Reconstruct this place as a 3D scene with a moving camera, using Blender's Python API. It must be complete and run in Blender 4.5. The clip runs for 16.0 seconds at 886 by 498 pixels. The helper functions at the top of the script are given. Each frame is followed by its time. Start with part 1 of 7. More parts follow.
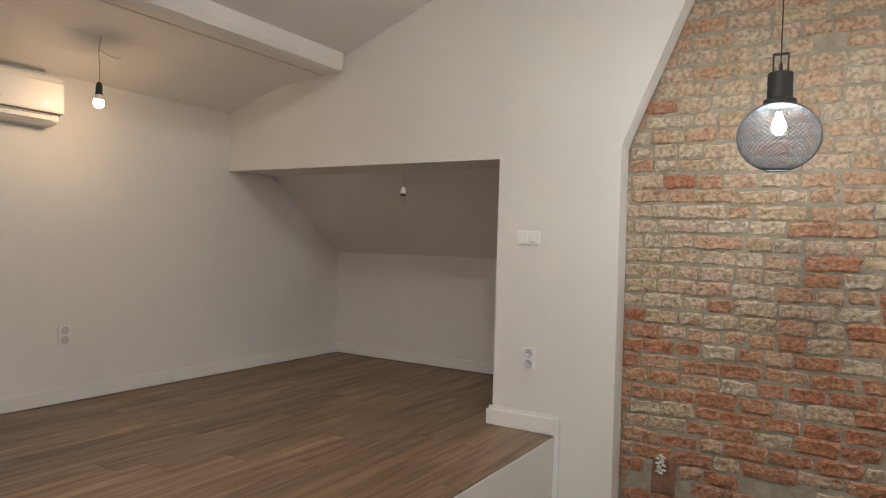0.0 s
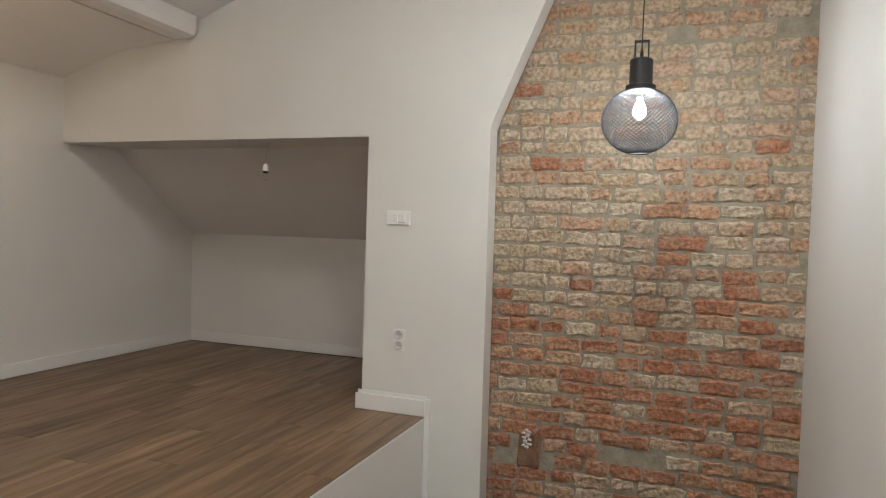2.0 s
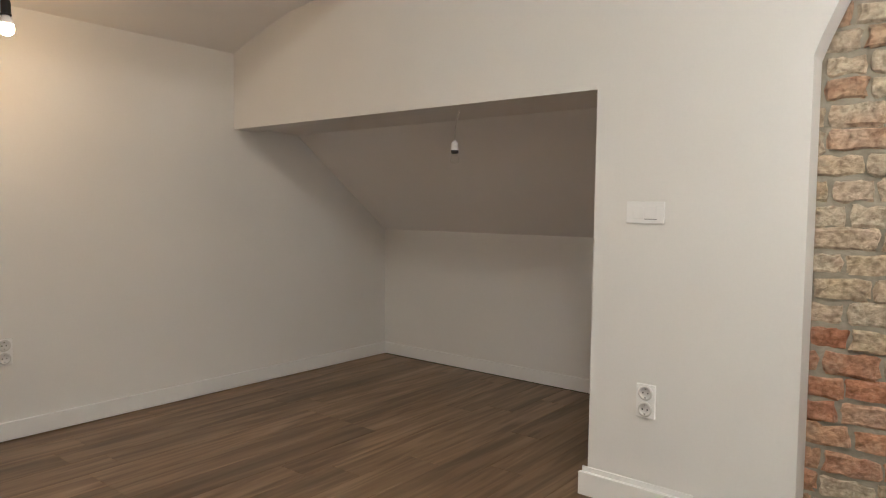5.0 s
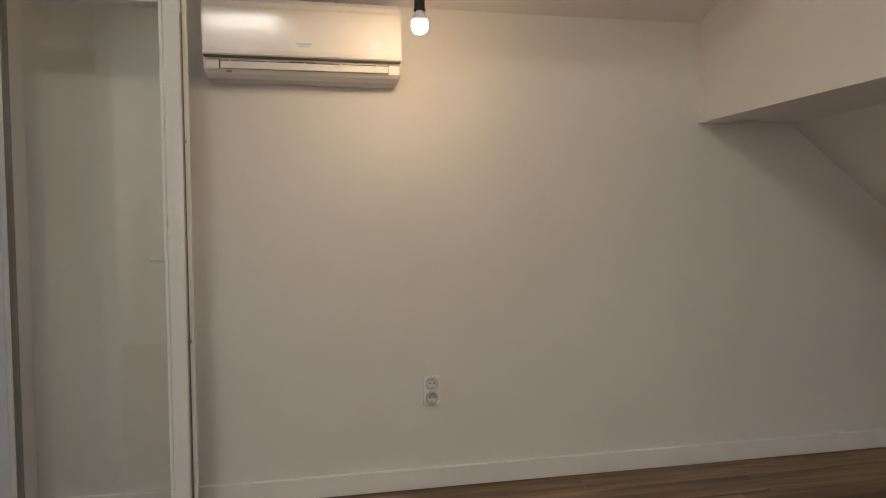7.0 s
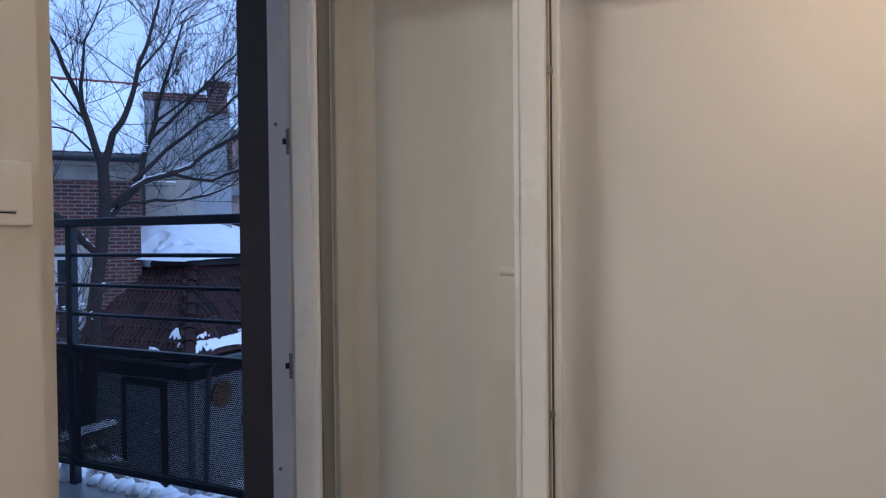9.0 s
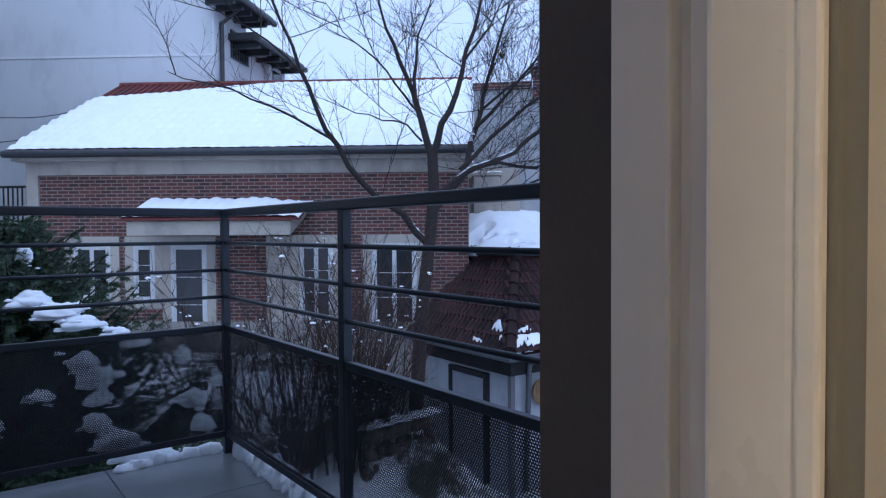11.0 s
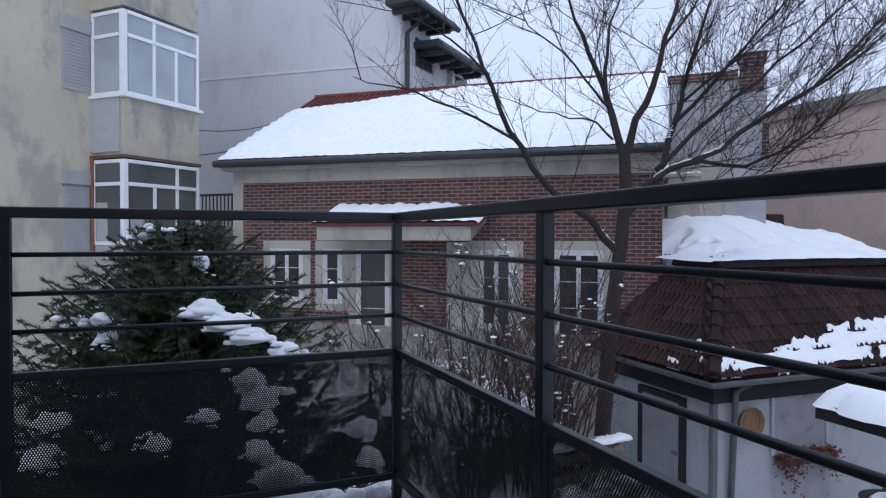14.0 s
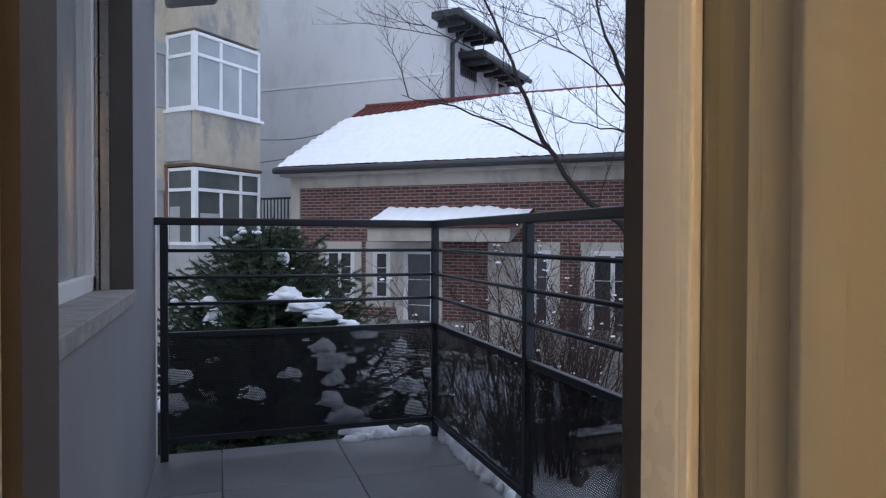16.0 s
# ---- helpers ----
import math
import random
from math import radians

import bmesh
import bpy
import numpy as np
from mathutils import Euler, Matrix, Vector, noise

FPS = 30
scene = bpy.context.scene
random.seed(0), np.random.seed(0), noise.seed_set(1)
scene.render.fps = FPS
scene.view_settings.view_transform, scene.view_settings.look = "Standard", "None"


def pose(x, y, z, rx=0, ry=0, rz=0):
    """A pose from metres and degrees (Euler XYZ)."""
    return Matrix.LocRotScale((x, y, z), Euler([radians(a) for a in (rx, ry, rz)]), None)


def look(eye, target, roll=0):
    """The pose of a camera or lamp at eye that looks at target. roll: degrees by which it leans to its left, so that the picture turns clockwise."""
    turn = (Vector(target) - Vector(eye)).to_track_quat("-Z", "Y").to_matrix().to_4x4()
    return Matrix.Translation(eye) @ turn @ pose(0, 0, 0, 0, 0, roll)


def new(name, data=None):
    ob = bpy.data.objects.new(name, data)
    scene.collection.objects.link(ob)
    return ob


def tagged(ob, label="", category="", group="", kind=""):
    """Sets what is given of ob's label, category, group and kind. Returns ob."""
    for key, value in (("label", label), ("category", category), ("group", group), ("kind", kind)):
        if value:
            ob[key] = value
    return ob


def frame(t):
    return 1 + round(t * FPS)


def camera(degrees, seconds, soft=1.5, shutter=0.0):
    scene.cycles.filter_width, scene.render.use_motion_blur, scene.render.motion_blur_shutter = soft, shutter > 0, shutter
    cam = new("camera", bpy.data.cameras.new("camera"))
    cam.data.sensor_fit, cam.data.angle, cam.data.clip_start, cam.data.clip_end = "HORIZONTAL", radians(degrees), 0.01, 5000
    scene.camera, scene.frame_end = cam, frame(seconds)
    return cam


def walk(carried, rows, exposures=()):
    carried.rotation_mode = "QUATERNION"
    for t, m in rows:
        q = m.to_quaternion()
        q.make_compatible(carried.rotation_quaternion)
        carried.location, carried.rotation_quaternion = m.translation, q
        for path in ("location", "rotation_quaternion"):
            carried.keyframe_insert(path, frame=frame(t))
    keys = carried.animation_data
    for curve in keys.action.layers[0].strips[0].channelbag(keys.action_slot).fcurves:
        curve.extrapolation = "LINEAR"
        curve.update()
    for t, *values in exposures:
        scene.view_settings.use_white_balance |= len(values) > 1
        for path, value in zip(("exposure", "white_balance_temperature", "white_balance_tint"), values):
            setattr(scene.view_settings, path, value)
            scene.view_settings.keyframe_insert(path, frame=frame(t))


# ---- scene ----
cam = camera(67.3, 16.0, soft=1.2)
PATH = [
    (0, (4.387, -3.712, 1.123), (3.334, -2.012, 1.104), 1.7),
    (0.5, (4.395, -3.726, 1.113), (3.449, -1.964, 1.084), 1.9),
    (1, (4.399, -3.713, 1.122), (3.541, -1.907, 1.078), 1.8),
    (1.5, (4.365, -3.695, 1.123), (3.597, -1.849, 1.066), 1.7),
    (2, (4.308, -3.644, 1.108), (3.626, -1.765, 1.049), 1.8),
    (2.5, (4.22, -3.547, 1.106), (3.586, -1.651, 1.036), 1.8),
    (3, (4.185, -3.378, 1.109), (3.547, -1.484, 1.033), 1.7),
    (3.2, (4.158, -3.303, 1.101), (3.525, -1.407, 1.028), 1.7),
    (5.3, (3.587, -2.367, 1.181), (2.195, -0.935, 1.057), 0.6),
    (5.5, (3.51, -2.304, 1.174), (2.03, -0.965, 1.053), 0.6),
    (6, (3.305, -2.141, 1.179), (1.614, -1.079, 1.069), 0.3),
    (6.3, (3.221, -2.013, 1.169), (1.419, -1.15, 1.074), -0.1),
    (6.5, (3.098, -1.991, 1.194), (1.256, -1.218, 1.09), -0.1),
    (7, (2.901, -1.841, 1.207), (0.943, -1.443, 1.117), -0.5),
    (7.5, (2.619, -1.872, 1.157), (0.622, -1.767, 1.11), -0.6),
    (8, (2.341, -1.84, 1.159), (0.352, -2.052, 1.113), -0.5),
    (8.5, (2.023, -1.795, 1.161), (0.108, -2.37, 1.126), -0.7),
    (9, (1.759, -1.885, 1.147), (-0.056, -2.724, 1.113), -0.6),
    (9.5, (1.532, -2.018, 1.153), (-0.19, -3.033, 1.093), -0.4),
    (10, (1.23, -2.18, 1.149), (-0.338, -3.419, 1.088), -0.5),
    (10.1, (1.18, -2.222, 1.147), (-0.353, -3.505, 1.087), -0.5),
    (12.3, (0.662, -3.162, 1.115), (-0.215, -4.959, 1.069), -0.1),
    (12.5, (0.653, -3.205, 1.109), (-0.183, -5.021, 1.065), -0.1),
    (13, (0.62, -3.326, 1.104), (-0.157, -5.168, 1.063), 0.0),
    (13.5, (0.584, -3.355, 1.115), (-0.176, -5.204, 1.076), 0.1),
    (14, (0.574, -3.266, 1.149), (-0.194, -5.112, 1.113), 0.1),
    (14.5, (0.652, -3.054, 1.17), (-0.126, -4.896, 1.138), 0.2),
    (15, (0.705, -2.845, 1.164), (-0.083, -4.683, 1.138), 0.3),
    (15.5, (0.757, -2.59, 1.152), (-0.004, -4.439, 1.122), 0.4),
    (16, (0.831, -2.348, 1.153), (0.194, -4.244, 1.12), 0.2),
]
walk(cam, [(t, look(e, a, r)) for t, e, a, r in PATH],
     exposures=[(0.0, -0.13, 4520, 14), (3.0, -0.13, 4420, 11), (5.4, 0.09, 4560, 13), (6.0, 0.05, 4560, 13), (6.5, -0.1, 4570, 13), (7.0, -0.28, 4580, 13), (8.5, -0.15, 4400, 16), (9.5, 0.18, 4420, 16), (10.0, 0.27, 4450, 16), (12.3, 0.17, 5750, 14), (16.0, 0.18, 5950, 16)])

# ---- world and sun: an overcast winter dusk ----
world = bpy.data.worlds.new("world")
scene.world = world
world.use_nodes = True
wn, wl = world.node_tree.nodes, world.node_tree.links
sky = wn.new("ShaderNodeTexSky")
sky.sky_type, sky.sun_disc = "NISHITA", False
sky.sun_elevation, sky.sun_rotation = radians(25), radians(30)
sky.air_density, sky.dust_density = 1.0, 4.0
pale = wn.new("ShaderNodeHueSaturation")
pale.inputs["Saturation"].default_value = 0.3
wl.new(sky.outputs["Color"], pale.inputs["Color"])
deck = wn.new("ShaderNodeMix")          # an even deck of cloud hides most of the clear sky
deck.data_type = "RGBA"
deck.inputs["Factor"].default_value = 0.88
deck.inputs[7].default_value = (5.0, 5.75, 6.9, 1)
wl.new(pale.outputs["Color"], deck.inputs[6])
wl.new(deck.outputs[2], wn["Background"].inputs["Color"])
wn["Background"].inputs["Strength"].default_value = 0.13
sun = new("sun", bpy.data.lights.new("sun", "SUN"))
sun.data.energy, sun.data.angle, sun.data.color = 0.8, radians(60), (0.93, 0.97, 1.0)
sun.matrix_basis = look((6, 10, 20), (0, 0, 0))

BULB_POWER, PENDANT_POWER, PANEL_POWER = 300.0, 520.0, 135.0

# ---- materials ----
MATS = {}


def surf(name, c1, c2=None, scale=6.0, rough=0.6, bump=0.0, bscale=60.0, metal=0.0, rvar=0.1, per_piece=0.0, spec=0.5):
    """A surface with a coarse and a fine variation of colour, roughness and relief."""
    if name in MATS:
        return MATS[name]
    c2 = c2 or [v * 0.85 for v in c1]
    m = bpy.data.materials.new(name)
    m.use_nodes = True
    nt = m.node_tree
    n, l = nt.nodes, nt.links
    b = n["Principled BSDF"]
    b.inputs["Metallic"].default_value = metal
    b.inputs["Specular IOR Level"].default_value = spec
    tc = n.new("ShaderNodeTexCoord")
    n1 = n.new("ShaderNodeTexNoise")
    n1.inputs["Scale"].default_value, n1.inputs["Detail"].default_value = scale, 6
    n2 = n.new("ShaderNodeTexNoise")
    n2.inputs["Scale"].default_value, n2.inputs["Detail"].default_value = bscale, 3
    for t in (n1, n2):
        l.new(tc.outputs["Object"], t.inputs["Vector"])
    mixf = n.new("ShaderNodeMath")
    mixf.operation = "MULTIPLY_ADD"
    l.new(n2.outputs["Fac"], mixf.inputs[0])
    mixf.inputs[1].default_value = 0.35
    l.new(n1.outputs["Fac"], mixf.inputs[2])
    ramp = n.new("ShaderNodeValToRGB")
    ramp.color_ramp.elements[0].position, ramp.color_ramp.elements[1].position = 0.45, 0.9
    ramp.color_ramp.elements[0].color, ramp.color_ramp.elements[1].color = (*c1, 1), (*c2, 1)
    l.new(mixf.outputs[0], ramp.inputs["Fac"])
    col = ramp.outputs["Color"]
    if per_piece:
        oi = n.new("ShaderNodeObjectInfo")
        hs = n.new("ShaderNodeHueSaturation")
        mr = n.new("ShaderNodeMapRange")
        mr.inputs["To Min"].default_value, mr.inputs["To Max"].default_value = 1 - per_piece, 1 + per_piece
        l.new(oi.outputs["Random"], mr.inputs["Value"])
        l.new(mr.outputs[0], hs.inputs["Value"])
        l.new(col, hs.inputs["Color"])
        col = hs.outputs["Color"]
    l.new(col, b.inputs["Base Color"])
    rr = n.new("ShaderNodeMapRange")
    rr.inputs["To Min"].default_value, rr.inputs["To Max"].default_value = max(0.02, rough - rvar), min(1, rough + rvar)
    l.new(n1.outputs["Fac"], rr.inputs["Value"])
    l.new(rr.outputs[0], b.inputs["Roughness"])
    if bump:
        bp = n.new("ShaderNodeBump")
        bp.inputs["Strength"].default_value, bp.inputs["Distance"].default_value = bump, 0.01
        l.new(mixf.outputs[0], bp.inputs["Height"])
        l.new(bp.outputs["Normal"], b.inputs["Normal"])
    MATS[name] = m
    return m


def glow(name, colour, strength):
    m = bpy.data.materials.new(name)
    m.use_nodes = True
    b = m.node_tree.nodes["Principled BSDF"]
    b.inputs["Base Color"].default_value = (*colour, 1)
    b.inputs["Emission Color"].default_value = (*colour, 1)
    b.inputs["Emission Strength"].default_value = strength
    return m


def glass_mat(name, tint=(0.985, 0.99, 0.98), rough=0.0):
    """Thin window glass: clear, with a mirror-like gloss."""
    m = bpy.data.materials.new(name)
    m.use_nodes = True
    n, l = m.node_tree.nodes, m.node_tree.links
    n.remove(n["Principled BSDF"])
    fr, pw = n.new("ShaderNodeLayerWeight"), n.new("ShaderNodeMath")
    fr.inputs["Blend"].default_value = 0.5
    pw.operation, pw.inputs[1].default_value = "POWER", 4.0
    l.new(fr.outputs["Facing"], pw.inputs[0])
    boost = n.new("ShaderNodeMath")
    boost.operation = "MULTIPLY_ADD"
    boost.inputs[1].default_value, boost.inputs[2].default_value = 0.9, 0.05
    l.new(pw.outputs[0], boost.inputs[0])
    tr, gl, mx = n.new("ShaderNodeBsdfTransparent"), n.new("ShaderNodeBsdfGlossy"), n.new("ShaderNodeMixShader")
    tr.inputs["Color"].default_value = (*tint, 1)
    gl.inputs["Roughness"].default_value = rough
    l.new(boost.outputs[0], mx.inputs["Fac"])
    l.new(tr.outputs[0], mx.inputs[1])
    l.new(gl.outputs[0], mx.inputs[2])
    l.new(mx.outputs[0], n["Material Output"].inputs["Surface"])
    return m


WHITE = surf("white_wall_paint", (0.80, 0.79, 0.76), (0.76, 0.75, 0.72), 1.5, 0.75, 0.05, 90)
CEIL = surf("white_ceiling_paint", (0.80, 0.78, 0.75), (0.77, 0.75, 0.72), 1.2, 0.8, 0.05, 80)
TRIM = surf("white_lacquer", (0.86, 0.86, 0.84), (0.83, 0.83, 0.81), 4, 0.32, 0.02, 120)
PVC = surf("white_pvc", (0.82, 0.82, 0.80), (0.78, 0.78, 0.76), 5, 0.3, 0.01, 60)
DARKFRAME = surf("anthracite_frame", (0.045, 0.045, 0.05), (0.035, 0.035, 0.04), 5, 0.4)
PLASTIC = surf("white_plastic", (0.90, 0.90, 0.89), (0.87, 0.87, 0.86), 6, 0.22)
ACPLASTIC = surf("glossy_white_plastic", (0.84, 0.83, 0.81), (0.82, 0.81, 0.79), 5, 0.12, rvar=0.03)
# black that stands in for the shade inside gaps, grooves and holes
BLACKGAP = surf("black_gap_shade", (0.02, 0.02, 0.02), None, 5, 0.7)
MORTAR = surf("grey_lime_mortar", (0.27, 0.245, 0.18), (0.40, 0.365, 0.28), 16, 0.95, 1.0, 55)
BLACKMETAL = surf("black_painted_steel", (0.014, 0.014, 0.015), (0.02, 0.02, 0.021), 12, 0.6)
RAILMETAL = surf("anthracite_powder_coat", (0.015, 0.018, 0.026), (0.022, 0.026, 0.035), 8, 0.36, 0.05, 200, spec=0.35)
STEEL = surf("brushed_steel", (0.55, 0.55, 0.54), (0.45, 0.45, 0.44), 30, 0.3, metal=1.0)
BRASS = surf("worn_zinc", (0.35, 0.33, 0.30), (0.25, 0.24, 0.22), 30, 0.4, metal=0.9)
RENDERGREY = surf("grey_facade_render", (0.24, 0.24, 0.255), (0.28, 0.28, 0.29), 2.5, 0.9, 0.35, 120)
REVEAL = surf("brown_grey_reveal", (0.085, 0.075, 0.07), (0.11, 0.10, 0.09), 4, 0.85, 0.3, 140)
CONCRETE = surf("rough_concrete", (0.35, 0.33, 0.31), (0.24, 0.23, 0.21), 14, 0.9, 0.6, 60)
SNOW = surf("snow", (0.86, 0.88, 0.92), (0.80, 0.83, 0.88), 5, 0.6, 0.5, 40)
GLASS = glass_mat("window_glass")
# opaque pane; its pale base colour stands in for reflected sky
PALEGLASS = surf("pale_sky_tinted_glass", (0.30, 0.33, 0.34), (0.40, 0.42, 0.42), 1.5, 0.08, rvar=0.03)

# ---- builders ----
WORLD_OF = {}
PLAN = Matrix()          # the plan in which a thing is drawn, laid into the world


def world_of(ob):
    return WORLD_OF.get(ob.name, Matrix())


def thing(name, label, category, m=None, group="", kind=""):
    """A top-level thing: an Empty at its base."""
    ob = new(name)
    ob.empty_display_size = 0.1
    if m is not None:
        ob.matrix_basis = PLAN @ m
        WORLD_OF[ob.name] = m.copy()
    return tagged(ob, label, category, group, kind)


def part(name, bm, material, parent=None, label="", smooth=False):
    """Links a bmesh in world coordinates as one mesh object, under a thing or a part."""
    me = bpy.data.meshes.new(name)
    if parent is not None:
        bm.transform(world_of(parent).inverted())
    bmesh.ops.recalc_face_normals(bm, faces=bm.faces[:])
    if smooth:
        for f in bm.faces:
            f.smooth = True
    bm.to_mesh(me)
    bm.free()
    me.materials.append(material)
    ob = new(name, me)
    if parent is not None:
        ob.parent = parent
        WORLD_OF[ob.name] = world_of(parent)
    if label:
        ob["label"] = label
    return ob


def setting(name, bm, material, label, category, smooth=False):
    return tagged(part(name, bm, material, smooth=smooth), label, category, kind="structure")


def box(bm, x0, y0, z0, x1, y1, z1, bevel=0.0, m=None):
    """Adds a box between two corners, its edges rounded by bevel."""
    xs, ys, zs = sorted((x0, x1)), sorted((y0, y1)), sorted((z0, z1))
    v = [bm.verts.new((x, y, z)) for x in xs for y in ys for z in zs]
    faces = [bm.faces.new([v[i] for i in q]) for q in ((0, 1, 3, 2), (4, 6, 7, 5), (0, 4, 5, 1), (2, 3, 7, 6), (0, 2, 6, 4), (1, 5, 7, 3))]
    if m is not None:
        for p in v:
            p.co = m @ p.co
    if bevel:
        edges = {e for f in faces for e in f.edges}
        bmesh.ops.bevel(bm, geom=list(edges), offset=bevel, segments=2, affect="EDGES", profile=0.5)
    return bm


def boxes(*rows, bevel=0.0, m=None):
    bm = bmesh.new()
    for r in rows:
        box(bm, *r, bevel=bevel, m=m)
    return bm


def prism(points, axis, a, b, m=None):
    """A closed outline drawn in the plane across an axis ('x', 'y' or 'z'), drawn out from a to b."""
    bm = bmesh.new()

    def at(p, t):
        q = {"x": (t, p[0], p[1]), "y": (p[0], t, p[1]), "z": (p[0], p[1], t)}[axis]
        return m @ Vector(q) if m is not None else Vector(q)
    lo, hi = [bm.verts.new(at(p, a)) for p in points], [bm.verts.new(at(p, b)) for p in points]
    bm.faces.new(lo), bm.faces.new(hi[::-1])
    for i in range(len(points)):
        j = (i + 1) % len(points)
        bm.faces.new((lo[i], lo[j], hi[j], hi[i]))
    return bm


def tube(bm, points, r, sides=8, taper=None):
    """A round rod along points; taper: a radius for every point."""
    rings = []
    for i, p in enumerate(points):
        p = Vector(p)
        a, b = Vector(points[max(i - 1, 0)]), Vector(points[min(i + 1, len(points) - 1)])
        d = (b - a).normalized() if (b - a).length > 1e-9 else Vector((0, 0, 1))
        s = d.cross(Vector((0, 0, 1)) if abs(d.z) < 0.9 else Vector((1, 0, 0))).normalized()
        t = s.cross(d)
        rr = taper[i] if taper else r
        rings.append([bm.verts.new(p + rr * (math.cos(k * math.tau / sides) * s + math.sin(k * math.tau / sides) * t)) for k in range(sides)])
    for a, b in zip(rings, rings[1:]):
        for k in range(sides):
            bm.faces.new((a[k], a[(k + 1) % sides], b[(k + 1) % sides], b[k]))
    bm.faces.new(rings[0][::-1]), bm.faces.new(rings[-1])
    return bm


def lathe(bm, profile, centre, axis="z", sides=24):
    """Turns a profile of (radius, height) round an axis through centre."""
    c = Vector(centre)
    rings = []
    for r, h in profile:
        ring = []
        for k in range(sides):
            a = k * math.tau / sides
            q = (r * math.cos(a), r * math.sin(a), h)
            if axis == "x":
                q = (h, q[0], q[1])
            elif axis == "y":
                q = (q[0], h, q[1])
            ring.append(bm.verts.new(c + Vector(q)))
        rings.append(ring)
    for a, b in zip(rings, rings[1:]):
        for k in range(sides):
            bm.faces.new((a[k], a[(k + 1) % sides], b[(k + 1) % sides], b[k]))
    bm.faces.new(rings[0][::-1]), bm.faces.new(rings[-1])
    return bm


def mesh_part(name, verts, faces, material, parent, label="", smooth=False, kind=""):
    """A part from generated vertices in world coordinates."""
    inv = world_of(parent).inverted()
    me = bpy.data.meshes.new(name)
    me.from_pydata([inv @ v for v in verts], [], faces)
    me.materials.append(material)
    if smooth:
        me.polygons.foreach_set("use_smooth", [True] * len(me.polygons))
    ob = new(name, me)
    ob.parent = parent
    WORLD_OF[ob.name] = world_of(parent)
    return tagged(ob, label, kind=kind)


def add_blob(verts, faces, c, rx, ry, rz, seed, seg=10, rings=6):
    """A lump of snow with a flat underside and a lumpy top."""
    base = len(verts)
    for j in range(rings + 1):
        th = math.pi * j / rings
        for k in range(seg):
            a = k * math.tau / seg
            v = Vector((math.sin(th) * math.cos(a), math.sin(th) * math.sin(a), math.cos(th)))
            f = 1 + 0.38 * noise.noise(v * 1.4 + Vector((seed, seed * 0.7, 0))) + 0.16 * noise.noise(v * 3.7 + Vector((0, seed, 2)))
            zz = v.z * rz * f
            verts.append(c + Vector((v.x * rx * f, v.y * ry * f, zz if zz > 0 else zz * 0.35)))
    for j in range(rings):
        for k in range(seg):
            a, b = base + j * seg + k, base + j * seg + (k + 1) % seg
            faces.append((a, b, b + seg, a + seg))


# ---- the room ----
# x east of the wall with the air conditioner, y north of the wall with the low alcove, z above the wooden floor
X_PIER, X_EDGE, X_EAST = 2.485, 2.91, 4.90
Y_ALC, Y_SOUTH, Y_OUT = 1.385, -2.92, -3.235
Z_HEAD, Z_KNEE = 1.655, 1.0
VOID_S = -1.3
DOOR_W, DOOR_E, DOOR_H = 0.22, 1.037, 2.08
FY0, FY1 = -3.095, -2.935          # depth of the door frame
X_SE, Y_SE = 1.175, -2.75          # corner of the boxed-out wall east of the door
X_WING, Y_WING, TOP = 1.147, -6.10, 3.9

setting("wall_west", boxes((-0.25, Y_OUT, -0.3, 0.0, Y_ALC + 0.2, 2.6)), WHITE, "plain white painted wall behind the air conditioner", "wall")
setting("wall_alcove_back", boxes((0.0, Y_ALC, -0.3, 2.7, Y_ALC + 0.2, 1.6)), WHITE, "low white knee wall at the back of the alcove", "wall")
setting("wall_alcove_side", boxes((X_PIER, 0.16, -0.3, X_PIER + 0.2, Y_ALC, 2.0)), WHITE, "white side wall of the alcove", "wall")
# slope of the alcove: flat lintel first, then down to the knee wall
setting("ceiling_alcove", prism([(0.17, Z_HEAD + 0.02), (0.5, Z_HEAD + 0.01), (Y_ALC, Z_KNEE), (Y_ALC, Z_KNEE + 0.2), (0.5, Z_HEAD + 0.2), (0.17, Z_HEAD + 0.2)], "x", 0.0, X_PIER),
        CEIL, "sloping white plaster ceiling of the low alcove", "ceiling")
bm = boxes((0.0, 0.0, Z_HEAD, X_PIER, 0.16, 3.8))
pier = prism([(X_PIER, -2.7), (3.262, -2.7), (3.25, 1.69), (3.275, 1.76), (3.60, 2.52), (3.95, 3.36), (4.0, 3.8), (X_PIER, 3.8)], "y", 0.0, 0.14)
me_tmp = bpy.data.meshes.new("tmp")
pier.to_mesh(me_tmp)
pier.free()
bm.from_mesh(me_tmp)
bpy.data.meshes.remove(me_tmp)
setting("wall_north", bm, WHITE, "white plastered wall with a low alcove opening and slanted edge", "wall")
setting("wall_east", boxes((X_EAST, -6.3, -2.7, X_EAST + 0.2, 0.45, TOP)), WHITE, "plain white painted wall beside the brickwork", "wall")
setting("wall_south_wing", boxes((X_WING, -6.2, -0.3, X_EAST, Y_WING, TOP)), WHITE, "plain white painted wall", "wall")
setting("floor_base", boxes((0.0, Y_SOUTH, -0.28, X_EDGE - 0.102, Y_ALC, -0.014), (X_EDGE - 0.102, Y_SOUTH, -0.28, X_EAST, VOID_S - 0.102, -0.014), (X_WING + 0.26, Y_WING, -0.28, X_EAST, Y_SOUTH, -0.014),
                            (DOOR_W, Y_OUT, -0.28, DOOR_E, Y_SOUTH, -0.014)), CONCRETE, "screed under the wooden floor", "floor")
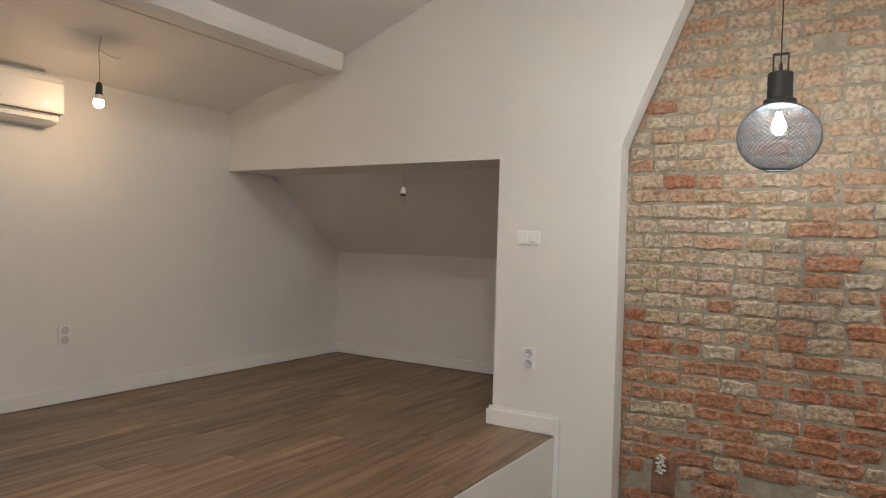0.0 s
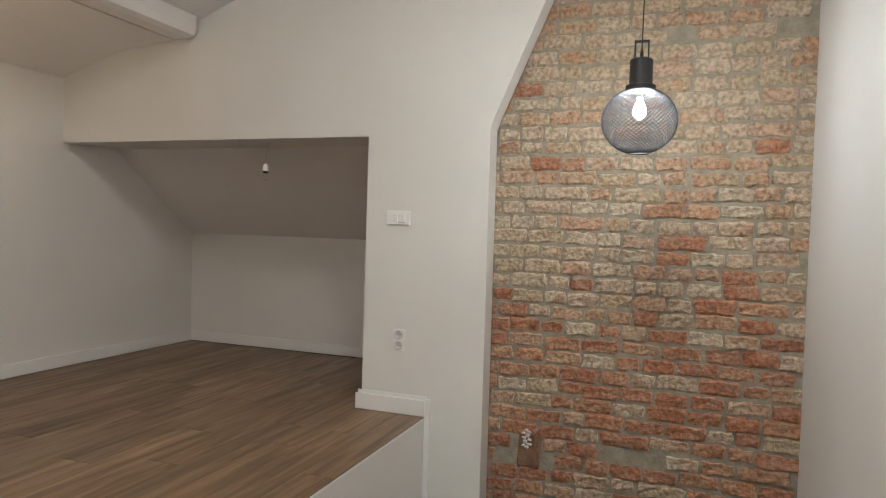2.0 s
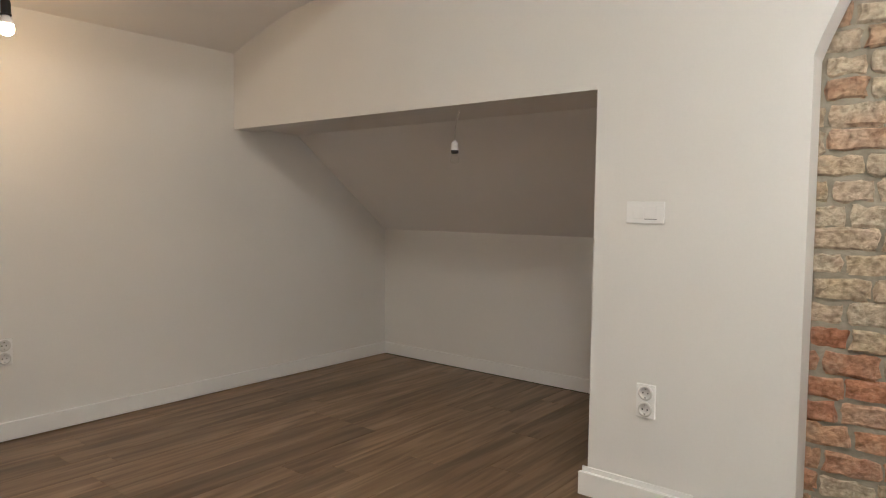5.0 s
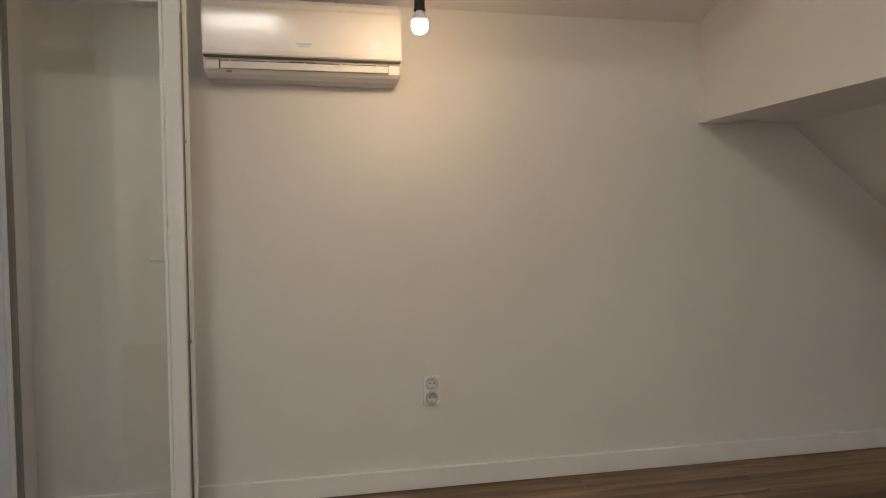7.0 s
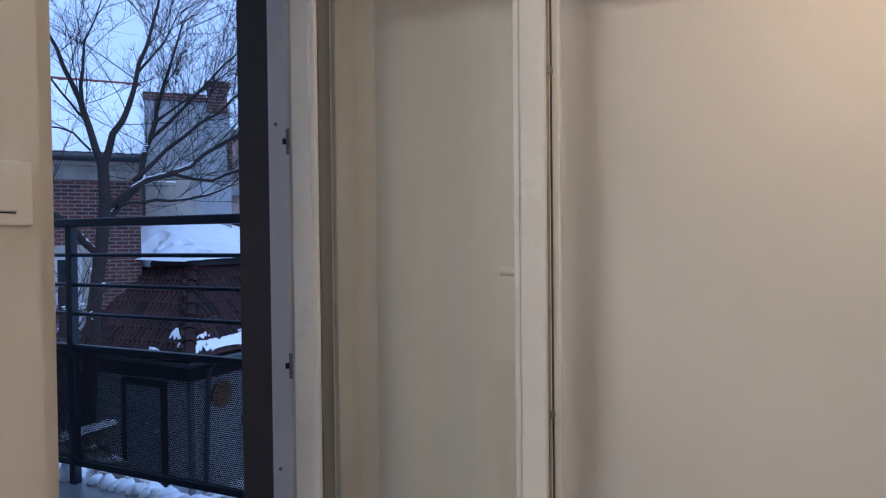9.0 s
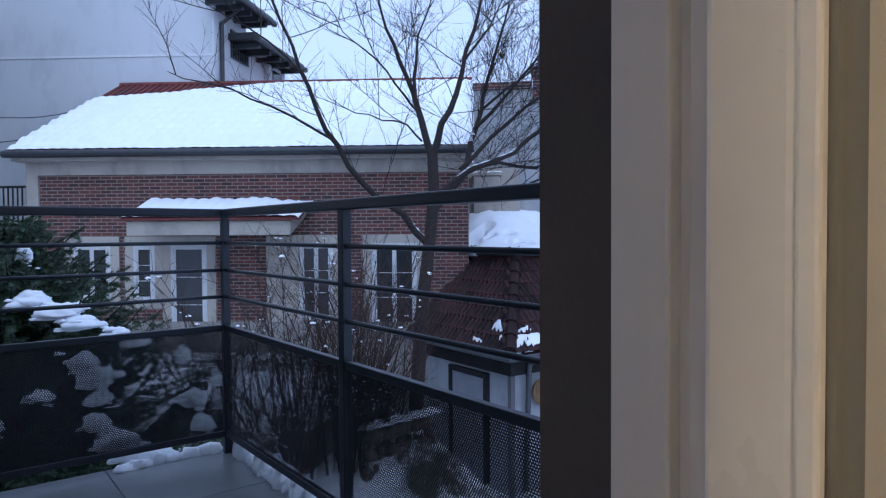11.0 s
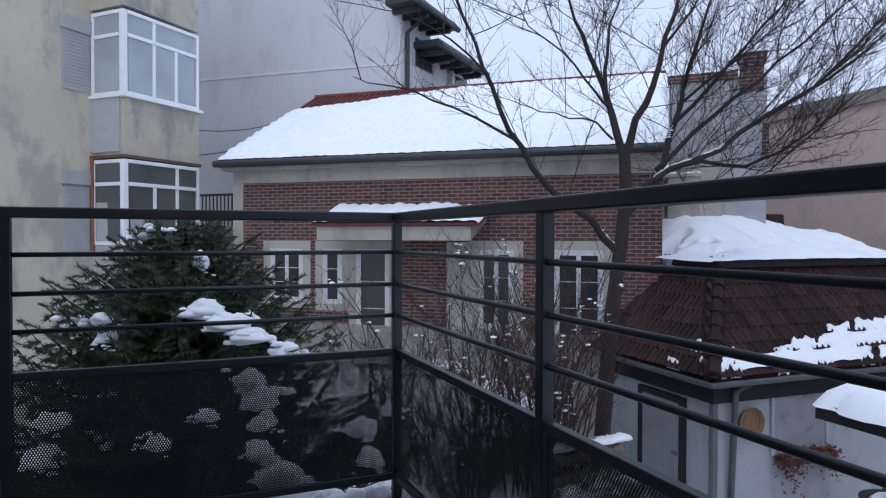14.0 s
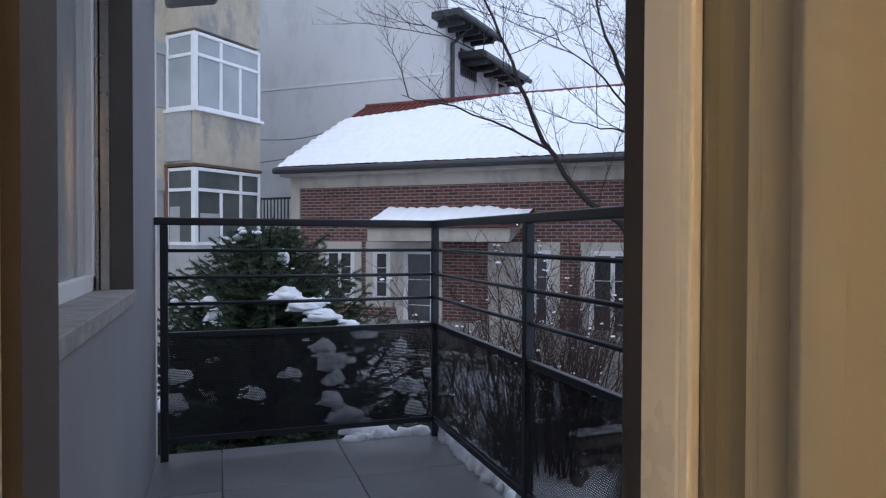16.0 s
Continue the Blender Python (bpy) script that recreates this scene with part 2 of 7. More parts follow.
setting("stairwell_side", boxes((X_EDGE - 0.1, VOID_S, -2.7, X_EDGE - 0.004, -0.002, -0.0145), (X_EDGE - 0.1, VOID_S - 0.1, -2.7, X_EAST, VOID_S, -0.0145)), WHITE,
        "white plastered side of the stairwell below the floor edge", "wall")
setting("stairwell_floor", boxes((X_EDGE, VOID_S, -2.8, X_EAST, 0.3, -2.7)), CONCRETE, "plain floor at the foot of the stairwell", "floor")
setting("stair_edge_strip", boxes((X_EDGE - 0.002, -0.020, -2.7, X_EDGE + 0.028, -0.001, 0.104), bevel=0.001), TRIM, "narrow white edge strip on the wall", "trim")
# ceiling: low slope in the west, a flat beam, and a higher slope to the east
setting("ceiling", prism([(0.0, 2.125), (0.3, 2.225), (0.55, 2.29), (0.85, 2.325), (1.0, 2.33), (1.0, 2.7), (0.0, 2.5)], "y", Y_SOUTH, 0.0), CEIL,
        "white plaster ceiling that slopes down to the wall", "ceiling", smooth=False)
setting("ceiling_beam", boxes((1.0, Y_SOUTH, 2.318, 1.225, 0.0, 2.9), bevel=0.06), CEIL, "white boxed ceiling beam", "beam")
setting("ceiling_high", prism([(1.225, 2.46), (2.0, 2.75), (3.3, 3.2), (X_EAST, 3.5), (X_EAST, TOP), (1.225, TOP)], "y", Y_WING, 0.3), CEIL,
        "white plaster ceiling rising above the stairwell", "ceiling")

# door wall, wing wall with its window, both grey outside
setting("wall_south", boxes((0.0, FY0, -0.3, DOOR_W, Y_SOUTH, 2.8), (DOOR_E, FY0, -0.3, X_WING + 0.26, Y_SOUTH, 2.8), (X_SE, Y_SOUTH, -0.013, X_WING + 0.26, Y_SE, 2.8), (DOOR_W, FY0, DOOR_H, DOOR_E, Y_SOUTH, 2.8)), WHITE,
        "white painted wall round the balcony door", "wall")
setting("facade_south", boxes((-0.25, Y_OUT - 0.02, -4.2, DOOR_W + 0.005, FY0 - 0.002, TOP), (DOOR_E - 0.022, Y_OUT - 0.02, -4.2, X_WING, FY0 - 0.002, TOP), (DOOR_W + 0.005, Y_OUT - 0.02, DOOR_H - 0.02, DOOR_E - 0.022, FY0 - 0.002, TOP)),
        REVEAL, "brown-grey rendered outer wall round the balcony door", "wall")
WY0, WY1, WZ0, WZ1 = -5.18, -3.80, 0.93, 2.25
setting("wall_wing", boxes((X_WING, Y_WING, -4.2, X_WING + 0.26, WY0, TOP), (X_WING, WY1, -4.2, X_WING + 0.26, FY0 - 0.002, TOP), (X_WING, WY0, -4.2, X_WING + 0.26, WY1, WZ0), (X_WING, WY0, WZ1, X_WING + 0.26, WY1, TOP)),
        RENDERGREY, "grey rendered house wall beside the balcony", "wall")
# ---- skirting ----
def skirting(name, rows, label):
    setting(name, boxes(*rows, bevel=0.002), TRIM, label, "baseboard")


skirting("baseboard_west", [(0.001, Y_SOUTH + 0.001, 0.005, 0.021, Y_ALC - 0.001, 0.095)], "white skirting board along the wall")
skirting("baseboard_alcove", [(0.016, Y_ALC - 0.016, 0.006, X_PIER - 0.001, Y_ALC - 0.001, 0.095)], "white skirting board with a dark gap below")
skirting("baseboard_alcove_side", [(X_PIER - 0.016, 0.0, 0.004, X_PIER - 0.001, Y_ALC - 0.016, 0.085)], "white skirting board in the alcove")
skirting("baseboard_pier", [(X_PIER - 0.03, -0.026, 0.003, X_EDGE, -0.008, 0.098), (X_PIER - 0.022, -0.007, 0.003, X_EDGE + 0.004, -0.001, 0.118)],
         "double white skirting board at the foot of the pier")
skirting("baseboard_south", [(0.001, Y_SOUTH + 0.001, 0.004, DOOR_W - 0.02, Y_SOUTH + 0.016, 0.085), (X_SE + 0.001, Y_SE + 0.001, 0.004, X_WING + 0.25, Y_SE + 0.016, 0.085)], "white skirting board beside the door")
setting("floor_edge_profile", boxes((X_EDGE - 0.0034, VOID_S, -0.0143, X_EDGE - 0.0004, -0.03, -0.004)), TRIM, "thin white floor edge profile at the stairwell", "trim")
# black filler strip draws the shade below the alcove skirting
setting("floor_gap", boxes((0.016, Y_ALC - 0.012, 0.0, X_PIER, Y_ALC - 0.001, 0.006)), BLACKGAP, "black strip for the shade in the gap below the skirting board", "trim")


# ---- brick panel above the stairwell ----
bm = bmesh.new()
box(bm, 3.1, 0.165, -2.7, X_EAST, 0.3, 3.6)
brick_wall = setting("wall_brick", bm, MORTAR, "exposed old brick wall with thick grey mortar", "brick wall")


# ---- electrical fittings ----
def dark_holes(bm, centres, r, y, depth, axis="y"):
    for c in centres:
        lathe(bm, [(r, 0), (r, depth)], c, axis, 10)
    return bm


def socket(m, name="wall_socket", label="white double wall socket with two round outlets"):
    """A double socket, one outlet above the other; local x along the wall, -y out of it, z up."""
    t = thing(name, label, "socket", m)
    part("plate", boxes((-0.038, -0.013, -0.066, 0.038, -0.001, 0.066), bevel=0.003, m=m), PLASTIC, t)
    for dz in (-0.032, 0.032):
        bm = bmesh.new()
        lathe(bm, [(0.029, 0.0), (0.029, -0.016), (0.0245, -0.018), (0.0215, -0.0175), (0.020, -0.0138), (0.001, -0.0138)], (0, 0, dz), "y", 24)
        bm.transform(m)
        o = part("outlet", bm, surf("socket_insert", (0.66, 0.65, 0.63), (0.62, 0.61, 0.59), 8, 0.3), t, smooth=True)
        bm = dark_holes(bmesh.new(), [(-0.0095, -0.0142, dz), (0.0095, -0.0142, dz)], 0.003, 0, -0.001)
        bm.transform(m)
        part("pin_hole", bm, BLACKGAP, o)
        for e in (-0.017, 0.017):
            part("earth_clip", boxes((-0.003, -0.017, dz + e - 0.004, 0.003, -0.0138, dz + e + 0.004), m=m), STEEL, o)
    return t


def switch(m, keys, label, half=0.075):
    t = thing("light_switch", label, "switch", m)
    part("plate", boxes((-half, -0.0108, -0.042, half, -0.001, 0.042), bevel=0.003, m=m), PLASTIC, t)
    for a, b in keys:
        part("rocker", boxes((a, -0.015, -0.024, b, -0.011, 0.024), bevel=0.0015, m=m), PLASTIC, t)
    bm = boxes((keys[-1][0] - 0.001, -0.0118, -0.0265, keys[-1][1] + 0.001, -0.0111, -0.0245), m=m)
    part("shadow_gap", bm, BLACKGAP, t)
    return t


socket(pose(2.725, 0, 0.44), label="white double wall socket on the pier")
socket(pose(0, -1.31, 0.445, 0, 0, 90), label="white double wall socket under the air conditioner")
switch(pose(2.70, 0, 1.168), [(-0.045, -0.003), (0.0, 0.045)], "wide white light switch with two rockers on the pier")
switch(pose(1.235, Y_SE, 1.21, 0, 0, 180), [(-0.02, 0.02)], "white light switch beside the balcony door", half=0.045)
bm = boxes((X_PIER - 0.009, 0.09, 0.36, X_PIER - 0.001, 0.15, 0.44), bevel=0.002)
t = thing("wall_socket", "small white socket plate inside the alcove", "socket", pose(X_PIER, 0.12, 0.4))
part("plate", bm, PLASTIC, t)


# ---- lamps ----
def bare_bulb(x, y, z, ceiling, lit, label):
    """A bulb in a black holder on a bare flex."""
    t = thing("hanging_bulb", label, "light bulb", pose(x, y, z))
    bm = bmesh.new()
    if lit:
        pts = [(x - 0.012, y + 0.01, ceiling), (x - 0.004, y - 0.006, ceiling - 0.10), (x - 0.008, y + 0.006, ceiling - 0.16), (x, y, z + 0.105)]
        tube(bm, pts, 0.0022, 6)
        part("flex", bm, surf("grey_flex", (0.3, 0.27, 0.22), None, 20, 0.6), t)
        bm = tube(bmesh.new(), [(x - 0.006, y, ceiling - 0.08), (x + 0.03, y + 0.03, ceiling - 0.11), (x + 0.06, y + 0.07, ceiling - 0.125), (x + 0.09, y + 0.08, ceiling - 0.12)], 0.0015, 5)
        part("loose_wire", bm, surf("grey_flex", (0.3, 0.27, 0.22)), t)
        bm = lathe(bmesh.new(), [(0.006, 0.108), (0.015, 0.10), (0.0185, 0.085), (0.0185, 0.045), (0.021, 0.042), (0.021, 0.036)], (x, y, z), "z", 20)
        part("holder", bm, BLACKMETAL, t, smooth=False)
        bm = lathe(bmesh.new(), [(0.0135, 0.036), (0.017, 0.028), (0.027, 0.010), (0.0305, 0.003), (0.026, 0.0)], (x, y, z), "z", 24)
        part("bulb_base", bm, PLASTIC, t, "white plastic bulb base", smooth=True)
        bm = lathe(bmesh.new(), [(0.0245, 0.0), (0.0285, -0.008), (0.029, -0.016), (0.0265, -0.030), (0.017, -0.041), (0.003, -0.045)], (x, y, z), "z", 24)
        part("bulb", bm, glow("warm_bulb", (1.0, 0.55, 0.19), BULB_POWER), t, smooth=True)
    else:
        tube(bm, [(x + 0.014, y + 0.02, ceiling), (x + 0.012, y, ceiling - 0.05), (x + 0.001, y, ceiling - 0.10), (x, y, z + 0.07)], 0.002, 6)
        part("flex", bm, surf("white_flex", (0.6, 0.58, 0.54)), t)
        bm = lathe(bmesh.new(), [(0.005, 0.075), (0.017, 0.062), (0.019, 0.03), (0.019, 0.026)], (x, y, z), "z", 18)
        part("holder", bm, PLASTIC, t)
        bm = lathe(bmesh.new(), [(0.0195, 0.026), (0.0195, 0.012), (0.016, 0.010)], (x, y, z), "z", 18)
        part("holder_ring", bm, BLACKMETAL, t)
        bm = lathe(bmesh.new(), [(0.010, 0.010), (0.017, 0.0), (0.024, -0.018), (0.021, -0.034), (0.004, -0.042)], (x, y, z), "z", 18)
        part("bulb", bm, GLASS, t, "clear unlit bulb", smooth=True)
    return t


bare_bulb(0.55, -1.44, 1.905, 2.285, True, "lit warm bulb on a bare flex below the ceiling")
bare_bulb(1.62, 0.19, 1.44, 1.674, False, "unlit clear bulb hanging under the alcove slope")


def pendant(x, y, z, r, ceiling):
    """A black wire-mesh globe round a lit bulb, on a cord."""
    t = thing("pendant_lamp", "black wire-mesh globe pendant lamp with a lit bulb", "pendant lamp", pose(x, y, z))
    part("cord", tube(bmesh.new(), [(x, y, z + 0.30), (x + 0.003, y, z + r + 0.6), (x, y, ceiling)], 0.003, 6), BLACKMETAL, t)
    part("ceiling_rose", lathe(bmesh.new(), [(0.05, 0.0), (0.05, -0.02), (0.01, -0.03)], (x, y, ceiling), "z", 20), BLACKMETAL, t)
    top = z + 0.136
    part("socket_cup", lathe(bmesh.new(), [(0.049, 0.0), (0.049, 0.108), (0.045, 0.113), (0.01, 0.116)], (x, y, top + 0.018), "z", 28), BLACKMETAL, t)
    part("collar", lathe(bmesh.new(), [(0.058, -0.004), (0.064, 0.0), (0.064, 0.016), (0.058, 0.02)], (x, y, top), "z", 28), BLACKMETAL, t)
    bm = bmesh.new()
    for s in (-1, 1):
        box(bm, x + s * 0.028 - 0.003, y - 0.011, top + 0.08, x + s * 0.028 + 0.003, y + 0.011, top + 0.212)
    box(bm, x - 0.031, y - 0.011, top + 0.206, x + 0.031, y + 0.011, top + 0.212)
    part("bracket", bm, BLACKMETAL, t)
    part("cord_grip", lathe(bmesh.new(), [(0.006, 0), (0.008, 0.03), (0.004, 0.05)], (x, y, top + 0.125), "z", 10), BLACKMETAL, t)
    # two crossing sets of fine wires make the mesh
    cu = bpy.data.curves.new("mesh_globe", "CURVE")
    cu.dimensions, cu.bevel_depth, cu.bevel_resolution = "3D", 0.0014, 0
    n, steps = 44, 44
    for turn in (1, -1):
        for k in range(n):
            sp = cu.splines.new("POLY")
            sp.points.add(steps)
            for i in range(steps + 1):
                f = i / steps
                th = radians(22 + 141 * f)
                a = k * math.tau / n + turn * f * 3.0
                sq = 0.90
                sp.points[i].co = (r * math.sin(th) * math.cos(a), r * math.sin(th) * math.sin(a), sq * r * math.cos(th), 1)
    cu.materials.append(BLACKMETAL)
    globe = new("mesh_globe", cu)
    globe.parent = t
    WORLD_OF[globe.name] = world_of(t)
    for th in (22, 163):
        bm = bmesh.new()
        rr, zz = r * math.sin(radians(th)), 0.90 * r * math.cos(radians(th))
        tube(bm, [(x + rr * math.cos(a * math.tau / 32), y + rr * math.sin(a * math.tau / 32), z + zz) for a in range(33)], 0.0042, 6)
        part("globe_rim", bm, BLACKMETAL, globe)
    bm = lathe(bmesh.new(), [(0.010, 0.066), (0.012, 0.05), (0.023, 0.026), (0.028, 0.007), (0.024, -0.012), (0.013, -0.024), (0.003, -0.027)], (x, y, z + 0.035), "z", 24)
    part("bulb", bm, glow("pendant_bulb", (1.0, 0.80, 0.52), PENDANT_POWER), t, smooth=True)
    return t


def led_panel(x, y, z, power, h=0.2):
    t = thing("unseen_ceiling_lamp", "unseen square white ceiling lamp that is switched on", "ceiling lamp", pose(x, y, z))
    g = h - 0.03
    part("frame", boxes((x - h, y - h, z - 0.03, x + h, y - g, z), (x - h, y + g, z - 0.03, x + h, y + h, z), (x - h, y - g, z - 0.03, x - g, y + g, z), (x + g, y - g, z - 0.03, x + h, y + g, z), bevel=0.003), TRIM, t)
    part("diffuser", boxes((x - g, y - g, z - 0.026, x + g, y + g, z - 0.005)), glow("lamp_diffuser", (1.0, 0.75, 0.43), power * (0.17 / g) ** 2), t)


led_panel(3.9, -2.4, 3.27, PANEL_POWER * 1.38, 0.36)
# second lamp is an added fill light, out of view, to brighten the alcove
led_panel(2.9, -4.9, 3.03, PANEL_POWER * 0.6)
pendant(4.10, -0.62, 1.605, 0.160, 3.33)


# ---- air conditioner ----
def air_conditioner(y0, y1, z0, z1):
    t = thing("air_conditioner", "glossy white split air conditioner with its flap open", "air conditioner", pose(0, (y0 + y1) / 2, z0))
    zf = z0 + 0.070
    prof = [(0.002, z1), (0.13, z1), (0.165, z1 - 0.01), (0.185, z1 - 0.03), (0.197, z1 - 0.08), (0.199, zf + 0.03), (0.194, zf + 0.004),
            (0.170, zf), (0.163, zf - 0.012), (0.160, zf - 0.046), (0.140, z0 + 0.012), (0.09, z0 + 0.002), (0.002, z0)]
    body = prism(prof, "y", y0, y1)
    bmesh.ops.bevel(body, geom=[e for e in body.edges if abs(e.verts[0].co.y - e.verts[1].co.y) < 1e-6], offset=0.008, segments=2, affect="EDGES")
    part("body", body, ACPLASTIC, t, smooth=False)
    fr = prism([(0.200, z1 - 0.05), (0.2055, z1 - 0.06), (0.2085, zf + 0.02), (0.206, zf + 0.004), (0.198, zf - 0.001), (0.196, z1 - 0.06)], "y", y0 + 0.002, y1 - 0.002)
    front = part("front_panel", fr, ACPLASTIC, t)
    # thin dark strip painted in as the shadow line below the front panel
    part("panel_lip", boxes((0.17, y0 + 0.004, zf - 0.004, 0.2045, y1 - 0.004, zf - 0.0012)), surf("shadow_line", (0.16, 0.14, 0.11)), t)
    # solid dark block: the shade inside the outlet slot, given as colour
    part("outlet_slot", boxes((0.08, y0 + 0.058, zf - 0.044, 0.1645, y1 - 0.050, zf - 0.005)), surf("outlet_shade", (0.10, 0.085, 0.08)), t, "outlet slot with its shade as a dark block")
    part("flap", boxes((0.0, y0 + 0.064, -0.030, 0.006, y1 - 0.052, 0.0), bevel=0.002, m=pose(0.164, 0, zf - 0.0165, 0, -14, 0)), ACPLASTIC, t)
    part("upper_louver", boxes((0.0, y0 + 0.062, -0.006, 0.004, (y0 + y1) / 2 - 0.06, 0.0), bevel=0.001, m=pose(0.165, 0, zf - 0.007, 0, -10, 0)), PLASTIC, t)
    part("upper_louver", boxes((0.0, (y0 + y1) / 2 + 0.04, -0.006, 0.004, y1 - 0.054, 0.0), bevel=0.001, m=pose(0.165, 0, zf - 0.007, 0, -10, 0)), PLASTIC, t)
    for k in range(5):
        yy = y0 + 0.10 + k * (y1 - y0 - 0.2) / 4
        part("flap_arm", boxes((0.15, yy - 0.004, zf - 0.028, 0.1745, yy + 0.004, zf - 0.013), bevel=0.001), PLASTIC, t)
    # display, badge, sticker
    badge = boxes((0.2085, (y0 + y1) / 2 - 0.034, z0 + 0.118, 0.2102, (y0 + y1) / 2 + 0.03, z0 + 0.123), (0.2085, (y0 + y1) / 2 - 0.022, z0 + 0.110, 0.2102, (y0 + y1) / 2 + 0.02, z0 + 0.1135))
    part("badge", badge, STEEL, front)
    seg = glow("display_digits", (0.75, 0.72, 0.95), 0.4)
    for k in (0, 1):
        d = bmesh.new()
        yy = y1 - 0.125 + 0.018 * k
        a, b, zz, w, h = yy, yy + 0.012, z0 + 0.113, 0.0018, 0.024
        for r in ((a, zz + h - w, b, zz + h), (b - w, zz + h / 2, b, zz + h), (a, zz + h / 2 - w / 2, b, zz + h / 2 + w / 2), (a, zz, a + w, zz + h / 2), (a, zz, b, zz + w)):
            box(d, 0.2092, r[0], r[1], 0.2103, r[2], r[3])
        part("digit", d, seg, front)
    part("sticker", boxes((0.150, y0 + 0.085, z0 + 0.0145, 0.1575, y0 + 0.105, z0 + 0.0205)), surf("orange_label", (0.45, 0.28, 0.12)), t)
    return t


air_conditioner(-2.225, -1.455, 1.775, 2.085)


# ---- balcony door ----
FX = 0.287          # face of the door frame in the opening
door = thing("balcony_door", "white glazed balcony door standing wide open into the room", "door", pose(0.35, -2.93, 0), kind="structure")
fr = bmesh.new()
box(fr, DOOR_W - 0.03, FY0, 0.0, FX - 0.022, FY1, DOOR_H, bevel=0.004)
box(fr, FX - 0.024, FY0, 0.0, FX, FY0 + 0.07, DOOR_H - 0.04, bevel=0.004)
box(fr, FX - 0.024, FY0 + 0.085, 0.0, FX - 0.010, FY1, DOOR_H - 0.04, bevel=0.003)
part("frame_jamb", fr, PVC, door)
fr = bmesh.new()
box(fr, DOOR_E - 0.006, FY0, 0.0, DOOR_E + 0.085, FY1 - 0.002, DOOR_H, bevel=0.004)
part("frame_jamb", fr, PVC, door)
part("frame_head", boxes((FX, FY0, DOOR_H - 0.07, DOOR_E - 0.007, FY1, DOOR_H), bevel=0.004), PVC, door)
part("threshold", boxes((DOOR_W - 0.03, Y_OUT, -0.01, DOOR_E + 0.03, FY1, 0.022), bevel=0.004), STEEL, door)
part("casing", boxes((DOOR_W - 0.055, Y_SOUTH + 0.001, 0.0, DOOR_W + 0.012, Y_SOUTH + 0.012, DOOR_H + 0.06), bevel=0.003), PVC, door)
for z in (1.413, 0.801):
    k = part("strike_plate", boxes((FX + 0.0005, -3.032, z - 0.035, FX + 0.003, -3.020, z + 0.035), bevel=0.001), BRASS, door)
    part("catch", boxes((FX + 0.002, -3.040, z - 0.008, FX + 0.009, -3.031, z + 0.008), bevel=0.002), BLACKMETAL, k)
for z in (1.463, 0.512, 1.9, 0.15):
    part("screw", lathe(bmesh.new(), [(0.005, 0.0), (0.005, 0.002), (0.002, 0.003)], (FX + 0.0005, -3.067, z), "x", 10), BRASS, door)
leaf_m = pose(0.352, -2.935, 0)
LX0, LX1, LY0, LY1, LZ0, LZ1 = 0.38, 0.448, -2.893, -2.262, 0.03, DOOR_H - 0.05
ST, RB = 0.055, 0.11
leaf = bmesh.new()
for r in ((LY0, LZ0, LY0 + 0.058, LZ1), (LY1 - ST, LZ0, LY1, LZ1)):
    box(leaf, LX0, r[0], r[1], LX1, r[2], r[3], bevel=0.005)
box(leaf, LX0 + 0.001, LY0 + 0.058, LZ0, LX1 - 0.001, LY1 - ST, LZ0 + RB, bevel=0.004)
box(leaf, LX0 + 0.001, LY0 + 0.058, LZ1 - 0.075, LX1 - 0.001, LY1 - ST, LZ1, bevel=0.004)
leaf_ob = part("leaf", leaf, PVC, door, "open white leaf with one tall pane")
bead = bmesh.new()
for x in (LX0 - 0.001, LX1 - 0.011):
    box(bead, x, LY0 + 0.058, LZ0 + RB, x + 0.012, LY0 + 0.073, LZ1 - 0.075, bevel=0.003)
    box(bead, x, LY1 - ST - 0.012, LZ0 + RB, x + 0.012, LY1 - ST, LZ1 - 0.075, bevel=0.003)
part("glazing_bead", bead, PVC, leaf_ob)
seal = boxes((LX0 + 0.012, LY0 + 0.058, LZ0 + RB, LX1 - 0.012, LY0 + 0.077, LZ1 - 0.075), (LX0 + 0.012, LY1 - ST - 0.014, LZ0 + RB, LX1 - 0.012, LY1 - ST + 0.001, LZ1 - 0.075))
part("rubber_seal", seal, surf("grey_rubber", (0.22, 0.22, 0.20)), leaf_ob)
for x in (LX0 + 0.018, LX1 - 0.022):
    g = part("pane", boxes((x, LY0 + 0.065, LZ0 + RB - 0.01, x + 0.004, LY1 - ST + 0.005, LZ1 - 0.065)), GLASS, leaf_ob, "clear glass pane")
    g.visible_shadow = False
lock = bmesh.new()
box(lock, LX0 + 0.041, LY1 - 0.001, 0.1, LX0 + 0.055, LY1 + 0.002, LZ1 - 0.1)
part("lock_strip", lock, BRASS, leaf_ob, "long metal lock strip")
part("edge_groove", boxes((LX0 + 0.014, LY1 - 0.004, LZ0 + 0.02, LX0 + 0.028, LY1 + 0.0008, LZ1 - 0.02)), BLACKGAP, leaf_ob)
part("edge_lip", boxes((LX0 - 0.012, LY1 - 0.008, LZ0, LX0 + 0.004, LY1 + 0.014, LZ1), bevel=0.003), PVC, leaf_ob)
for z in (1.486, 0.781):
    part("lock_bolt", boxes((LX0 + 0.041, LY1 + 0.001, z - 0.007, LX0 + 0.055, LY1 + 0.011, z + 0.007), bevel=0.002), BRASS, leaf_ob)
hd = bmesh.new()
lathe(hd, [(0.010, 0.0), (0.010, -0.05)], (LX0, LY1 - 0.035, 1.07), "x", 12)
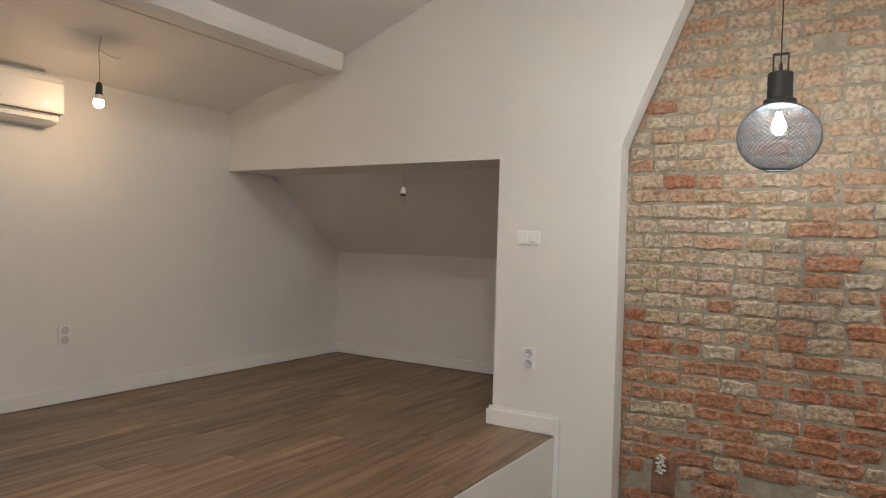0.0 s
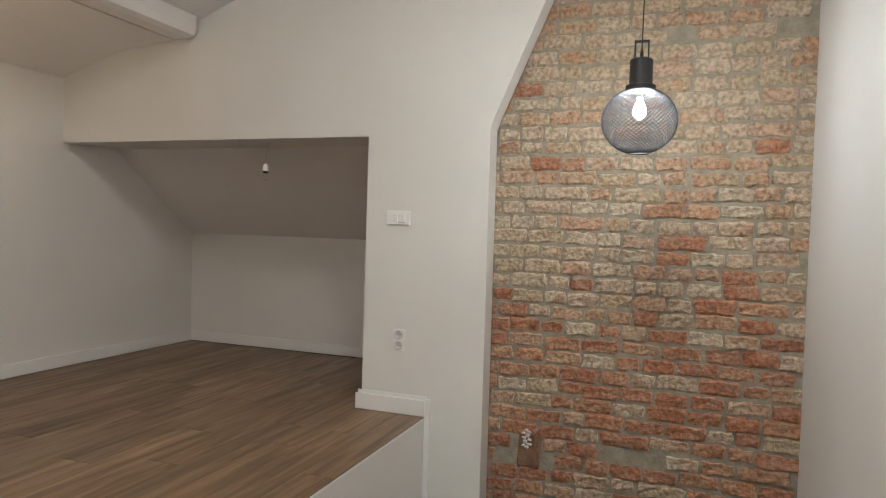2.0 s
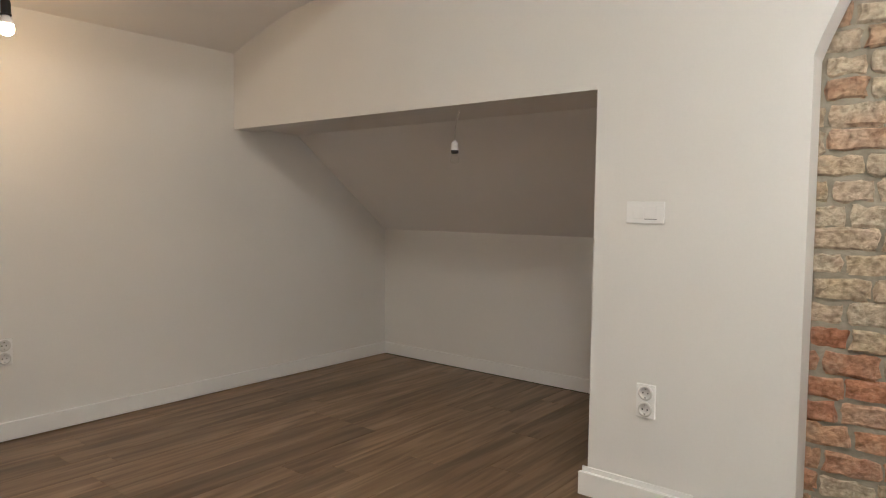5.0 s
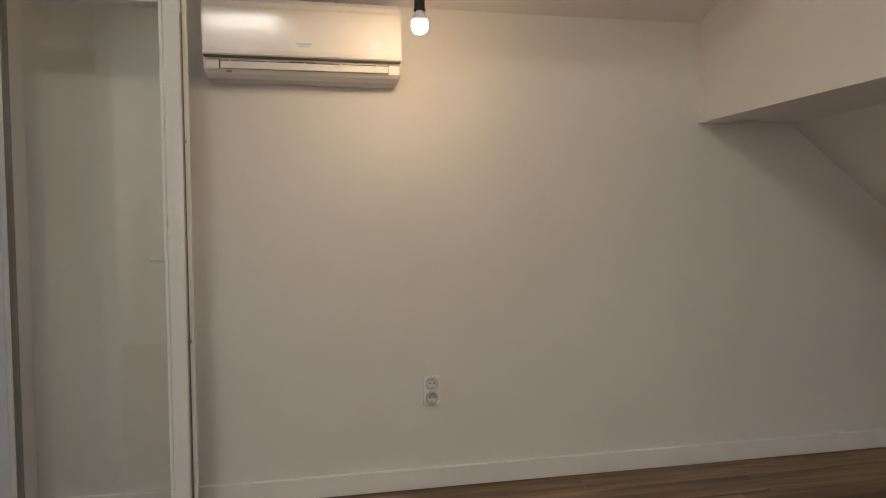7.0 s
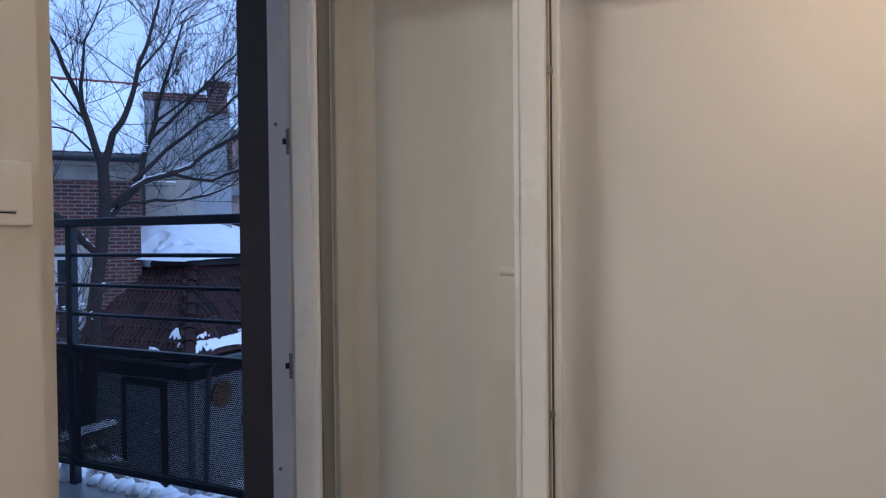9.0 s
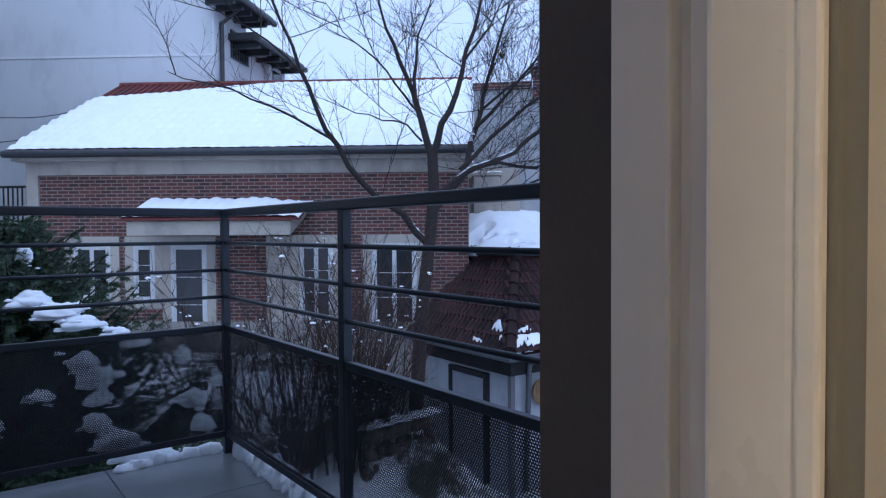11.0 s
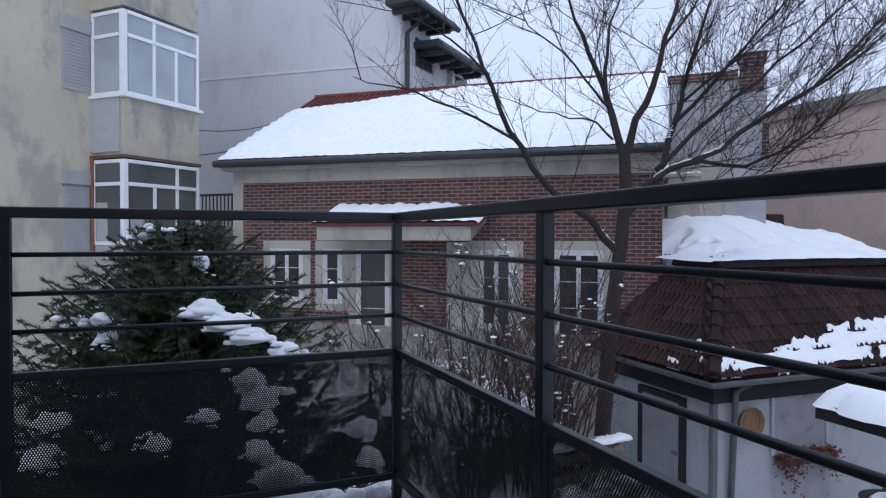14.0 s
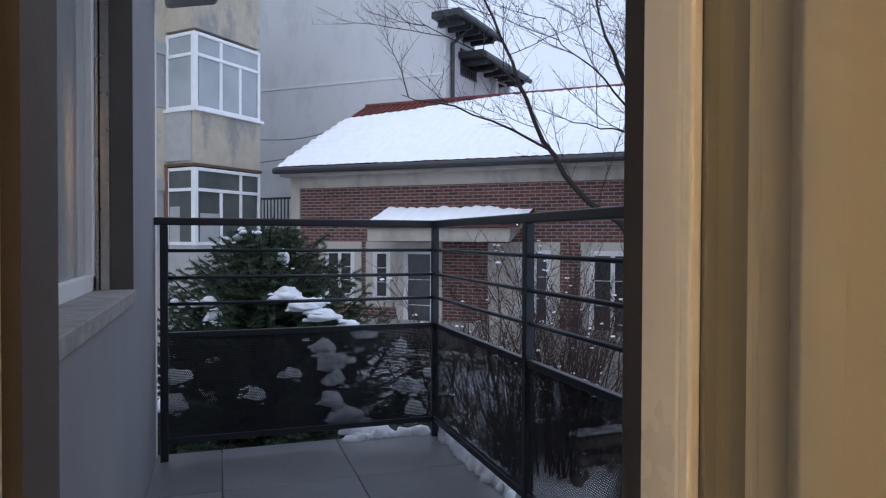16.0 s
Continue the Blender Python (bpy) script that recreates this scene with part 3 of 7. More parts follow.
tube(hd, [(LX0 - 0.05, LY1 - 0.03, 1.07), (LX0 - 0.055, LY1 - 0.06, 1.07), (LX0 - 0.052, LY1 - 0.14, 1.068)], 0.010, 10)
box(hd, LX0 - 0.008, LY1 - 0.052, 1.0, LX0 - 0.0005, LY1 - 0.018, 1.14, bevel=0.003)
part("handle", hd, PVC, leaf_ob, "white door handle")
for z in (0.25, 1.1, 1.85):
    part("hinge", lathe(bmesh.new(), [(0.009, -0.05), (0.009, 0.05)], (LX0 - 0.008, LY0 - 0.004, z), "z", 12), PVC, leaf_ob)
# ---- balcony ----
BZ = 0.0
setting("balcony_slab", boxes((-0.43, -6.15, -0.24, X_WING, Y_OUT - 0.02, BZ - 0.02)), CONCRETE, "concrete balcony slab", "balcony")


def wing_window():
    w = thing("window_1", "white window in a deep grey reveal with a rough sill", "window", pose(X_WING, (WY0 + WY1) / 2, WZ0), kind="structure")
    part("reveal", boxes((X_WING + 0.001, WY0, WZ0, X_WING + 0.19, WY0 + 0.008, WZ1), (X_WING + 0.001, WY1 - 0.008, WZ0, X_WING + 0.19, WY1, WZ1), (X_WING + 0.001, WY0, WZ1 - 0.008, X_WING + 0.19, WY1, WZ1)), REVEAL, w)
    part("window_sill", boxes((X_WING - 0.012, WY0 + 0.008, WZ0 - 0.03, X_WING + 0.19, WY1 - 0.008, WZ0 + 0.02), bevel=0.004), CONCRETE, w, "rough concrete sill")
    x = X_WING + 0.13
    f = bmesh.new()
    for r in ((WY0 + 0.008, WZ0 + 0.02, WY0 + 0.07, WZ1), (WY1 - 0.07, WZ0 + 0.02, WY1 - 0.008, WZ1), ((WY0 + WY1) / 2 - 0.03, WZ0 + 0.02, (WY0 + WY1) / 2 + 0.03, WZ1), (WY0, WZ0 + 0.02, WY1, WZ0 + 0.08), (WY0, WZ1 - 0.07, WY1, WZ1 - 0.008)):
        box(f, x, r[0], r[1], x + 0.06, r[2], r[3], bevel=0.004)
    part("window_frame", f, PVC, w)
    part("guide_rail", boxes((x - 0.05, WY0 + 0.010, WZ0 + 0.02, x - 0.02, WY0 + 0.035, WZ1 - 0.01), (x - 0.012, WY0 + 0.010, WZ0 + 0.02, x - 0.002, WY0 + 0.028, WZ1 - 0.01)), STEEL, w)
    for a, b in ((WY0 + 0.07, (WY0 + WY1) / 2 - 0.03), ((WY0 + WY1) / 2 + 0.03, WY1 - 0.07)):
        part("pane", boxes((x + 0.025, a, WZ0 + 0.08, x + 0.03, b, WZ1 - 0.07)), PALEGLASS, w)


wing_window()
eav = thing("roof_eave", "dark boxed eave with a gutter on the house wall", "eave", pose(X_WING, -6.05, 2.3))
part("soffit", boxes((X_WING - 0.09, -6.25, 2.47, X_WING + 0.05, -5.85, 2.75), bevel=0.01), DARKFRAME, eav)
part("gutter", boxes((-0.16, -0.2, 0.0, 0.12, 0.2, 0.16), bevel=0.02, m=pose(X_WING - 0.18, -6.2, 2.45, 0, 14, 8)), DARKFRAME, eav)
part("fascia", boxes((X_WING - 0.44, -6.45, 2.55, X_WING - 0.28, -6.1, 2.8), bevel=0.01), DARKFRAME, eav)

RX, RY, RTOP = -0.357, -6.03, 1.214
RAIL_E, POST_Y = 1.10, (-4.797, -3.56)
ROD_Z, RAIL_M, RAIL_B = (1.083, 0.943, 0.807), 0.648, 0.103


def perforated():
    """Sheet steel with rows of round holes."""
    m = bpy.data.materials.new("perforated_sheet")
    m.use_nodes = True
    n, l = m.node_tree.nodes, m.node_tree.links
    b = n["Principled BSDF"]
    b.inputs["Base Color"].default_value = (0.017, 0.019, 0.026, 1)
    b.inputs["Roughness"].default_value, b.inputs["Specular IOR Level"].default_value = 0.5, 0.25
    tc, sep = n.new("ShaderNodeTexCoord"), n.new("ShaderNodeSeparateXYZ")
    l.new(tc.outputs["Object"], sep.inputs[0])

    def op(kind, a, c=0.0, c2=None):
        q = n.new("ShaderNodeMath")
        q.operation = kind
        for i, v in enumerate((a, c) if c2 is None else (a, c, c2)):
            if isinstance(v, (int, float)):
                q.inputs[i].default_value = v
            else:
                l.new(v, q.inputs[i])
        return q.outputs[0]
    pitch = 0.0098
    along = op("ADD", sep.outputs["X"], sep.outputs["Y"])
    row = op("DIVIDE", sep.outputs["Z"], pitch * 0.866)
    odd = op("FRACT", op("MULTIPLY", op("FLOOR", row), 0.5))
    col = op("ADD", op("DIVIDE", along, pitch), odd)
    du = op("SUBTRACT", op("FRACT", col), 0.5)
    dv = op("MULTIPLY", op("SUBTRACT", op("FRACT", row), 0.5), 0.866)
    d2 = op("ADD", op("MULTIPLY", du, du), op("MULTIPLY", dv, dv))
    hole = op("LESS_THAN", d2, 0.122)
    tr, mx = n.new("ShaderNodeBsdfTransparent"), n.new("ShaderNodeMixShader")
    l.new(hole, mx.inputs["Fac"])
    l.new(b.outputs[0], mx.inputs[1])
    l.new(tr.outputs[0], mx.inputs[2])
    l.new(mx.outputs[0], n["Material Output"].inputs["Surface"])
    return m


PERF = perforated()


def railing():
    t = thing("balcony_railing", "anthracite steel railing with rods and perforated panels", "railing", pose(RX, RY, BZ))
    xe, yn = X_WING - 0.002, Y_OUT - 0.022
    part("handrail", boxes((RX - 0.024, RY - 0.024, RTOP, xe, RY + 0.024, RTOP + 0.040), bevel=0.006), RAILMETAL, t)
    part("handrail", boxes((RX - 0.024, RY + 0.024, RTOP, RX + 0.024, yn, RTOP + 0.040), bevel=0.006), RAILMETAL, t)
    for x, y in ((RX, RY), (RAIL_E, RY), (RX, POST_Y[0]), (RX, POST_Y[1])):
        p = part("post", boxes((x - 0.019, y - 0.019, BZ - 0.02, x + 0.019, y + 0.019, RTOP + 0.002), bevel=0.003), RAILMETAL, t)
    for z in ROD_Z:
        part("rod", tube(bmesh.new(), [(RX, RY, z), (RAIL_E, RY, z)], 0.0095, 10), RAILMETAL, t, smooth=True)
        part("rod", tube(bmesh.new(), [(RX, RY, z), (RX, yn, z)], 0.0095, 10), RAILMETAL, t, smooth=True)
    for z in (RAIL_M, RAIL_B):
        part("panel_rail", boxes((RX + 0.019, RY - 0.014, z - 0.015, RAIL_E - 0.019, RY + 0.014, z + 0.015), bevel=0.003), RAILMETAL, t)
        part("panel_rail", boxes((RX - 0.014, RY + 0.019, z - 0.015, RX + 0.014, yn, z + 0.015), bevel=0.003), RAILMETAL, t)
    part("perforated_panel", boxes((RX + 0.02, RY - 0.0015, RAIL_B + 0.015, RAIL_E - 0.019, RY + 0.0015, RAIL_M - 0.015)), PERF, t, "perforated dark steel sheet")
    for a, b in ((RY + 0.02, POST_Y[0] - 0.02), (POST_Y[0] + 0.02, POST_Y[1] - 0.02), (POST_Y[1] + 0.02, yn)):
        part("perforated_panel", boxes((RX - 0.0029, a, RAIL_B + 0.015, RX + 0.0029, b, RAIL_M - 0.015)), PERF, t, "perforated dark steel sheet")


railing()

# ---- surroundings: the neighbours stand at an angle to the house ----
SITE_EYE, SITE_TURN = Vector((0.60, -3.335, 1.108)), -2.0


def enlarged(k):
    """The neighbours' plan, turned and enlarged about the balcony door."""
    return Matrix.Translation(SITE_EYE) @ Matrix.Rotation(radians(SITE_TURN), 4, "Z") @ Matrix.Scale(k, 4) @ Matrix.Translation((-0.589, 3.301, -1.11))


SITE = PLAN = enlarged(1.25)
NB = pose(0.589, -3.301, 0, 0, 0, 135.5)
HB = NB @ pose(-8.458, 9.313, 0, 0, 0, 5.94) @ pose(8.77, -9.29, 0)          # the brick house stands a little askew
GB = NB @ Matrix.Translation((0, 0, 1.11)) @ Matrix.Scale(1.045, 4) @ Matrix.Translation((0, 0, -1.11))          # the grey building behind it
NBI = NB.inverted()


def smoothstep(x, a, b):
    f = min(1, max(0, (x - a) / (b - a)))
    return f * f * (3 - 2 * f)


def ground_z(x, y):
    v = (NBI @ Vector((x, y, 0))).y
    up = smoothstep(v, 4.8, 8.3) * smoothstep(x, -4.8, -3.6)
    near = max(0, 1 - math.hypot(x, y + 8) / 40)
    return -2.65 + 1.75 * up * (1 if near > 0 else 0) + 0.05 * near * noise.noise((x * 0.7, y * 0.7, 0.3))


def nb_box(rows, bevel=0.0):
    return boxes(*rows, bevel=bevel, m=NB)


def hb_box(rows, bevel=0.0):
    return boxes(*rows, bevel=bevel, m=HB)


def gb_box(rows, bevel=0.0):
    return boxes(*rows, bevel=bevel, m=GB)


def facade_mat(name, c1, c2, stain, scale=0.9, bump=0.4):
    """Old render with broad weather stains and small patches."""
    m = surf(name, c1, c2, scale, 0.92, bump, 30)
    n, l = m.node_tree.nodes, m.node_tree.links
    b = n["Principled BSDF"]
    tc, mp, no, rp, mx = n.new("ShaderNodeTexCoord"), n.new("ShaderNodeMapping"), n.new("ShaderNodeTexNoise"), n.new("ShaderNodeValToRGB"), n.new("ShaderNodeMix")
    mx.data_type = "RGBA"
    mp.inputs["Scale"].default_value = (1.5, 1.5, 0.8)
    no.inputs["Scale"].default_value, no.inputs["Detail"].default_value, no.inputs["Roughness"].default_value = 1.1, 9, 0.65
    rp.color_ramp.elements[0].position, rp.color_ramp.elements[1].position = 0.50, 0.62
    l.new(tc.outputs["Object"], mp.inputs["Vector"])
    l.new(mp.outputs[0], no.inputs["Vector"])
    l.new(no.outputs["Fac"], rp.inputs["Fac"])
    old = b.inputs["Base Color"].links[0].from_socket
    l.new(rp.outputs["Color"], mx.inputs["Factor"])
    l.new(old, mx.inputs[6])
    mx.inputs[7].default_value = (*stain, 1)
    l.new(mx.outputs[2], b.inputs["Base Color"])
    return m


def brick_mat(name):
    """Small brickwork seen from far off."""
    m = bpy.data.materials.new(name)
    m.use_nodes = True
    n, l = m.node_tree.nodes, m.node_tree.links
    b = n["Principled BSDF"]
    b.inputs["Roughness"].default_value = 0.9
    tc, mp = n.new("ShaderNodeTexCoord"), n.new("ShaderNodeMapping")
    l.new(tc.outputs["Object"], mp.inputs["Vector"])
    mp.inputs["Rotation"].default_value = (radians(90), 0, 0)
    br, no, mx = n.new("ShaderNodeTexBrick"), n.new("ShaderNodeTexNoise"), n.new("ShaderNodeMix")
    mx.data_type = "RGBA"
    br.inputs["Scale"].default_value = 1.0
    br.inputs["Brick Width"].default_value, br.inputs["Row Height"].default_value, br.inputs["Mortar Size"].default_value = 0.190, 0.060, 0.008
    br.inputs["Bias"].default_value = -0.1
    br.inputs["Color1"].default_value, br.inputs["Color2"].default_value, br.inputs["Mortar"].default_value = (0.17, 0.062, 0.050, 1), (0.055, 0.033, 0.034, 1), (0.27, 0.235, 0.215, 1)
    l.new(mp.outputs[0], br.inputs["Vector"])
    no.inputs["Scale"].default_value, no.inputs["Detail"].default_value = 1.6, 8
    l.new(tc.outputs["Object"], no.inputs["Vector"])
    l.new(no.outputs["Fac"], mx.inputs["Factor"])
    mx.blend_type = "MULTIPLY"
    l.new(br.outputs["Color"], mx.inputs[6])
    mx.inputs[7].default_value = (0.62, 0.60, 0.60, 1)
    l.new(mx.outputs[2], b.inputs["Base Color"])
    bp = n.new("ShaderNodeBump")
    bp.inputs["Strength"].default_value, bp.inputs["Distance"].default_value = 0.6, 0.01
    l.new(br.outputs["Fac"], bp.inputs["Height"])
    bp.invert = True
    l.new(bp.outputs["Normal"], b.inputs["Normal"])
    return m


BEIGE = facade_mat("weathered_beige_render", (0.58, 0.52, 0.40), (0.48, 0.435, 0.345), (0.38, 0.355, 0.31))
PALEGREY = facade_mat("pale_grey_render", (0.58, 0.595, 0.62), (0.54, 0.555, 0.58), (0.51, 0.525, 0.55), 0.4, 0.2)
FIREWALL = facade_mat("grey_blue_render", (0.36, 0.37, 0.385), (0.30, 0.31, 0.325), (0.40, 0.40, 0.40), 0.8)
PINK = facade_mat("faded_pink_render", (0.52, 0.40, 0.34), (0.48, 0.37, 0.32), (0.42, 0.34, 0.30), 0.5)
CREAM = facade_mat("cream_stucco", (0.42, 0.39, 0.34), (0.37, 0.34, 0.30), (0.30, 0.28, 0.25), 1.0)
SHEDWHITE = facade_mat("whitewashed_wall", (0.34, 0.355, 0.385), (0.30, 0.315, 0.34), (0.25, 0.26, 0.28), 1.2)
HOUSEBRICK = brick_mat("red_facing_brick")
REDTILE = surf("red_roof_tile", (0.17, 0.037, 0.032), (0.10, 0.028, 0.026), 4, 0.75, 0.4, 30)
OLDTILE = surf("old_clay_tile", (0.046, 0.014, 0.013), (0.010, 0.008, 0.009), 9, 0.7, 0.5, 50, per_piece=0.6, spec=0.3)
DARKGLASS = surf("dark_window_glass", (0.025, 0.028, 0.03), (0.035, 0.038, 0.04), 2, 0.06, rvar=0.03)
PALEGLASS = surf("pale_sky_tinted_glass", (0.30, 0.33, 0.34), (0.40, 0.42, 0.42), 1.5, 0.08, rvar=0.03)
HOUSEWHITE = surf("dulled_white_frame", (0.58, 0.59, 0.60), (0.50, 0.51, 0.52), 6, 0.5)
WINWHITE = surf("white_window_frame", (0.84, 0.86, 0.88), (0.76, 0.77, 0.78), 6, 0.45)
GUTTER = surf("dark_gutter_metal", (0.03, 0.033, 0.038), None, 8, 0.5)
BARK = surf("dark_bark", (0.015, 0.011, 0.010), (0.032, 0.024, 0.021), 25, 0.95, 0.8, 90)
TWIG = surf("brown_twig", (0.024, 0.016, 0.014), (0.016, 0.012, 0.011), 20, 0.9)
SHUTTER = surf("grey_roller_shutter", (0.42, 0.43, 0.43), (0.36, 0.37, 0.37), 6, 0.6)

# one sheet of ground, finely divided near the house
bm = bmesh.new()
coords = [-900, -300, -120, -60, -40] + [-30 + 1.0 * i for i in range(9)] + [-20.5 + 0.5 * i for i in range(62)] + [12, 16, 24, 40, 80, 200, 900]
ys = [-900, -300, -120, -60, -40] + [-30 + 0.6 * i for i in range(58)] + [6, 10, 20, 60, 200, 900]
grid = [[bm.verts.new((x, y, ground_z(x, y))) for y in ys] for x in coords]
for i in range(len(coords) - 1):
    for j in range(len(ys) - 1):
        bm.faces.new((grid[i][j], grid[i + 1][j], grid[i + 1][j + 1], grid[i][j + 1]))


def ground_mat():
    m = surf("snowy_ground", (0.80, 0.83, 0.87), (0.75, 0.78, 0.83), 3, 0.8, 0.5, 25)
    n, l = m.node_tree.nodes, m.node_tree.links
    b = n["Principled BSDF"]
    tc, no, rp, mx = n.new("ShaderNodeTexCoord"), n.new("ShaderNodeTexNoise"), n.new("ShaderNodeValToRGB"), n.new("ShaderNodeMix")
    mx.data_type = "RGBA"
    no.inputs["Scale"].default_value, no.inputs["Detail"].default_value, no.inputs["Roughness"].default_value = 0.55, 12, 0.72
    rp.color_ramp.elements[0].position, rp.color_ramp.elements[1].position = 0.42, 0.50
    l.new(tc.outputs["Object"], no.inputs["Vector"])
    l.new(no.outputs["Fac"], rp.inputs["Fac"])
    old = b.inputs["Base Color"].links[0].from_socket
    l.new(rp.outputs["Color"], mx.inputs["Factor"])
    mx.inputs[6].default_value = (0.06, 0.055, 0.038, 1)
    l.new(old, mx.inputs[7])
    l.new(mx.outputs[2], b.inputs["Base Color"])
    return m


bm.transform(SITE)
setting("ground", bm, ground_mat(), "garden ground with patches of snow and dead grass", "ground", smooth=True)


def window_unit(parent, u0, z0, u1, z1, v, cols=2, rows=1, glass=DARKGLASS, frame_w=0.05, depth=0.05, name="window", split=None, bars=0):
    """A window in a wall that faces the camera's side (-v) of the neighbours' grid, its parts proud of v."""
    w = part(name, hb_box([(u0, v - depth, z0, u0 + frame_w, v + 0.02, z1), (u1 - frame_w, v - depth, z0, u1, v + 0.02, z1),
                           (u0 + frame_w, v - depth, z0, u1 - frame_w, v + 0.02, z0 + frame_w), (u0 + frame_w, v - depth, z1 - frame_w, u1 - frame_w, v + 0.02, z1)]), HOUSEWHITE, parent)
    iu0, iu1, iz0, iz1 = u0 + frame_w, u1 - frame_w, z0 + frame_w, z1 - frame_w
    for c in range(cols):
        a, b = iu0 + (iu1 - iu0) * c / cols, iu0 + (iu1 - iu0) * (c + 1) / cols
        sash = 0.035
        part("sash", hb_box([(a, v - depth * 0.8, iz0, a + sash, v, iz1), (b - sash, v - depth * 0.8, iz0, b, v, iz1), (a + sash, v - depth * 0.8, iz0, b - sash, v, iz0 + sash), (a + sash, v - depth * 0.8, iz1 - sash, b - sash, v, iz1)]), HOUSEWHITE, w)
        part("pane", hb_box([(a + sash, v - 0.012, iz0 + sash, b - sash, v + 0.005, iz1 - sash)]), glass, w)
        for k in range(bars):
            zz = iz0 + sash + (iz1 - iz0 - 2 * sash) * (k + 1) / (bars + 1)
            part("glazing_bar", hb_box([(a + sash, v - 0.02, zz - 0.006, b - sash, v - 0.012, zz + 0.006)]), HOUSEWHITE, w)
    return w


FV, FU0, FU1 = 9.69, -8.62, -1.22        # facade line of the brick house
RV, RZ, EZ = 13.05, 4.33, 2.49


def brick_house():
    t = thing("brick_house", "red brick house with a snow-covered tile roof", "house", HB @ pose((FU0 + FU1) / 2, FV, -0.9))
    part("wall", hb_box([(FU0, FV, -0.38, FU1, 15.2, 2.12)]), HOUSEBRICK, t)
    part("plinth", hb_box([(FU0 - 0.03, FV - 0.05, -2.6, FU1 + 0.03, 15.25, -0.38)]), surf("grey_plinth", (0.30, 0.28, 0.26), (0.22, 0.21, 0.19), 3, 0.9, 0.4), t)
    part("corner_strip", hb_box([(FU0 - 0.15, FV - 0.035, -0.38, FU0 + 0.06, FV + 0.2, 2.14)]), CREAM, t)
    part("frieze", hb_box([(FU0 - 0.15, FV - 0.04, 2.12, FU1 + 0.05, 15.25, 2.36)]), CREAM, t)
    part("cornice", hb_box([(FU0 - 0.26, FV - 0.25, 2.34, FU1 + 0.08, FV + 0.2, 2.42)]), CREAM, t)
    gm = prism([(FV, 2.3), (RV, RZ - 0.12), (15.9, 2.3)], "x", FU0 + 0.02, FU1 - 0.02, m=HB)
    part("gable", gm, CREAM, t)
    roof = part("roof", prism([(FV - 0.30, EZ - 0.10), (RV, RZ - 0.06), (16.5, EZ - 0.10), (16.5, EZ - 0.02), (RV, RZ + 0.03), (FV - 0.30, EZ - 0.01)], "x", FU0 - 0.30, FU1 + 0.05, m=HB), REDTILE, t)
    # rows of half-round tiles show as waves along the eave and on the bare strip at the ridge
    bm = bmesh.new()
    slope = (RZ + 0.03 - EZ + 0.01) / (RV - FV + 0.30)
    n = 56
    for k in range(n):
        u = FU0 - 0.27 + (FU1 - FU0 + 0.3) * k / (n - 1)
        tube(bm, [HB @ Vector((u, FV - 0.32, EZ + 0.005)), HB @ Vector((u, RV, RZ + 0.045))], 0.035, 6)
    tagged(part("roof_tiling", bm, REDTILE, roof), kind="stuff")
    bm = bmesh.new()
    tube(bm, [HB @ Vector((FU0 - 0.3, RV, RZ + 0.06)), HB @ Vector((FU1 + 0.06, RV, RZ + 0.06))], 0.06, 8)
    part("ridge_tiles", bm, REDTILE, roof)
    bm = bmesh.new()
    tube(bm, [HB @ Vector((FU0 - 0.32, FV - 0.36, EZ - 0.04)), HB @ Vector((FU1 + 0.1, FV - 0.36, EZ - 0.04))], 0.062, 10)
    part("gutter", bm, GUTTER, t)
    # snow blanket, thick and uneven, thinner towards the ridge and bare at the left end
    bm = bmesh.new()
    cols, rws = 240, 60
    top = []
    for i in range(cols + 1):
        col = []
        u = FU0 - 0.28 + (FU1 - FU0 + 0.36) * i / cols
        bare = 0.95 * max(0.0, 1 - (u - FU0 + 0.3) / 3.6) + 0.05 + 0.05 * noise.noise((u * 1.3, 3.1, 0))
        for j in range(rws + 1):
            f = j / rws
            v = FV - 0.33 + (RV - bare - FV + 0.33) * f
            zb = EZ + 0.0 + (v - FV + 0.30) * slope
            thick = 0.07 + 0.075 * abs(math.sin(v * math.pi / 0.28)) + 0.022 * abs(math.sin(u * math.pi / 0.20)) + 0.025 * noise.noise((u * 2.2, v * 2.2, 0.7))
            edge = min(1, (1 - f) * 9, f * 14 + 0.15, i * 0.4 + 0.1, (cols - i) * 0.4 + 0.1)
            col.append(bm.verts.new(HB @ Vector((u, v, zb + max(-0.01, thick * edge ** 0.5)))))
        top.append(col)
    for i in range(cols):
        for j in range(rws):
            bm.faces.new((top[i][j], top[i + 1][j], top[i + 1][j + 1], top[i][j + 1]))
    part("snow_cover", bm, SNOW, roof, "thick uneven snow", smooth=True)
    # openings with pale surrounds
    for u0, z0, u1, z1, cols, kind in ((-8.11, -0.11, -7.19, 1.05, 2, "window"), (-7.05, -0.14, -6.42, 1.05, 1, "window"), (-6.40, -0.75, -5.52, 1.05, 1, "door"),
                                       (-4.20, -0.45, -3.36, 1.06, 2, "window"), (-2.97, -0.57, -1.95, 1.06, 2, "window")):
        part("surround", hb_box([(u0 - 0.02, FV - 0.03, z0 - 0.02, u0 + 0.13, FV + 0.02, z1 + 0.02), (u1 - 0.13, FV - 0.03, z0 - 0.02, u1 + 0.02, FV + 0.02, z1 + 0.02),
                                 (u0 + 0.13, FV - 0.03, z1 - 0.12, u1 - 0.13, FV + 0.02, z1 + 0.02), (u0 + 0.13, FV - 0.03, z0 - 0.02, u1 - 0.13, FV + 0.02, z0 + 0.10)]), CREAM, t)
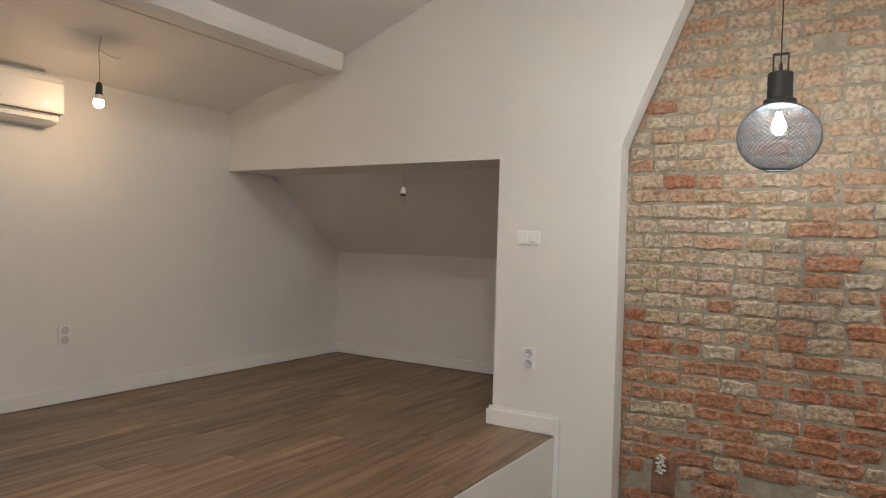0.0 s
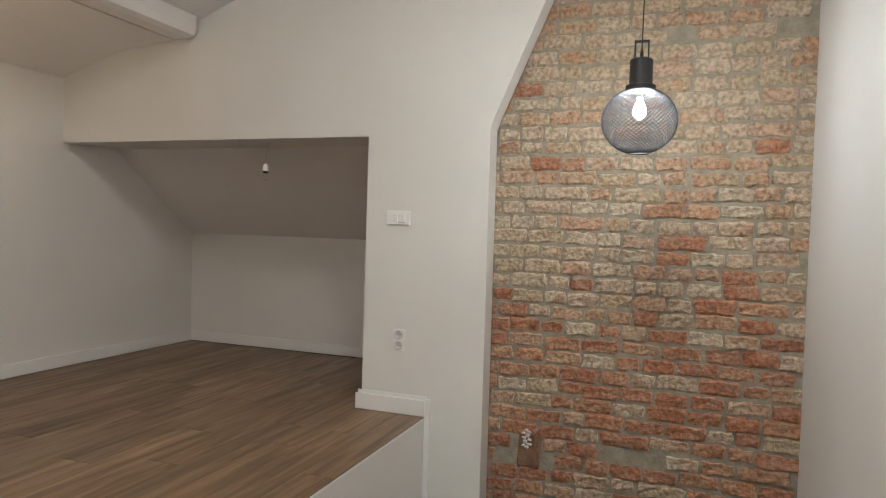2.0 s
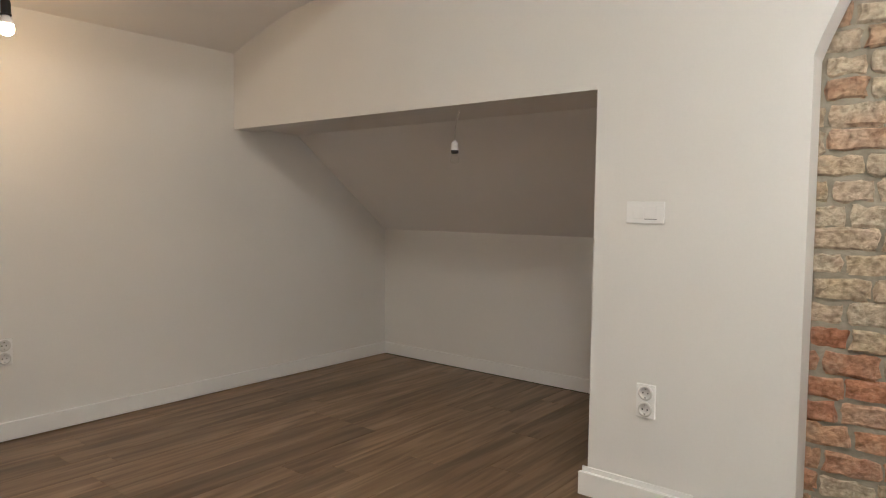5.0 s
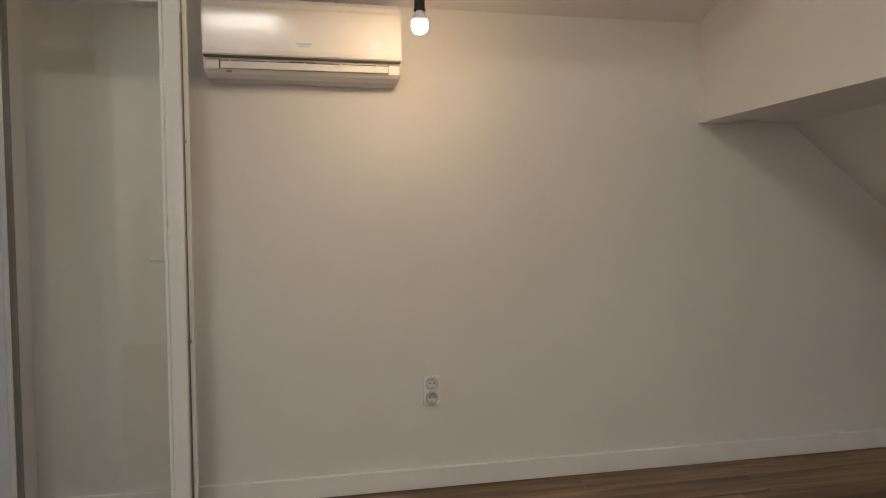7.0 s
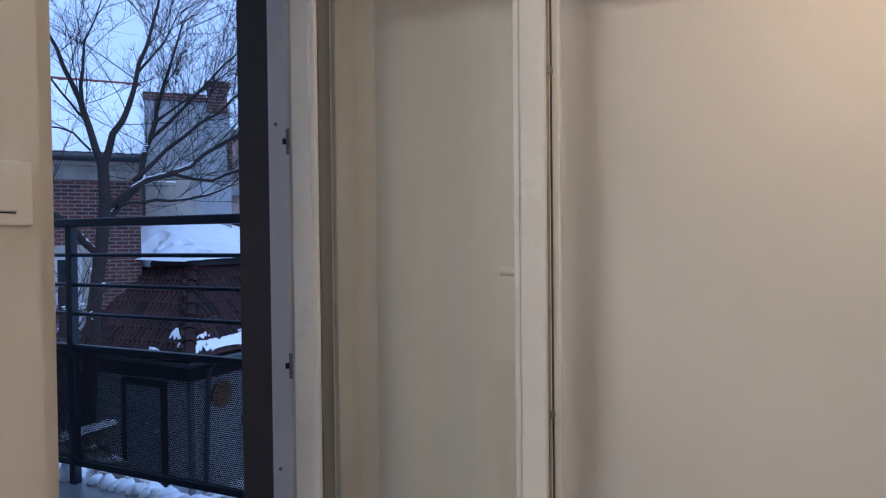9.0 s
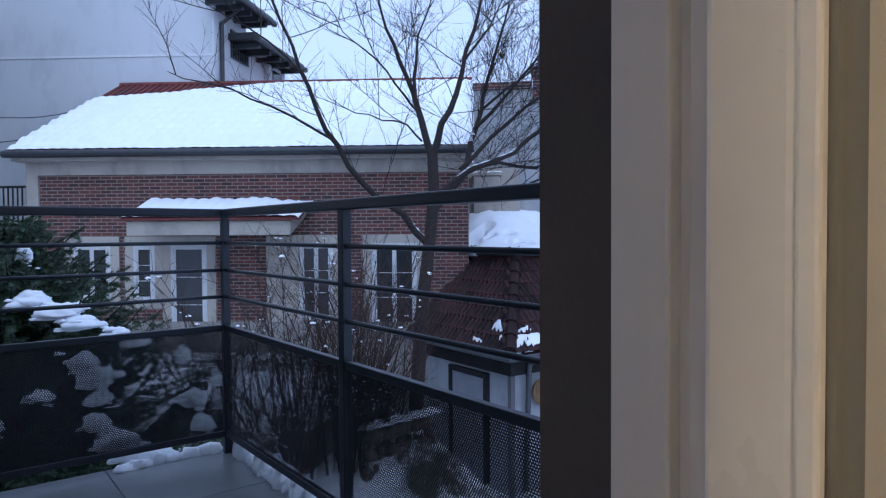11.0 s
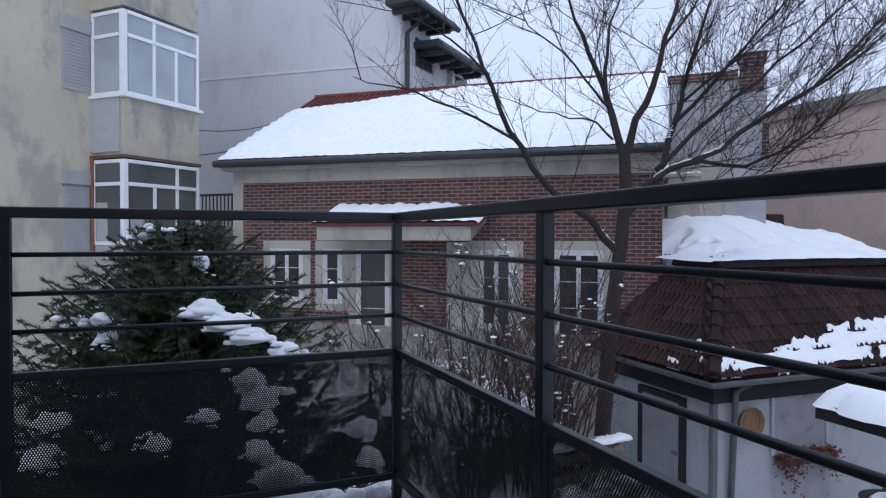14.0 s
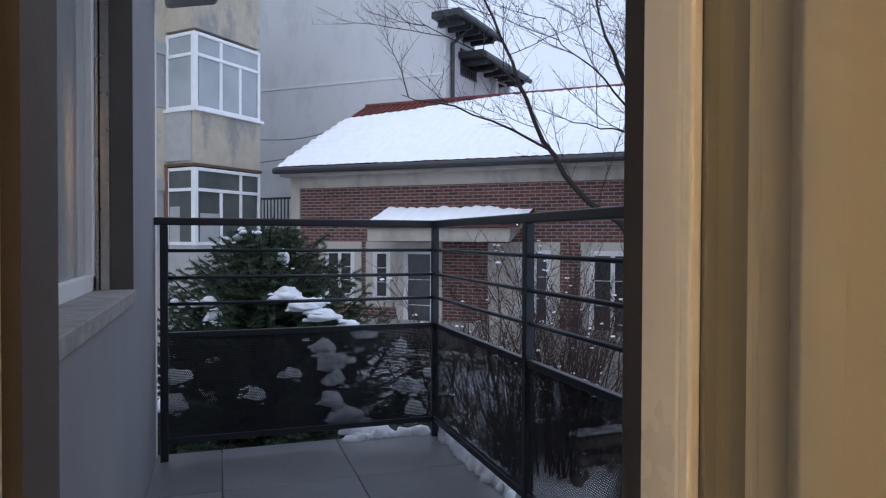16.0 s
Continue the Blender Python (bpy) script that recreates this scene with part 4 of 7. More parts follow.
        window_unit(t, u0 + 0.13, z0 + 0.10, u1 - 0.13, z1 - 0.12, FV - 0.005, cols, name=kind, bars=2, depth=0.03)
    for u in (-4.42,):
        part("pilaster", hb_box([(u - 0.2, FV - 0.045, -0.5, u + 0.2, FV + 0.02, 1.06)]), CREAM, t)
    # canopy over the entrance
    can = part("canopy", prism([(FV - 0.95, 1.09), (FV - 0.95, 1.31), (FV, 1.58), (FV, 1.40)], "x", -6.54, -3.95, m=HB), CREAM, t)
    part("canopy_tiles", prism([(FV - 1.02, 1.32), (FV - 1.02, 1.36), (FV, 1.68), (FV, 1.64)], "x", -6.60, -3.80, m=HB), REDTILE, can)
    bm = bmesh.new()
    rowsv = []
    for i in range(61):
        u = -6.60 + 2.80 * i / 60
        rr = []
        for j in range(11):
            f = j / 10
            v = FV - 1.06 + 0.98 * f
            e = min(1, f * 6 + 0.2, (1 - f) * 6, i * 0.3, (60 - i) * 0.3)
            th = (0.10 + 0.03 * noise.noise((u * 3, v * 3, 2.0)) + 0.015 * math.sin(u * 30)) * max(0, e) ** 0.5
            if u > -4.4 and f > 0.8 - 0.25 * (u + 4.4):
                th *= 0.2
            rr.append(bm.verts.new(HB @ Vector((u, v, 1.345 + 0.31 * f + th))))
        rowsv.append(rr)
    for i in range(60):
        for j in range(10):
            bm.faces.new((rowsv[i][j], rowsv[i + 1][j], rowsv[i + 1][j + 1], rowsv[i][j + 1]))
    part("canopy_snow", bm, SNOW, can, smooth=True)
    return t


brick_house()


def grey_building():
    t = thing("grey_building", "tall grey rendered building with dark roof eaves", "building", NB @ pose(-10, 13, -2.6))
    part("wall", gb_box([(-20, 12.75, -2.6, -6.67, 12.95, 8.2)]), PALEGREY, t)
    part("wing", gb_box([(-20, 12.95, -2.6, -6.68, 14.3, 6.0)]), PALEGREY, t)
    part("wing", gb_box([(-20, 14.3, -2.6, -6.68, 16.3, 5.4)]), PALEGREY, t)
    part("white_line", boxes((-13.3, 12.735, -0.022, 0.0, 12.76, 0.022), m=GB @ pose(-6.68, 0, 4.88, 0, 1.6, 0)), surf("white_line_paint", (0.7, 0.71, 0.73)), t)
    part("flashing", gb_box([(-8.7, 12.60, 4.14, -6.62, 12.76, 4.26)]), GUTTER, t)
    for va, vb, zt in ((12.76, 14.3, 5.96), (14.3, 16.3, 5.38)):
        part("side_wall", gb_box([(-6.68, va, -2.6, -6.63, vb, zt)]), surf("white_render", (0.62, 0.63, 0.65), (0.56, 0.57, 0.59), 1, 0.9), t)
    for (va, vb, z, w) in ((12.2, 14.4, 5.95, 0.64), (13.4, 16.4, 5.36, 0.64)):
        part("eave", gb_box([(-6.7, va, z, -6.63 + w, vb, z + 0.16)], bevel=0.02), GUTTER, t)
        part("eave_gutter", tube(bmesh.new(), [GB @ Vector((-6.6 + w, va, z + 0.02)), GB @ Vector((-6.6 + w, vb, z + 0.02))], 0.07, 8), GUTTER, t)
        for k in range(5):
            vv = va + 0.3 + k * (vb - va - 0.6) / 4
            part("rafter", gb_box([(-6.66, vv - 0.05, z - 0.12, -6.68 + w, vv + 0.05, z - 0.002)]), GUTTER, t)
    part("upper_wall", gb_box([(-6.63, 15.3, -2.6, -6.50, 16.3, 5.3)]), surf("white_render", (0.62, 0.63, 0.65)), t)
    w = part("window", gb_box([(-6.64, 13.5, 5.02, -6.60, 14.3, 5.62)]), DARKGLASS, t)
    part("window_grille", gb_box([(-6.60, 13.5 + 0.115 * k, 4.99, -6.585, 13.52 + 0.115 * k, 5.64) for k in range(8)] + [(-6.60, 13.45, 5.0 + 0.2 * k, -6.585, 14.35, 5.02 + 0.2 * k) for k in range(4)]), GUTTER, w)
    part("window", gb_box([(-6.51, 15.5, 4.75, -6.48, 16.1, 5.2)]), DARKGLASS, t)
    part("downpipe", tube(bmesh.new(), [GB @ Vector((-6.57, 13.0, 3.5)), GB @ Vector((-6.57, 13.0, 5.6)), GB @ Vector((-6.2, 13.1, 5.95))], 0.05, 8), GUTTER, t)
    ac = part("outdoor_unit", gb_box([(-6.64, 14.4, 5.34, -6.36, 14.95, 5.62)], bevel=0.02), SHUTTER, t)
    part("fan_grille", gb_box([(-6.361, 14.5 + 0.05 * k, 5.38, -6.35, 14.515 + 0.05 * k, 5.58) for k in range(7)]), GUTTER, ac)
    # small balcony low down beside the brick house
    bal = part("balcony", gb_box([(-12.4, 11.9, 1.25, -8.6, 12.75, 1.38)]), CREAM, t)
    part("balcony_fence", gb_box([(-12.3 + 0.11 * k, 11.93, 1.38, -12.275 + 0.11 * k, 11.95, 2.1) for k in range(34)] + [(-12.4, 11.92, 2.08, -8.6, 11.96, 2.13), (-12.4, 11.92, 1.5, -8.6, 11.96, 1.53)]), GUTTER, bal)
    part("balcony_base", gb_box([(-12.4, 12.0, -2.6, -8.75, 12.7, 0.45)]), HOUSEBRICK, t)
    part("band", gb_box([(-12.4, 11.98, 0.45, -8.75, 12.72, 1.25)]), CREAM, t)
    part("low_window", gb_box([(-10.4, 11.96, -0.3, -9.5, 12.0, 0.9)]), DARKGLASS, t)
    part("dark_door", gb_box([(-10.4, 12.72, 1.4, -9.3, 12.75, 2.7)]), DARKGLASS, t)
    return t


grey_building()


# upper bay panes: the sky's reflection is painted in as a pale base colour
SKYPALE_GLASS = surf("sky_pale_pane", (0.30, 0.335, 0.345), (0.42, 0.46, 0.48), 1.2, 0.08, rvar=0.03)
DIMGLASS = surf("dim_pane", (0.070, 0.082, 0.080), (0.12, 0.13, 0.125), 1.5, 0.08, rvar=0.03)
STAINED = facade_mat("stained_parapet_render", (0.50, 0.45, 0.35), (0.38, 0.345, 0.29), (0.27, 0.265, 0.25), 3.5)


def bay(t, z0, z1, u, v0, v1, ua, pale):
    """One glazed bay: window face towards +u, a narrow side towards the viewer."""
    fw, zt = 0.06, z1 - 0.40
    f = part("bay_window", nb_box([(u - 0.09, v0, z0, u, v0 + 0.09, z1)], bevel=0.006), WINWHITE, t, "white corner post of the bay")

    def bar(name, *b):
        part(name, nb_box([b], bevel=0.005), WINWHITE, f)
    bar("jamb", u - fw, v1 - fw, z0, u, v1, z1)
    bar("sill", u - fw, v0 + 0.09, z0, u + 0.01, v1 - fw, z0 + 0.06)
    bar("head", u - fw, v0 + 0.09, z1 - 0.06, u + 0.01, v1 - fw, z1)
    bar("transom", u - fw, v0 + 0.09, zt - 0.03, u + 0.012, v1 - fw, zt + 0.03)
    bar("jamb", ua, v0, z0, ua + fw, v0 + fw, z1)
    bar("sill", ua + fw, v0, z0, u - 0.09, v0 + fw, z0 + 0.06)
    bar("head", ua + fw, v0, z1 - 0.06, u - 0.09, v0 + fw, z1)
    bar("transom", ua + fw, v0 - 0.006, zt - 0.03, u - 0.09, v0 + fw, zt + 0.03)
    a, b = v0 + 0.09, v1 - fw
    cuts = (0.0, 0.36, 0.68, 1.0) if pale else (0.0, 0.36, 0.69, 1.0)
    glass = SKYPALE_GLASS if pale else DIMGLASS
    for i in range(3):
        p, q = a + (b - a) * cuts[i], a + (b - a) * cuts[i + 1]
        if i:
            bar("mullion", u - fw, p - 0.03, z0 + 0.06, u + 0.004, p + 0.03, zt - 0.03)
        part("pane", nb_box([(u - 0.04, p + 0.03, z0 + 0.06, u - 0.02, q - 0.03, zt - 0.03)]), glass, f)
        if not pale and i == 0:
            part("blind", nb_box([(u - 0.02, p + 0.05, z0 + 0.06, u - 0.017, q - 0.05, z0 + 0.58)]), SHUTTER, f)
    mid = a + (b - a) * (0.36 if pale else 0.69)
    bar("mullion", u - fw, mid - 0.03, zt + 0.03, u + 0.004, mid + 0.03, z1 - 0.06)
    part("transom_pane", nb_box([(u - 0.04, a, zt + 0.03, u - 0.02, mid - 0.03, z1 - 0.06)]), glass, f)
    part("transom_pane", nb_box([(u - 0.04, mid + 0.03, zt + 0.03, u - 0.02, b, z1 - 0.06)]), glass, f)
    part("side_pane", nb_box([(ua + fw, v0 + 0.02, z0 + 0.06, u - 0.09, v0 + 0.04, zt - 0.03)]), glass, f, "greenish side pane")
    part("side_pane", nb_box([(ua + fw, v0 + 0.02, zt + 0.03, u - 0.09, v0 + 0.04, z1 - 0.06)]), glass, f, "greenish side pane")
    if not pale:
        part("blind", nb_box([(ua + fw + 0.02, v0 + 0.016, z0 + 0.06, u - 0.40, v0 + 0.02, zt - 0.30)]), SHUTTER, f)


def beige_building():
    t = thing("beige_building", "weathered beige apartment building with white glazed bays", "building", NB @ pose(-12, 6, -2.6))
    ua, u, v0, v1 = -9.76, -9.0, 7.71, 9.36
    part("wall", nb_box([(-17, 1.0, -2.6, ua, v1 - 0.02, 9.5)]), BEIGE, t)
    part("bay_parapet", nb_box([(ua - 0.05, v0 + 0.02, 2.46, u, v1, 3.42)], bevel=0.01), STAINED, t, "stained parapet of the upper bay")
    part("bay_parapet", nb_box([(ua - 0.05, v0 + 0.02, 4.87, u, v1, 5.9)], bevel=0.01), STAINED, t)
    part("bay_side_panel", nb_box([(ua, v0 - 0.012, 2.52, u - 0.08, v0 + 0.02, 3.42)]), SHUTTER, t, "grey panel below the side window")
    part("bay_sill", nb_box([(ua, v0 - 0.04, 3.40, u + 0.06, v1 + 0.04, 3.45)]), WINWHITE, t)
    part("bay_edge", nb_box([(ua, v0 - 0.02, 2.42, u + 0.02, v1 + 0.02, 2.47)]), surf("rusty_edge", (0.12, 0.07, 0.05), (0.08, 0.06, 0.05)), t)
    bay(t, 3.44, 4.81, u, v0, v1, ua + 0.02, True)
    bay(t, 1.00, 2.40, u, v0, v1, ua + 0.02, False)
    part("bay_base", nb_box([(ua - 0.05, v0 + 0.02, -2.6, u, v1, 1.0)], bevel=0.01), SHUTTER, t, "pale panel below the lower bay")
    for (a, b, z0, z1) in ((7.2, 7.68, 3.5, 4.45), (7.2, 7.68, 0.85, 1.98), (4.2, 5.4, 3.5, 4.6), (4.2, 5.4, 0.7, 1.95)):
        w = part("shutter", nb_box([(ua - 0.02, a, z0, ua + 0.012, b, z1)]), SHUTTER, t, "closed grey roller shutter")
        k = int((z1 - z0) / 0.055)
        part("shutter_slat", nb_box([(ua + 0.012, a + 0.02, z0 + 0.055 * i, ua + 0.022, b - 0.02, z0 + 0.055 * i + 0.045) for i in range(k)]), SHUTTER, w)
        part("shutter_box", nb_box([(ua - 0.02, a - 0.03, z1, ua + 0.05, b + 0.03, z1 + 0.22)]), SHUTTER, w)
    part("drain_pipe", tube(bmesh.new(), [NB @ Vector((ua + 0.05, 7.70, 0.9)), NB @ Vector((ua + 0.05, 7.70, 2.45))], 0.03, 8), surf("rust_pipe", (0.22, 0.08, 0.04)), t)
    return t


beige_building()


def fire_wall():
    t = thing("firewall_house", "grey-blue gable wall with a brick chimney", "house", NB @ pose(0, 12.2, -2.6))
    part("wall", nb_box([(-1.07, 12.2, -2.6, 0.47, 15.0, 3.84)]), FIREWALL, t)
    part("coping", nb_box([(-1.09, 12.14, 3.80, 0.03, 12.6, 3.94)], bevel=0.015), HOUSEBRICK, t, "dark brick coping")
    part("low_wall", nb_box([(-1.9, 12.0, -2.6, -0.2, 12.19, 2.3)]), CREAM, t)
    st = part("pier", nb_box([(-1.05, 11.88, 1.0, -0.55, 12.19, 2.16), (-1.08, 11.85, 2.16, -0.52, 12.19, 2.22)], bevel=0.01), CREAM, t, "rendered pier with snow on top")
    v, f = [], []
    for k in range(9):
        add_blob(v, f, NB @ Vector((-1.02 + 0.055 * k, 12.0, 2.22)), 0.07, 0.07, 0.035, k * 2.7, 9, 5)
    mesh_part("snow", v, f, SNOW, st, smooth=True)
    ch = part("chimney", nb_box([(0.05, 12.13, 3.60, 0.42, 12.6, 4.10)], bevel=0.01), HOUSEBRICK, t, "red brick chimney")
    part("chimney_cap", nb_box([(0.02, 12.10, 4.10, 0.45, 12.63, 4.15), (0.0, 12.08, 4.15, 0.47, 12.65, 4.20)], bevel=0.006), HOUSEBRICK, ch)
    for u in (0.12, 0.27):
        part("flue", nb_box([(u, 12.122, 3.96, u + 0.07, 12.135, 4.05)]), BLACKGAP, ch)
    part("brick_edge", nb_box([(0.40, 12.18, 2.5, 0.50, 12.7, 3.05)]), HOUSEBRICK, t)


fire_wall()


def pink_building():
    t = thing("pink_building", "faded pink rendered house with a plain parapet", "house", pose(-12, -8, -2.6))
    part("wall", boxes((-18, -16.5, -2.6, -11.7, 2.0, 3.75)), PINK, t)
    part("parapet", boxes((-18, -16.6, 3.75, -11.6, 2.0, 4.0)), surf("brown_coping", (0.22, 0.18, 0.16), (0.28, 0.24, 0.22), 3, 0.9), t)
    part("band", boxes((-11.70, -16.5, 2.3, -11.62, 2.0, 2.5)), FIREWALL, t)
    part("small_window", boxes((-11.69, -14.55, 2.02, -11.67, -14.22, 2.28)), DARKGLASS, t)


pink_building()

# ---- tiled shed ----
SX, SY, SEZ, K, STZ = -5.17, -9.46, -0.53, 1.1, 0.75


def shed():
    t = thing("garden_shed", "whitewashed shed with old clay tiles and a snowy roof", "shed", pose(SX - 2, SY - 1.2, -2.65))
    part("wall", boxes((-9.6, SY - 3.0, -2.7, SX - 0.32, SY - 0.32, SEZ + 0.25)), SHEDWHITE, t)
    part("corner_post", boxes((SX - 0.34, SY - 0.34, -2.7, SX - 0.26, SY - 0.26, SEZ), bevel=0.01), surf("grey_post", (0.12, 0.12, 0.13)), t)
    # beam drawn deeper and near black, to include the shade below the eave
    part("eave_beam", boxes((-9.6, SY - 0.33, SEZ - 0.38, SX - 0.24, SY - 0.24, SEZ - 0.02), (SX - 0.33, SY - 3.0, SEZ - 0.38, SX - 0.24, SY - 0.33, SEZ - 0.02)), surf("dark_beam", (0.020, 0.019, 0.022), (0.032, 0.030, 0.033), 5, 0.8, spec=0.15), t)
    d = part("shed_door", boxes((SX - 0.32, SY - 1.66, -2.6, SX - 0.27, SY - 0.88, -1.05), bevel=0.01), surf("grey_door_paint", (0.24, 0.25, 0.28), (0.18, 0.19, 0.22), 3, 0.7), t)
    part("door_frame", boxes((SX - 0.32, SY - 1.74, -2.6, SX - 0.255, SY - 1.66, -0.97), (SX - 0.32, SY - 0.88, -2.6, SX - 0.255, SY - 0.80, -0.97), (SX - 0.32, SY - 1.66, -1.05, SX - 0.255, SY - 0.88, -0.97)), surf("dark_beam", (0.020, 0.019, 0.022), (0.032, 0.030, 0.033), 5, 0.8, spec=0.15), d)
    part("door_latch", boxes((SX - 0.27, SY - 1.0, -1.75, SX - 0.24, SY - 0.92, -1.70)), STEEL, d)
    roof = part("roof", prism([(0, 0), (1, 0), (1, 1), (0, 1)], "z", 0, 0.001), OLDTILE, t)
    me = roof.data
    bm = bmesh.new()
    inv = world_of(t).inverted()

    def q(*pts):
        bm.faces.new([bm.verts.new(inv @ Vector(p)) for p in pts])
    x1, y1 = -9.6, SY - 3.2
    q((SX, SY, SEZ - 0.03), (x1, SY, SEZ - 0.03), (x1, SY - K, STZ - 0.03), (SX - K, SY - K, STZ - 0.03))
    q((SX, SY, SEZ - 0.03), (SX - K, SY - K, STZ - 0.03), (SX - K, y1, STZ - 0.03), (SX, y1, SEZ - 0.03))
    q((SX, SY, SEZ - 0.05), (SX, y1, SEZ - 0.05), (x1, y1, SEZ - 0.05), (x1, SY, SEZ - 0.05))
    bm.to_mesh(me)
    bm.free()
    part("gutter", tube(bmesh.new(), [(SX + 0.05, y1, SEZ - 0.06), (SX + 0.05, SY + 0.05, SEZ - 0.07), (x1, SY + 0.05, SEZ - 0.06)], 0.038, 10), surf("zinc_gutter", (0.045, 0.05, 0.058), (0.08, 0.085, 0.095), 6, 0.5), t)
    part("downpipe", tube(bmesh.new(), [(SX - 0.55, SY + 0.05, SEZ - 0.08), (SX - 0.55, SY - 0.2, SEZ - 0.25), (SX - 0.55, SY - 0.28, -2.6)], 0.04, 8), surf("zinc_gutter", (0.16, 0.17, 0.185)), t)
    # flat upper roof under deep snow
    up = part("upper_roof", boxes((x1, y1, STZ - 0.02, SX - K + 0.14, SY - K + 0.14, STZ + 0.07), (SX - K - 0.1, SY - K - 3, STZ + 0.05, SX - K + 0.05, SY - K - 0.05, STZ + 0.12)), surf("dark_beam", (0.020, 0.019, 0.022), (0.032, 0.030, 0.033), 5, 0.8, spec=0.15), t)
    bm = bmesh.new()
    nx, ny = 70, 34
    vs = []
    for i in range(nx + 1):
        x = SX - K + 0.32 - (SX - K + 0.32 - x1) * i / nx
        col = []
        for j in range(ny + 1):
            y = SY - K + 0.20 - 2.5 * j / ny
            e = min(1, i * 0.07 + 0.005, j * 0.35 + 0.05)
            ridge = 0.64 * smoothstep(j / ny, -0.1, 0.75) * (0.05 + 0.95 * smoothstep(i / nx, -0.03, 0.36)) * (1 - 0.3 * smoothstep(i / nx, 0.5, 1))
            z = STZ + 0.05 + ridge + (0.08 + 0.05 * noise.noise((x * 1.7, y * 1.7, 4)) + 0.03 * noise.noise((x * 6, y * 6, 1))) * e ** 0.5
            if 2 < i < 17 and 2 < j < ny - 2 and noise.noise((x * 2.2, y * 4.5, 9)) > 0.22 - 0.01 * (17 - i):
                z = STZ - 0.04
            col.append(bm.verts.new((x + 0.08 * noise.noise((y * 3, 1, 1)), y + 0.07 * noise.noise((x * 3, 2, 1)), z)))
        vs.append(col)
    for i in range(nx):
        for j in range(ny):
            bm.faces.new((vs[i][j], vs[i + 1][j], vs[i + 1][j + 1], vs[i][j + 1]))
    part("roof_snow", bm, SNOW, up, "deep smooth snow", smooth=True)
    part("back_ridge", prism([(SY - 3.25, STZ), (SY - 3.25, STZ + 0.70), (SY - 3.05, STZ + 0.82), (SY - 2.95, STZ)], "x", x1, SX - K - 1.3), OLDTILE, t)
    return t, roof


SHED, SHED_ROOF = shed()
# ---- garden: a = metres to the west-northwest, d = metres out from the balcony, z up ----
GO, GD, GR = Vector((0.589, -3.301, 0)), Vector((-0.351, -0.936, 0)), Vector((-0.936, 0.351, 0))


def garden(a, d, z):
    return GO + GD * d + GR * a + Vector((0, 0, z))


def add_tube(verts, faces, pts, r0, r1, sides=4):
    base, n = len(verts), len(pts)
    for i, p in enumerate(pts):
        dvec = (pts[min(i + 1, n - 1)] - pts[max(i - 1, 0)]).normalized()
        s = dvec.cross(Vector((0.3, 0.2, 1)) if abs(dvec.z) < 0.95 else Vector((1, 0, 0))).normalized()
        t = s.cross(dvec)
        r = r0 + (r1 - r0) * i / (n - 1)
        for k in range(sides):
            a = k * math.tau / sides
            verts.append(p + (s * math.cos(a) + t * math.sin(a)) * r)
    for i in range(n - 1):
        for k in range(sides):
            a, b = base + i * sides + k, base + i * sides + (k + 1) % sides
            faces.append((a, b, b + sides, a + sides))


SNOW_EYE = Vector((0.589, -3.301, 1.11))
NEEDLE = surf("dark_spruce_needles", (0.030, 0.056, 0.032), (0.060, 0.092, 0.048), 3, 0.7)


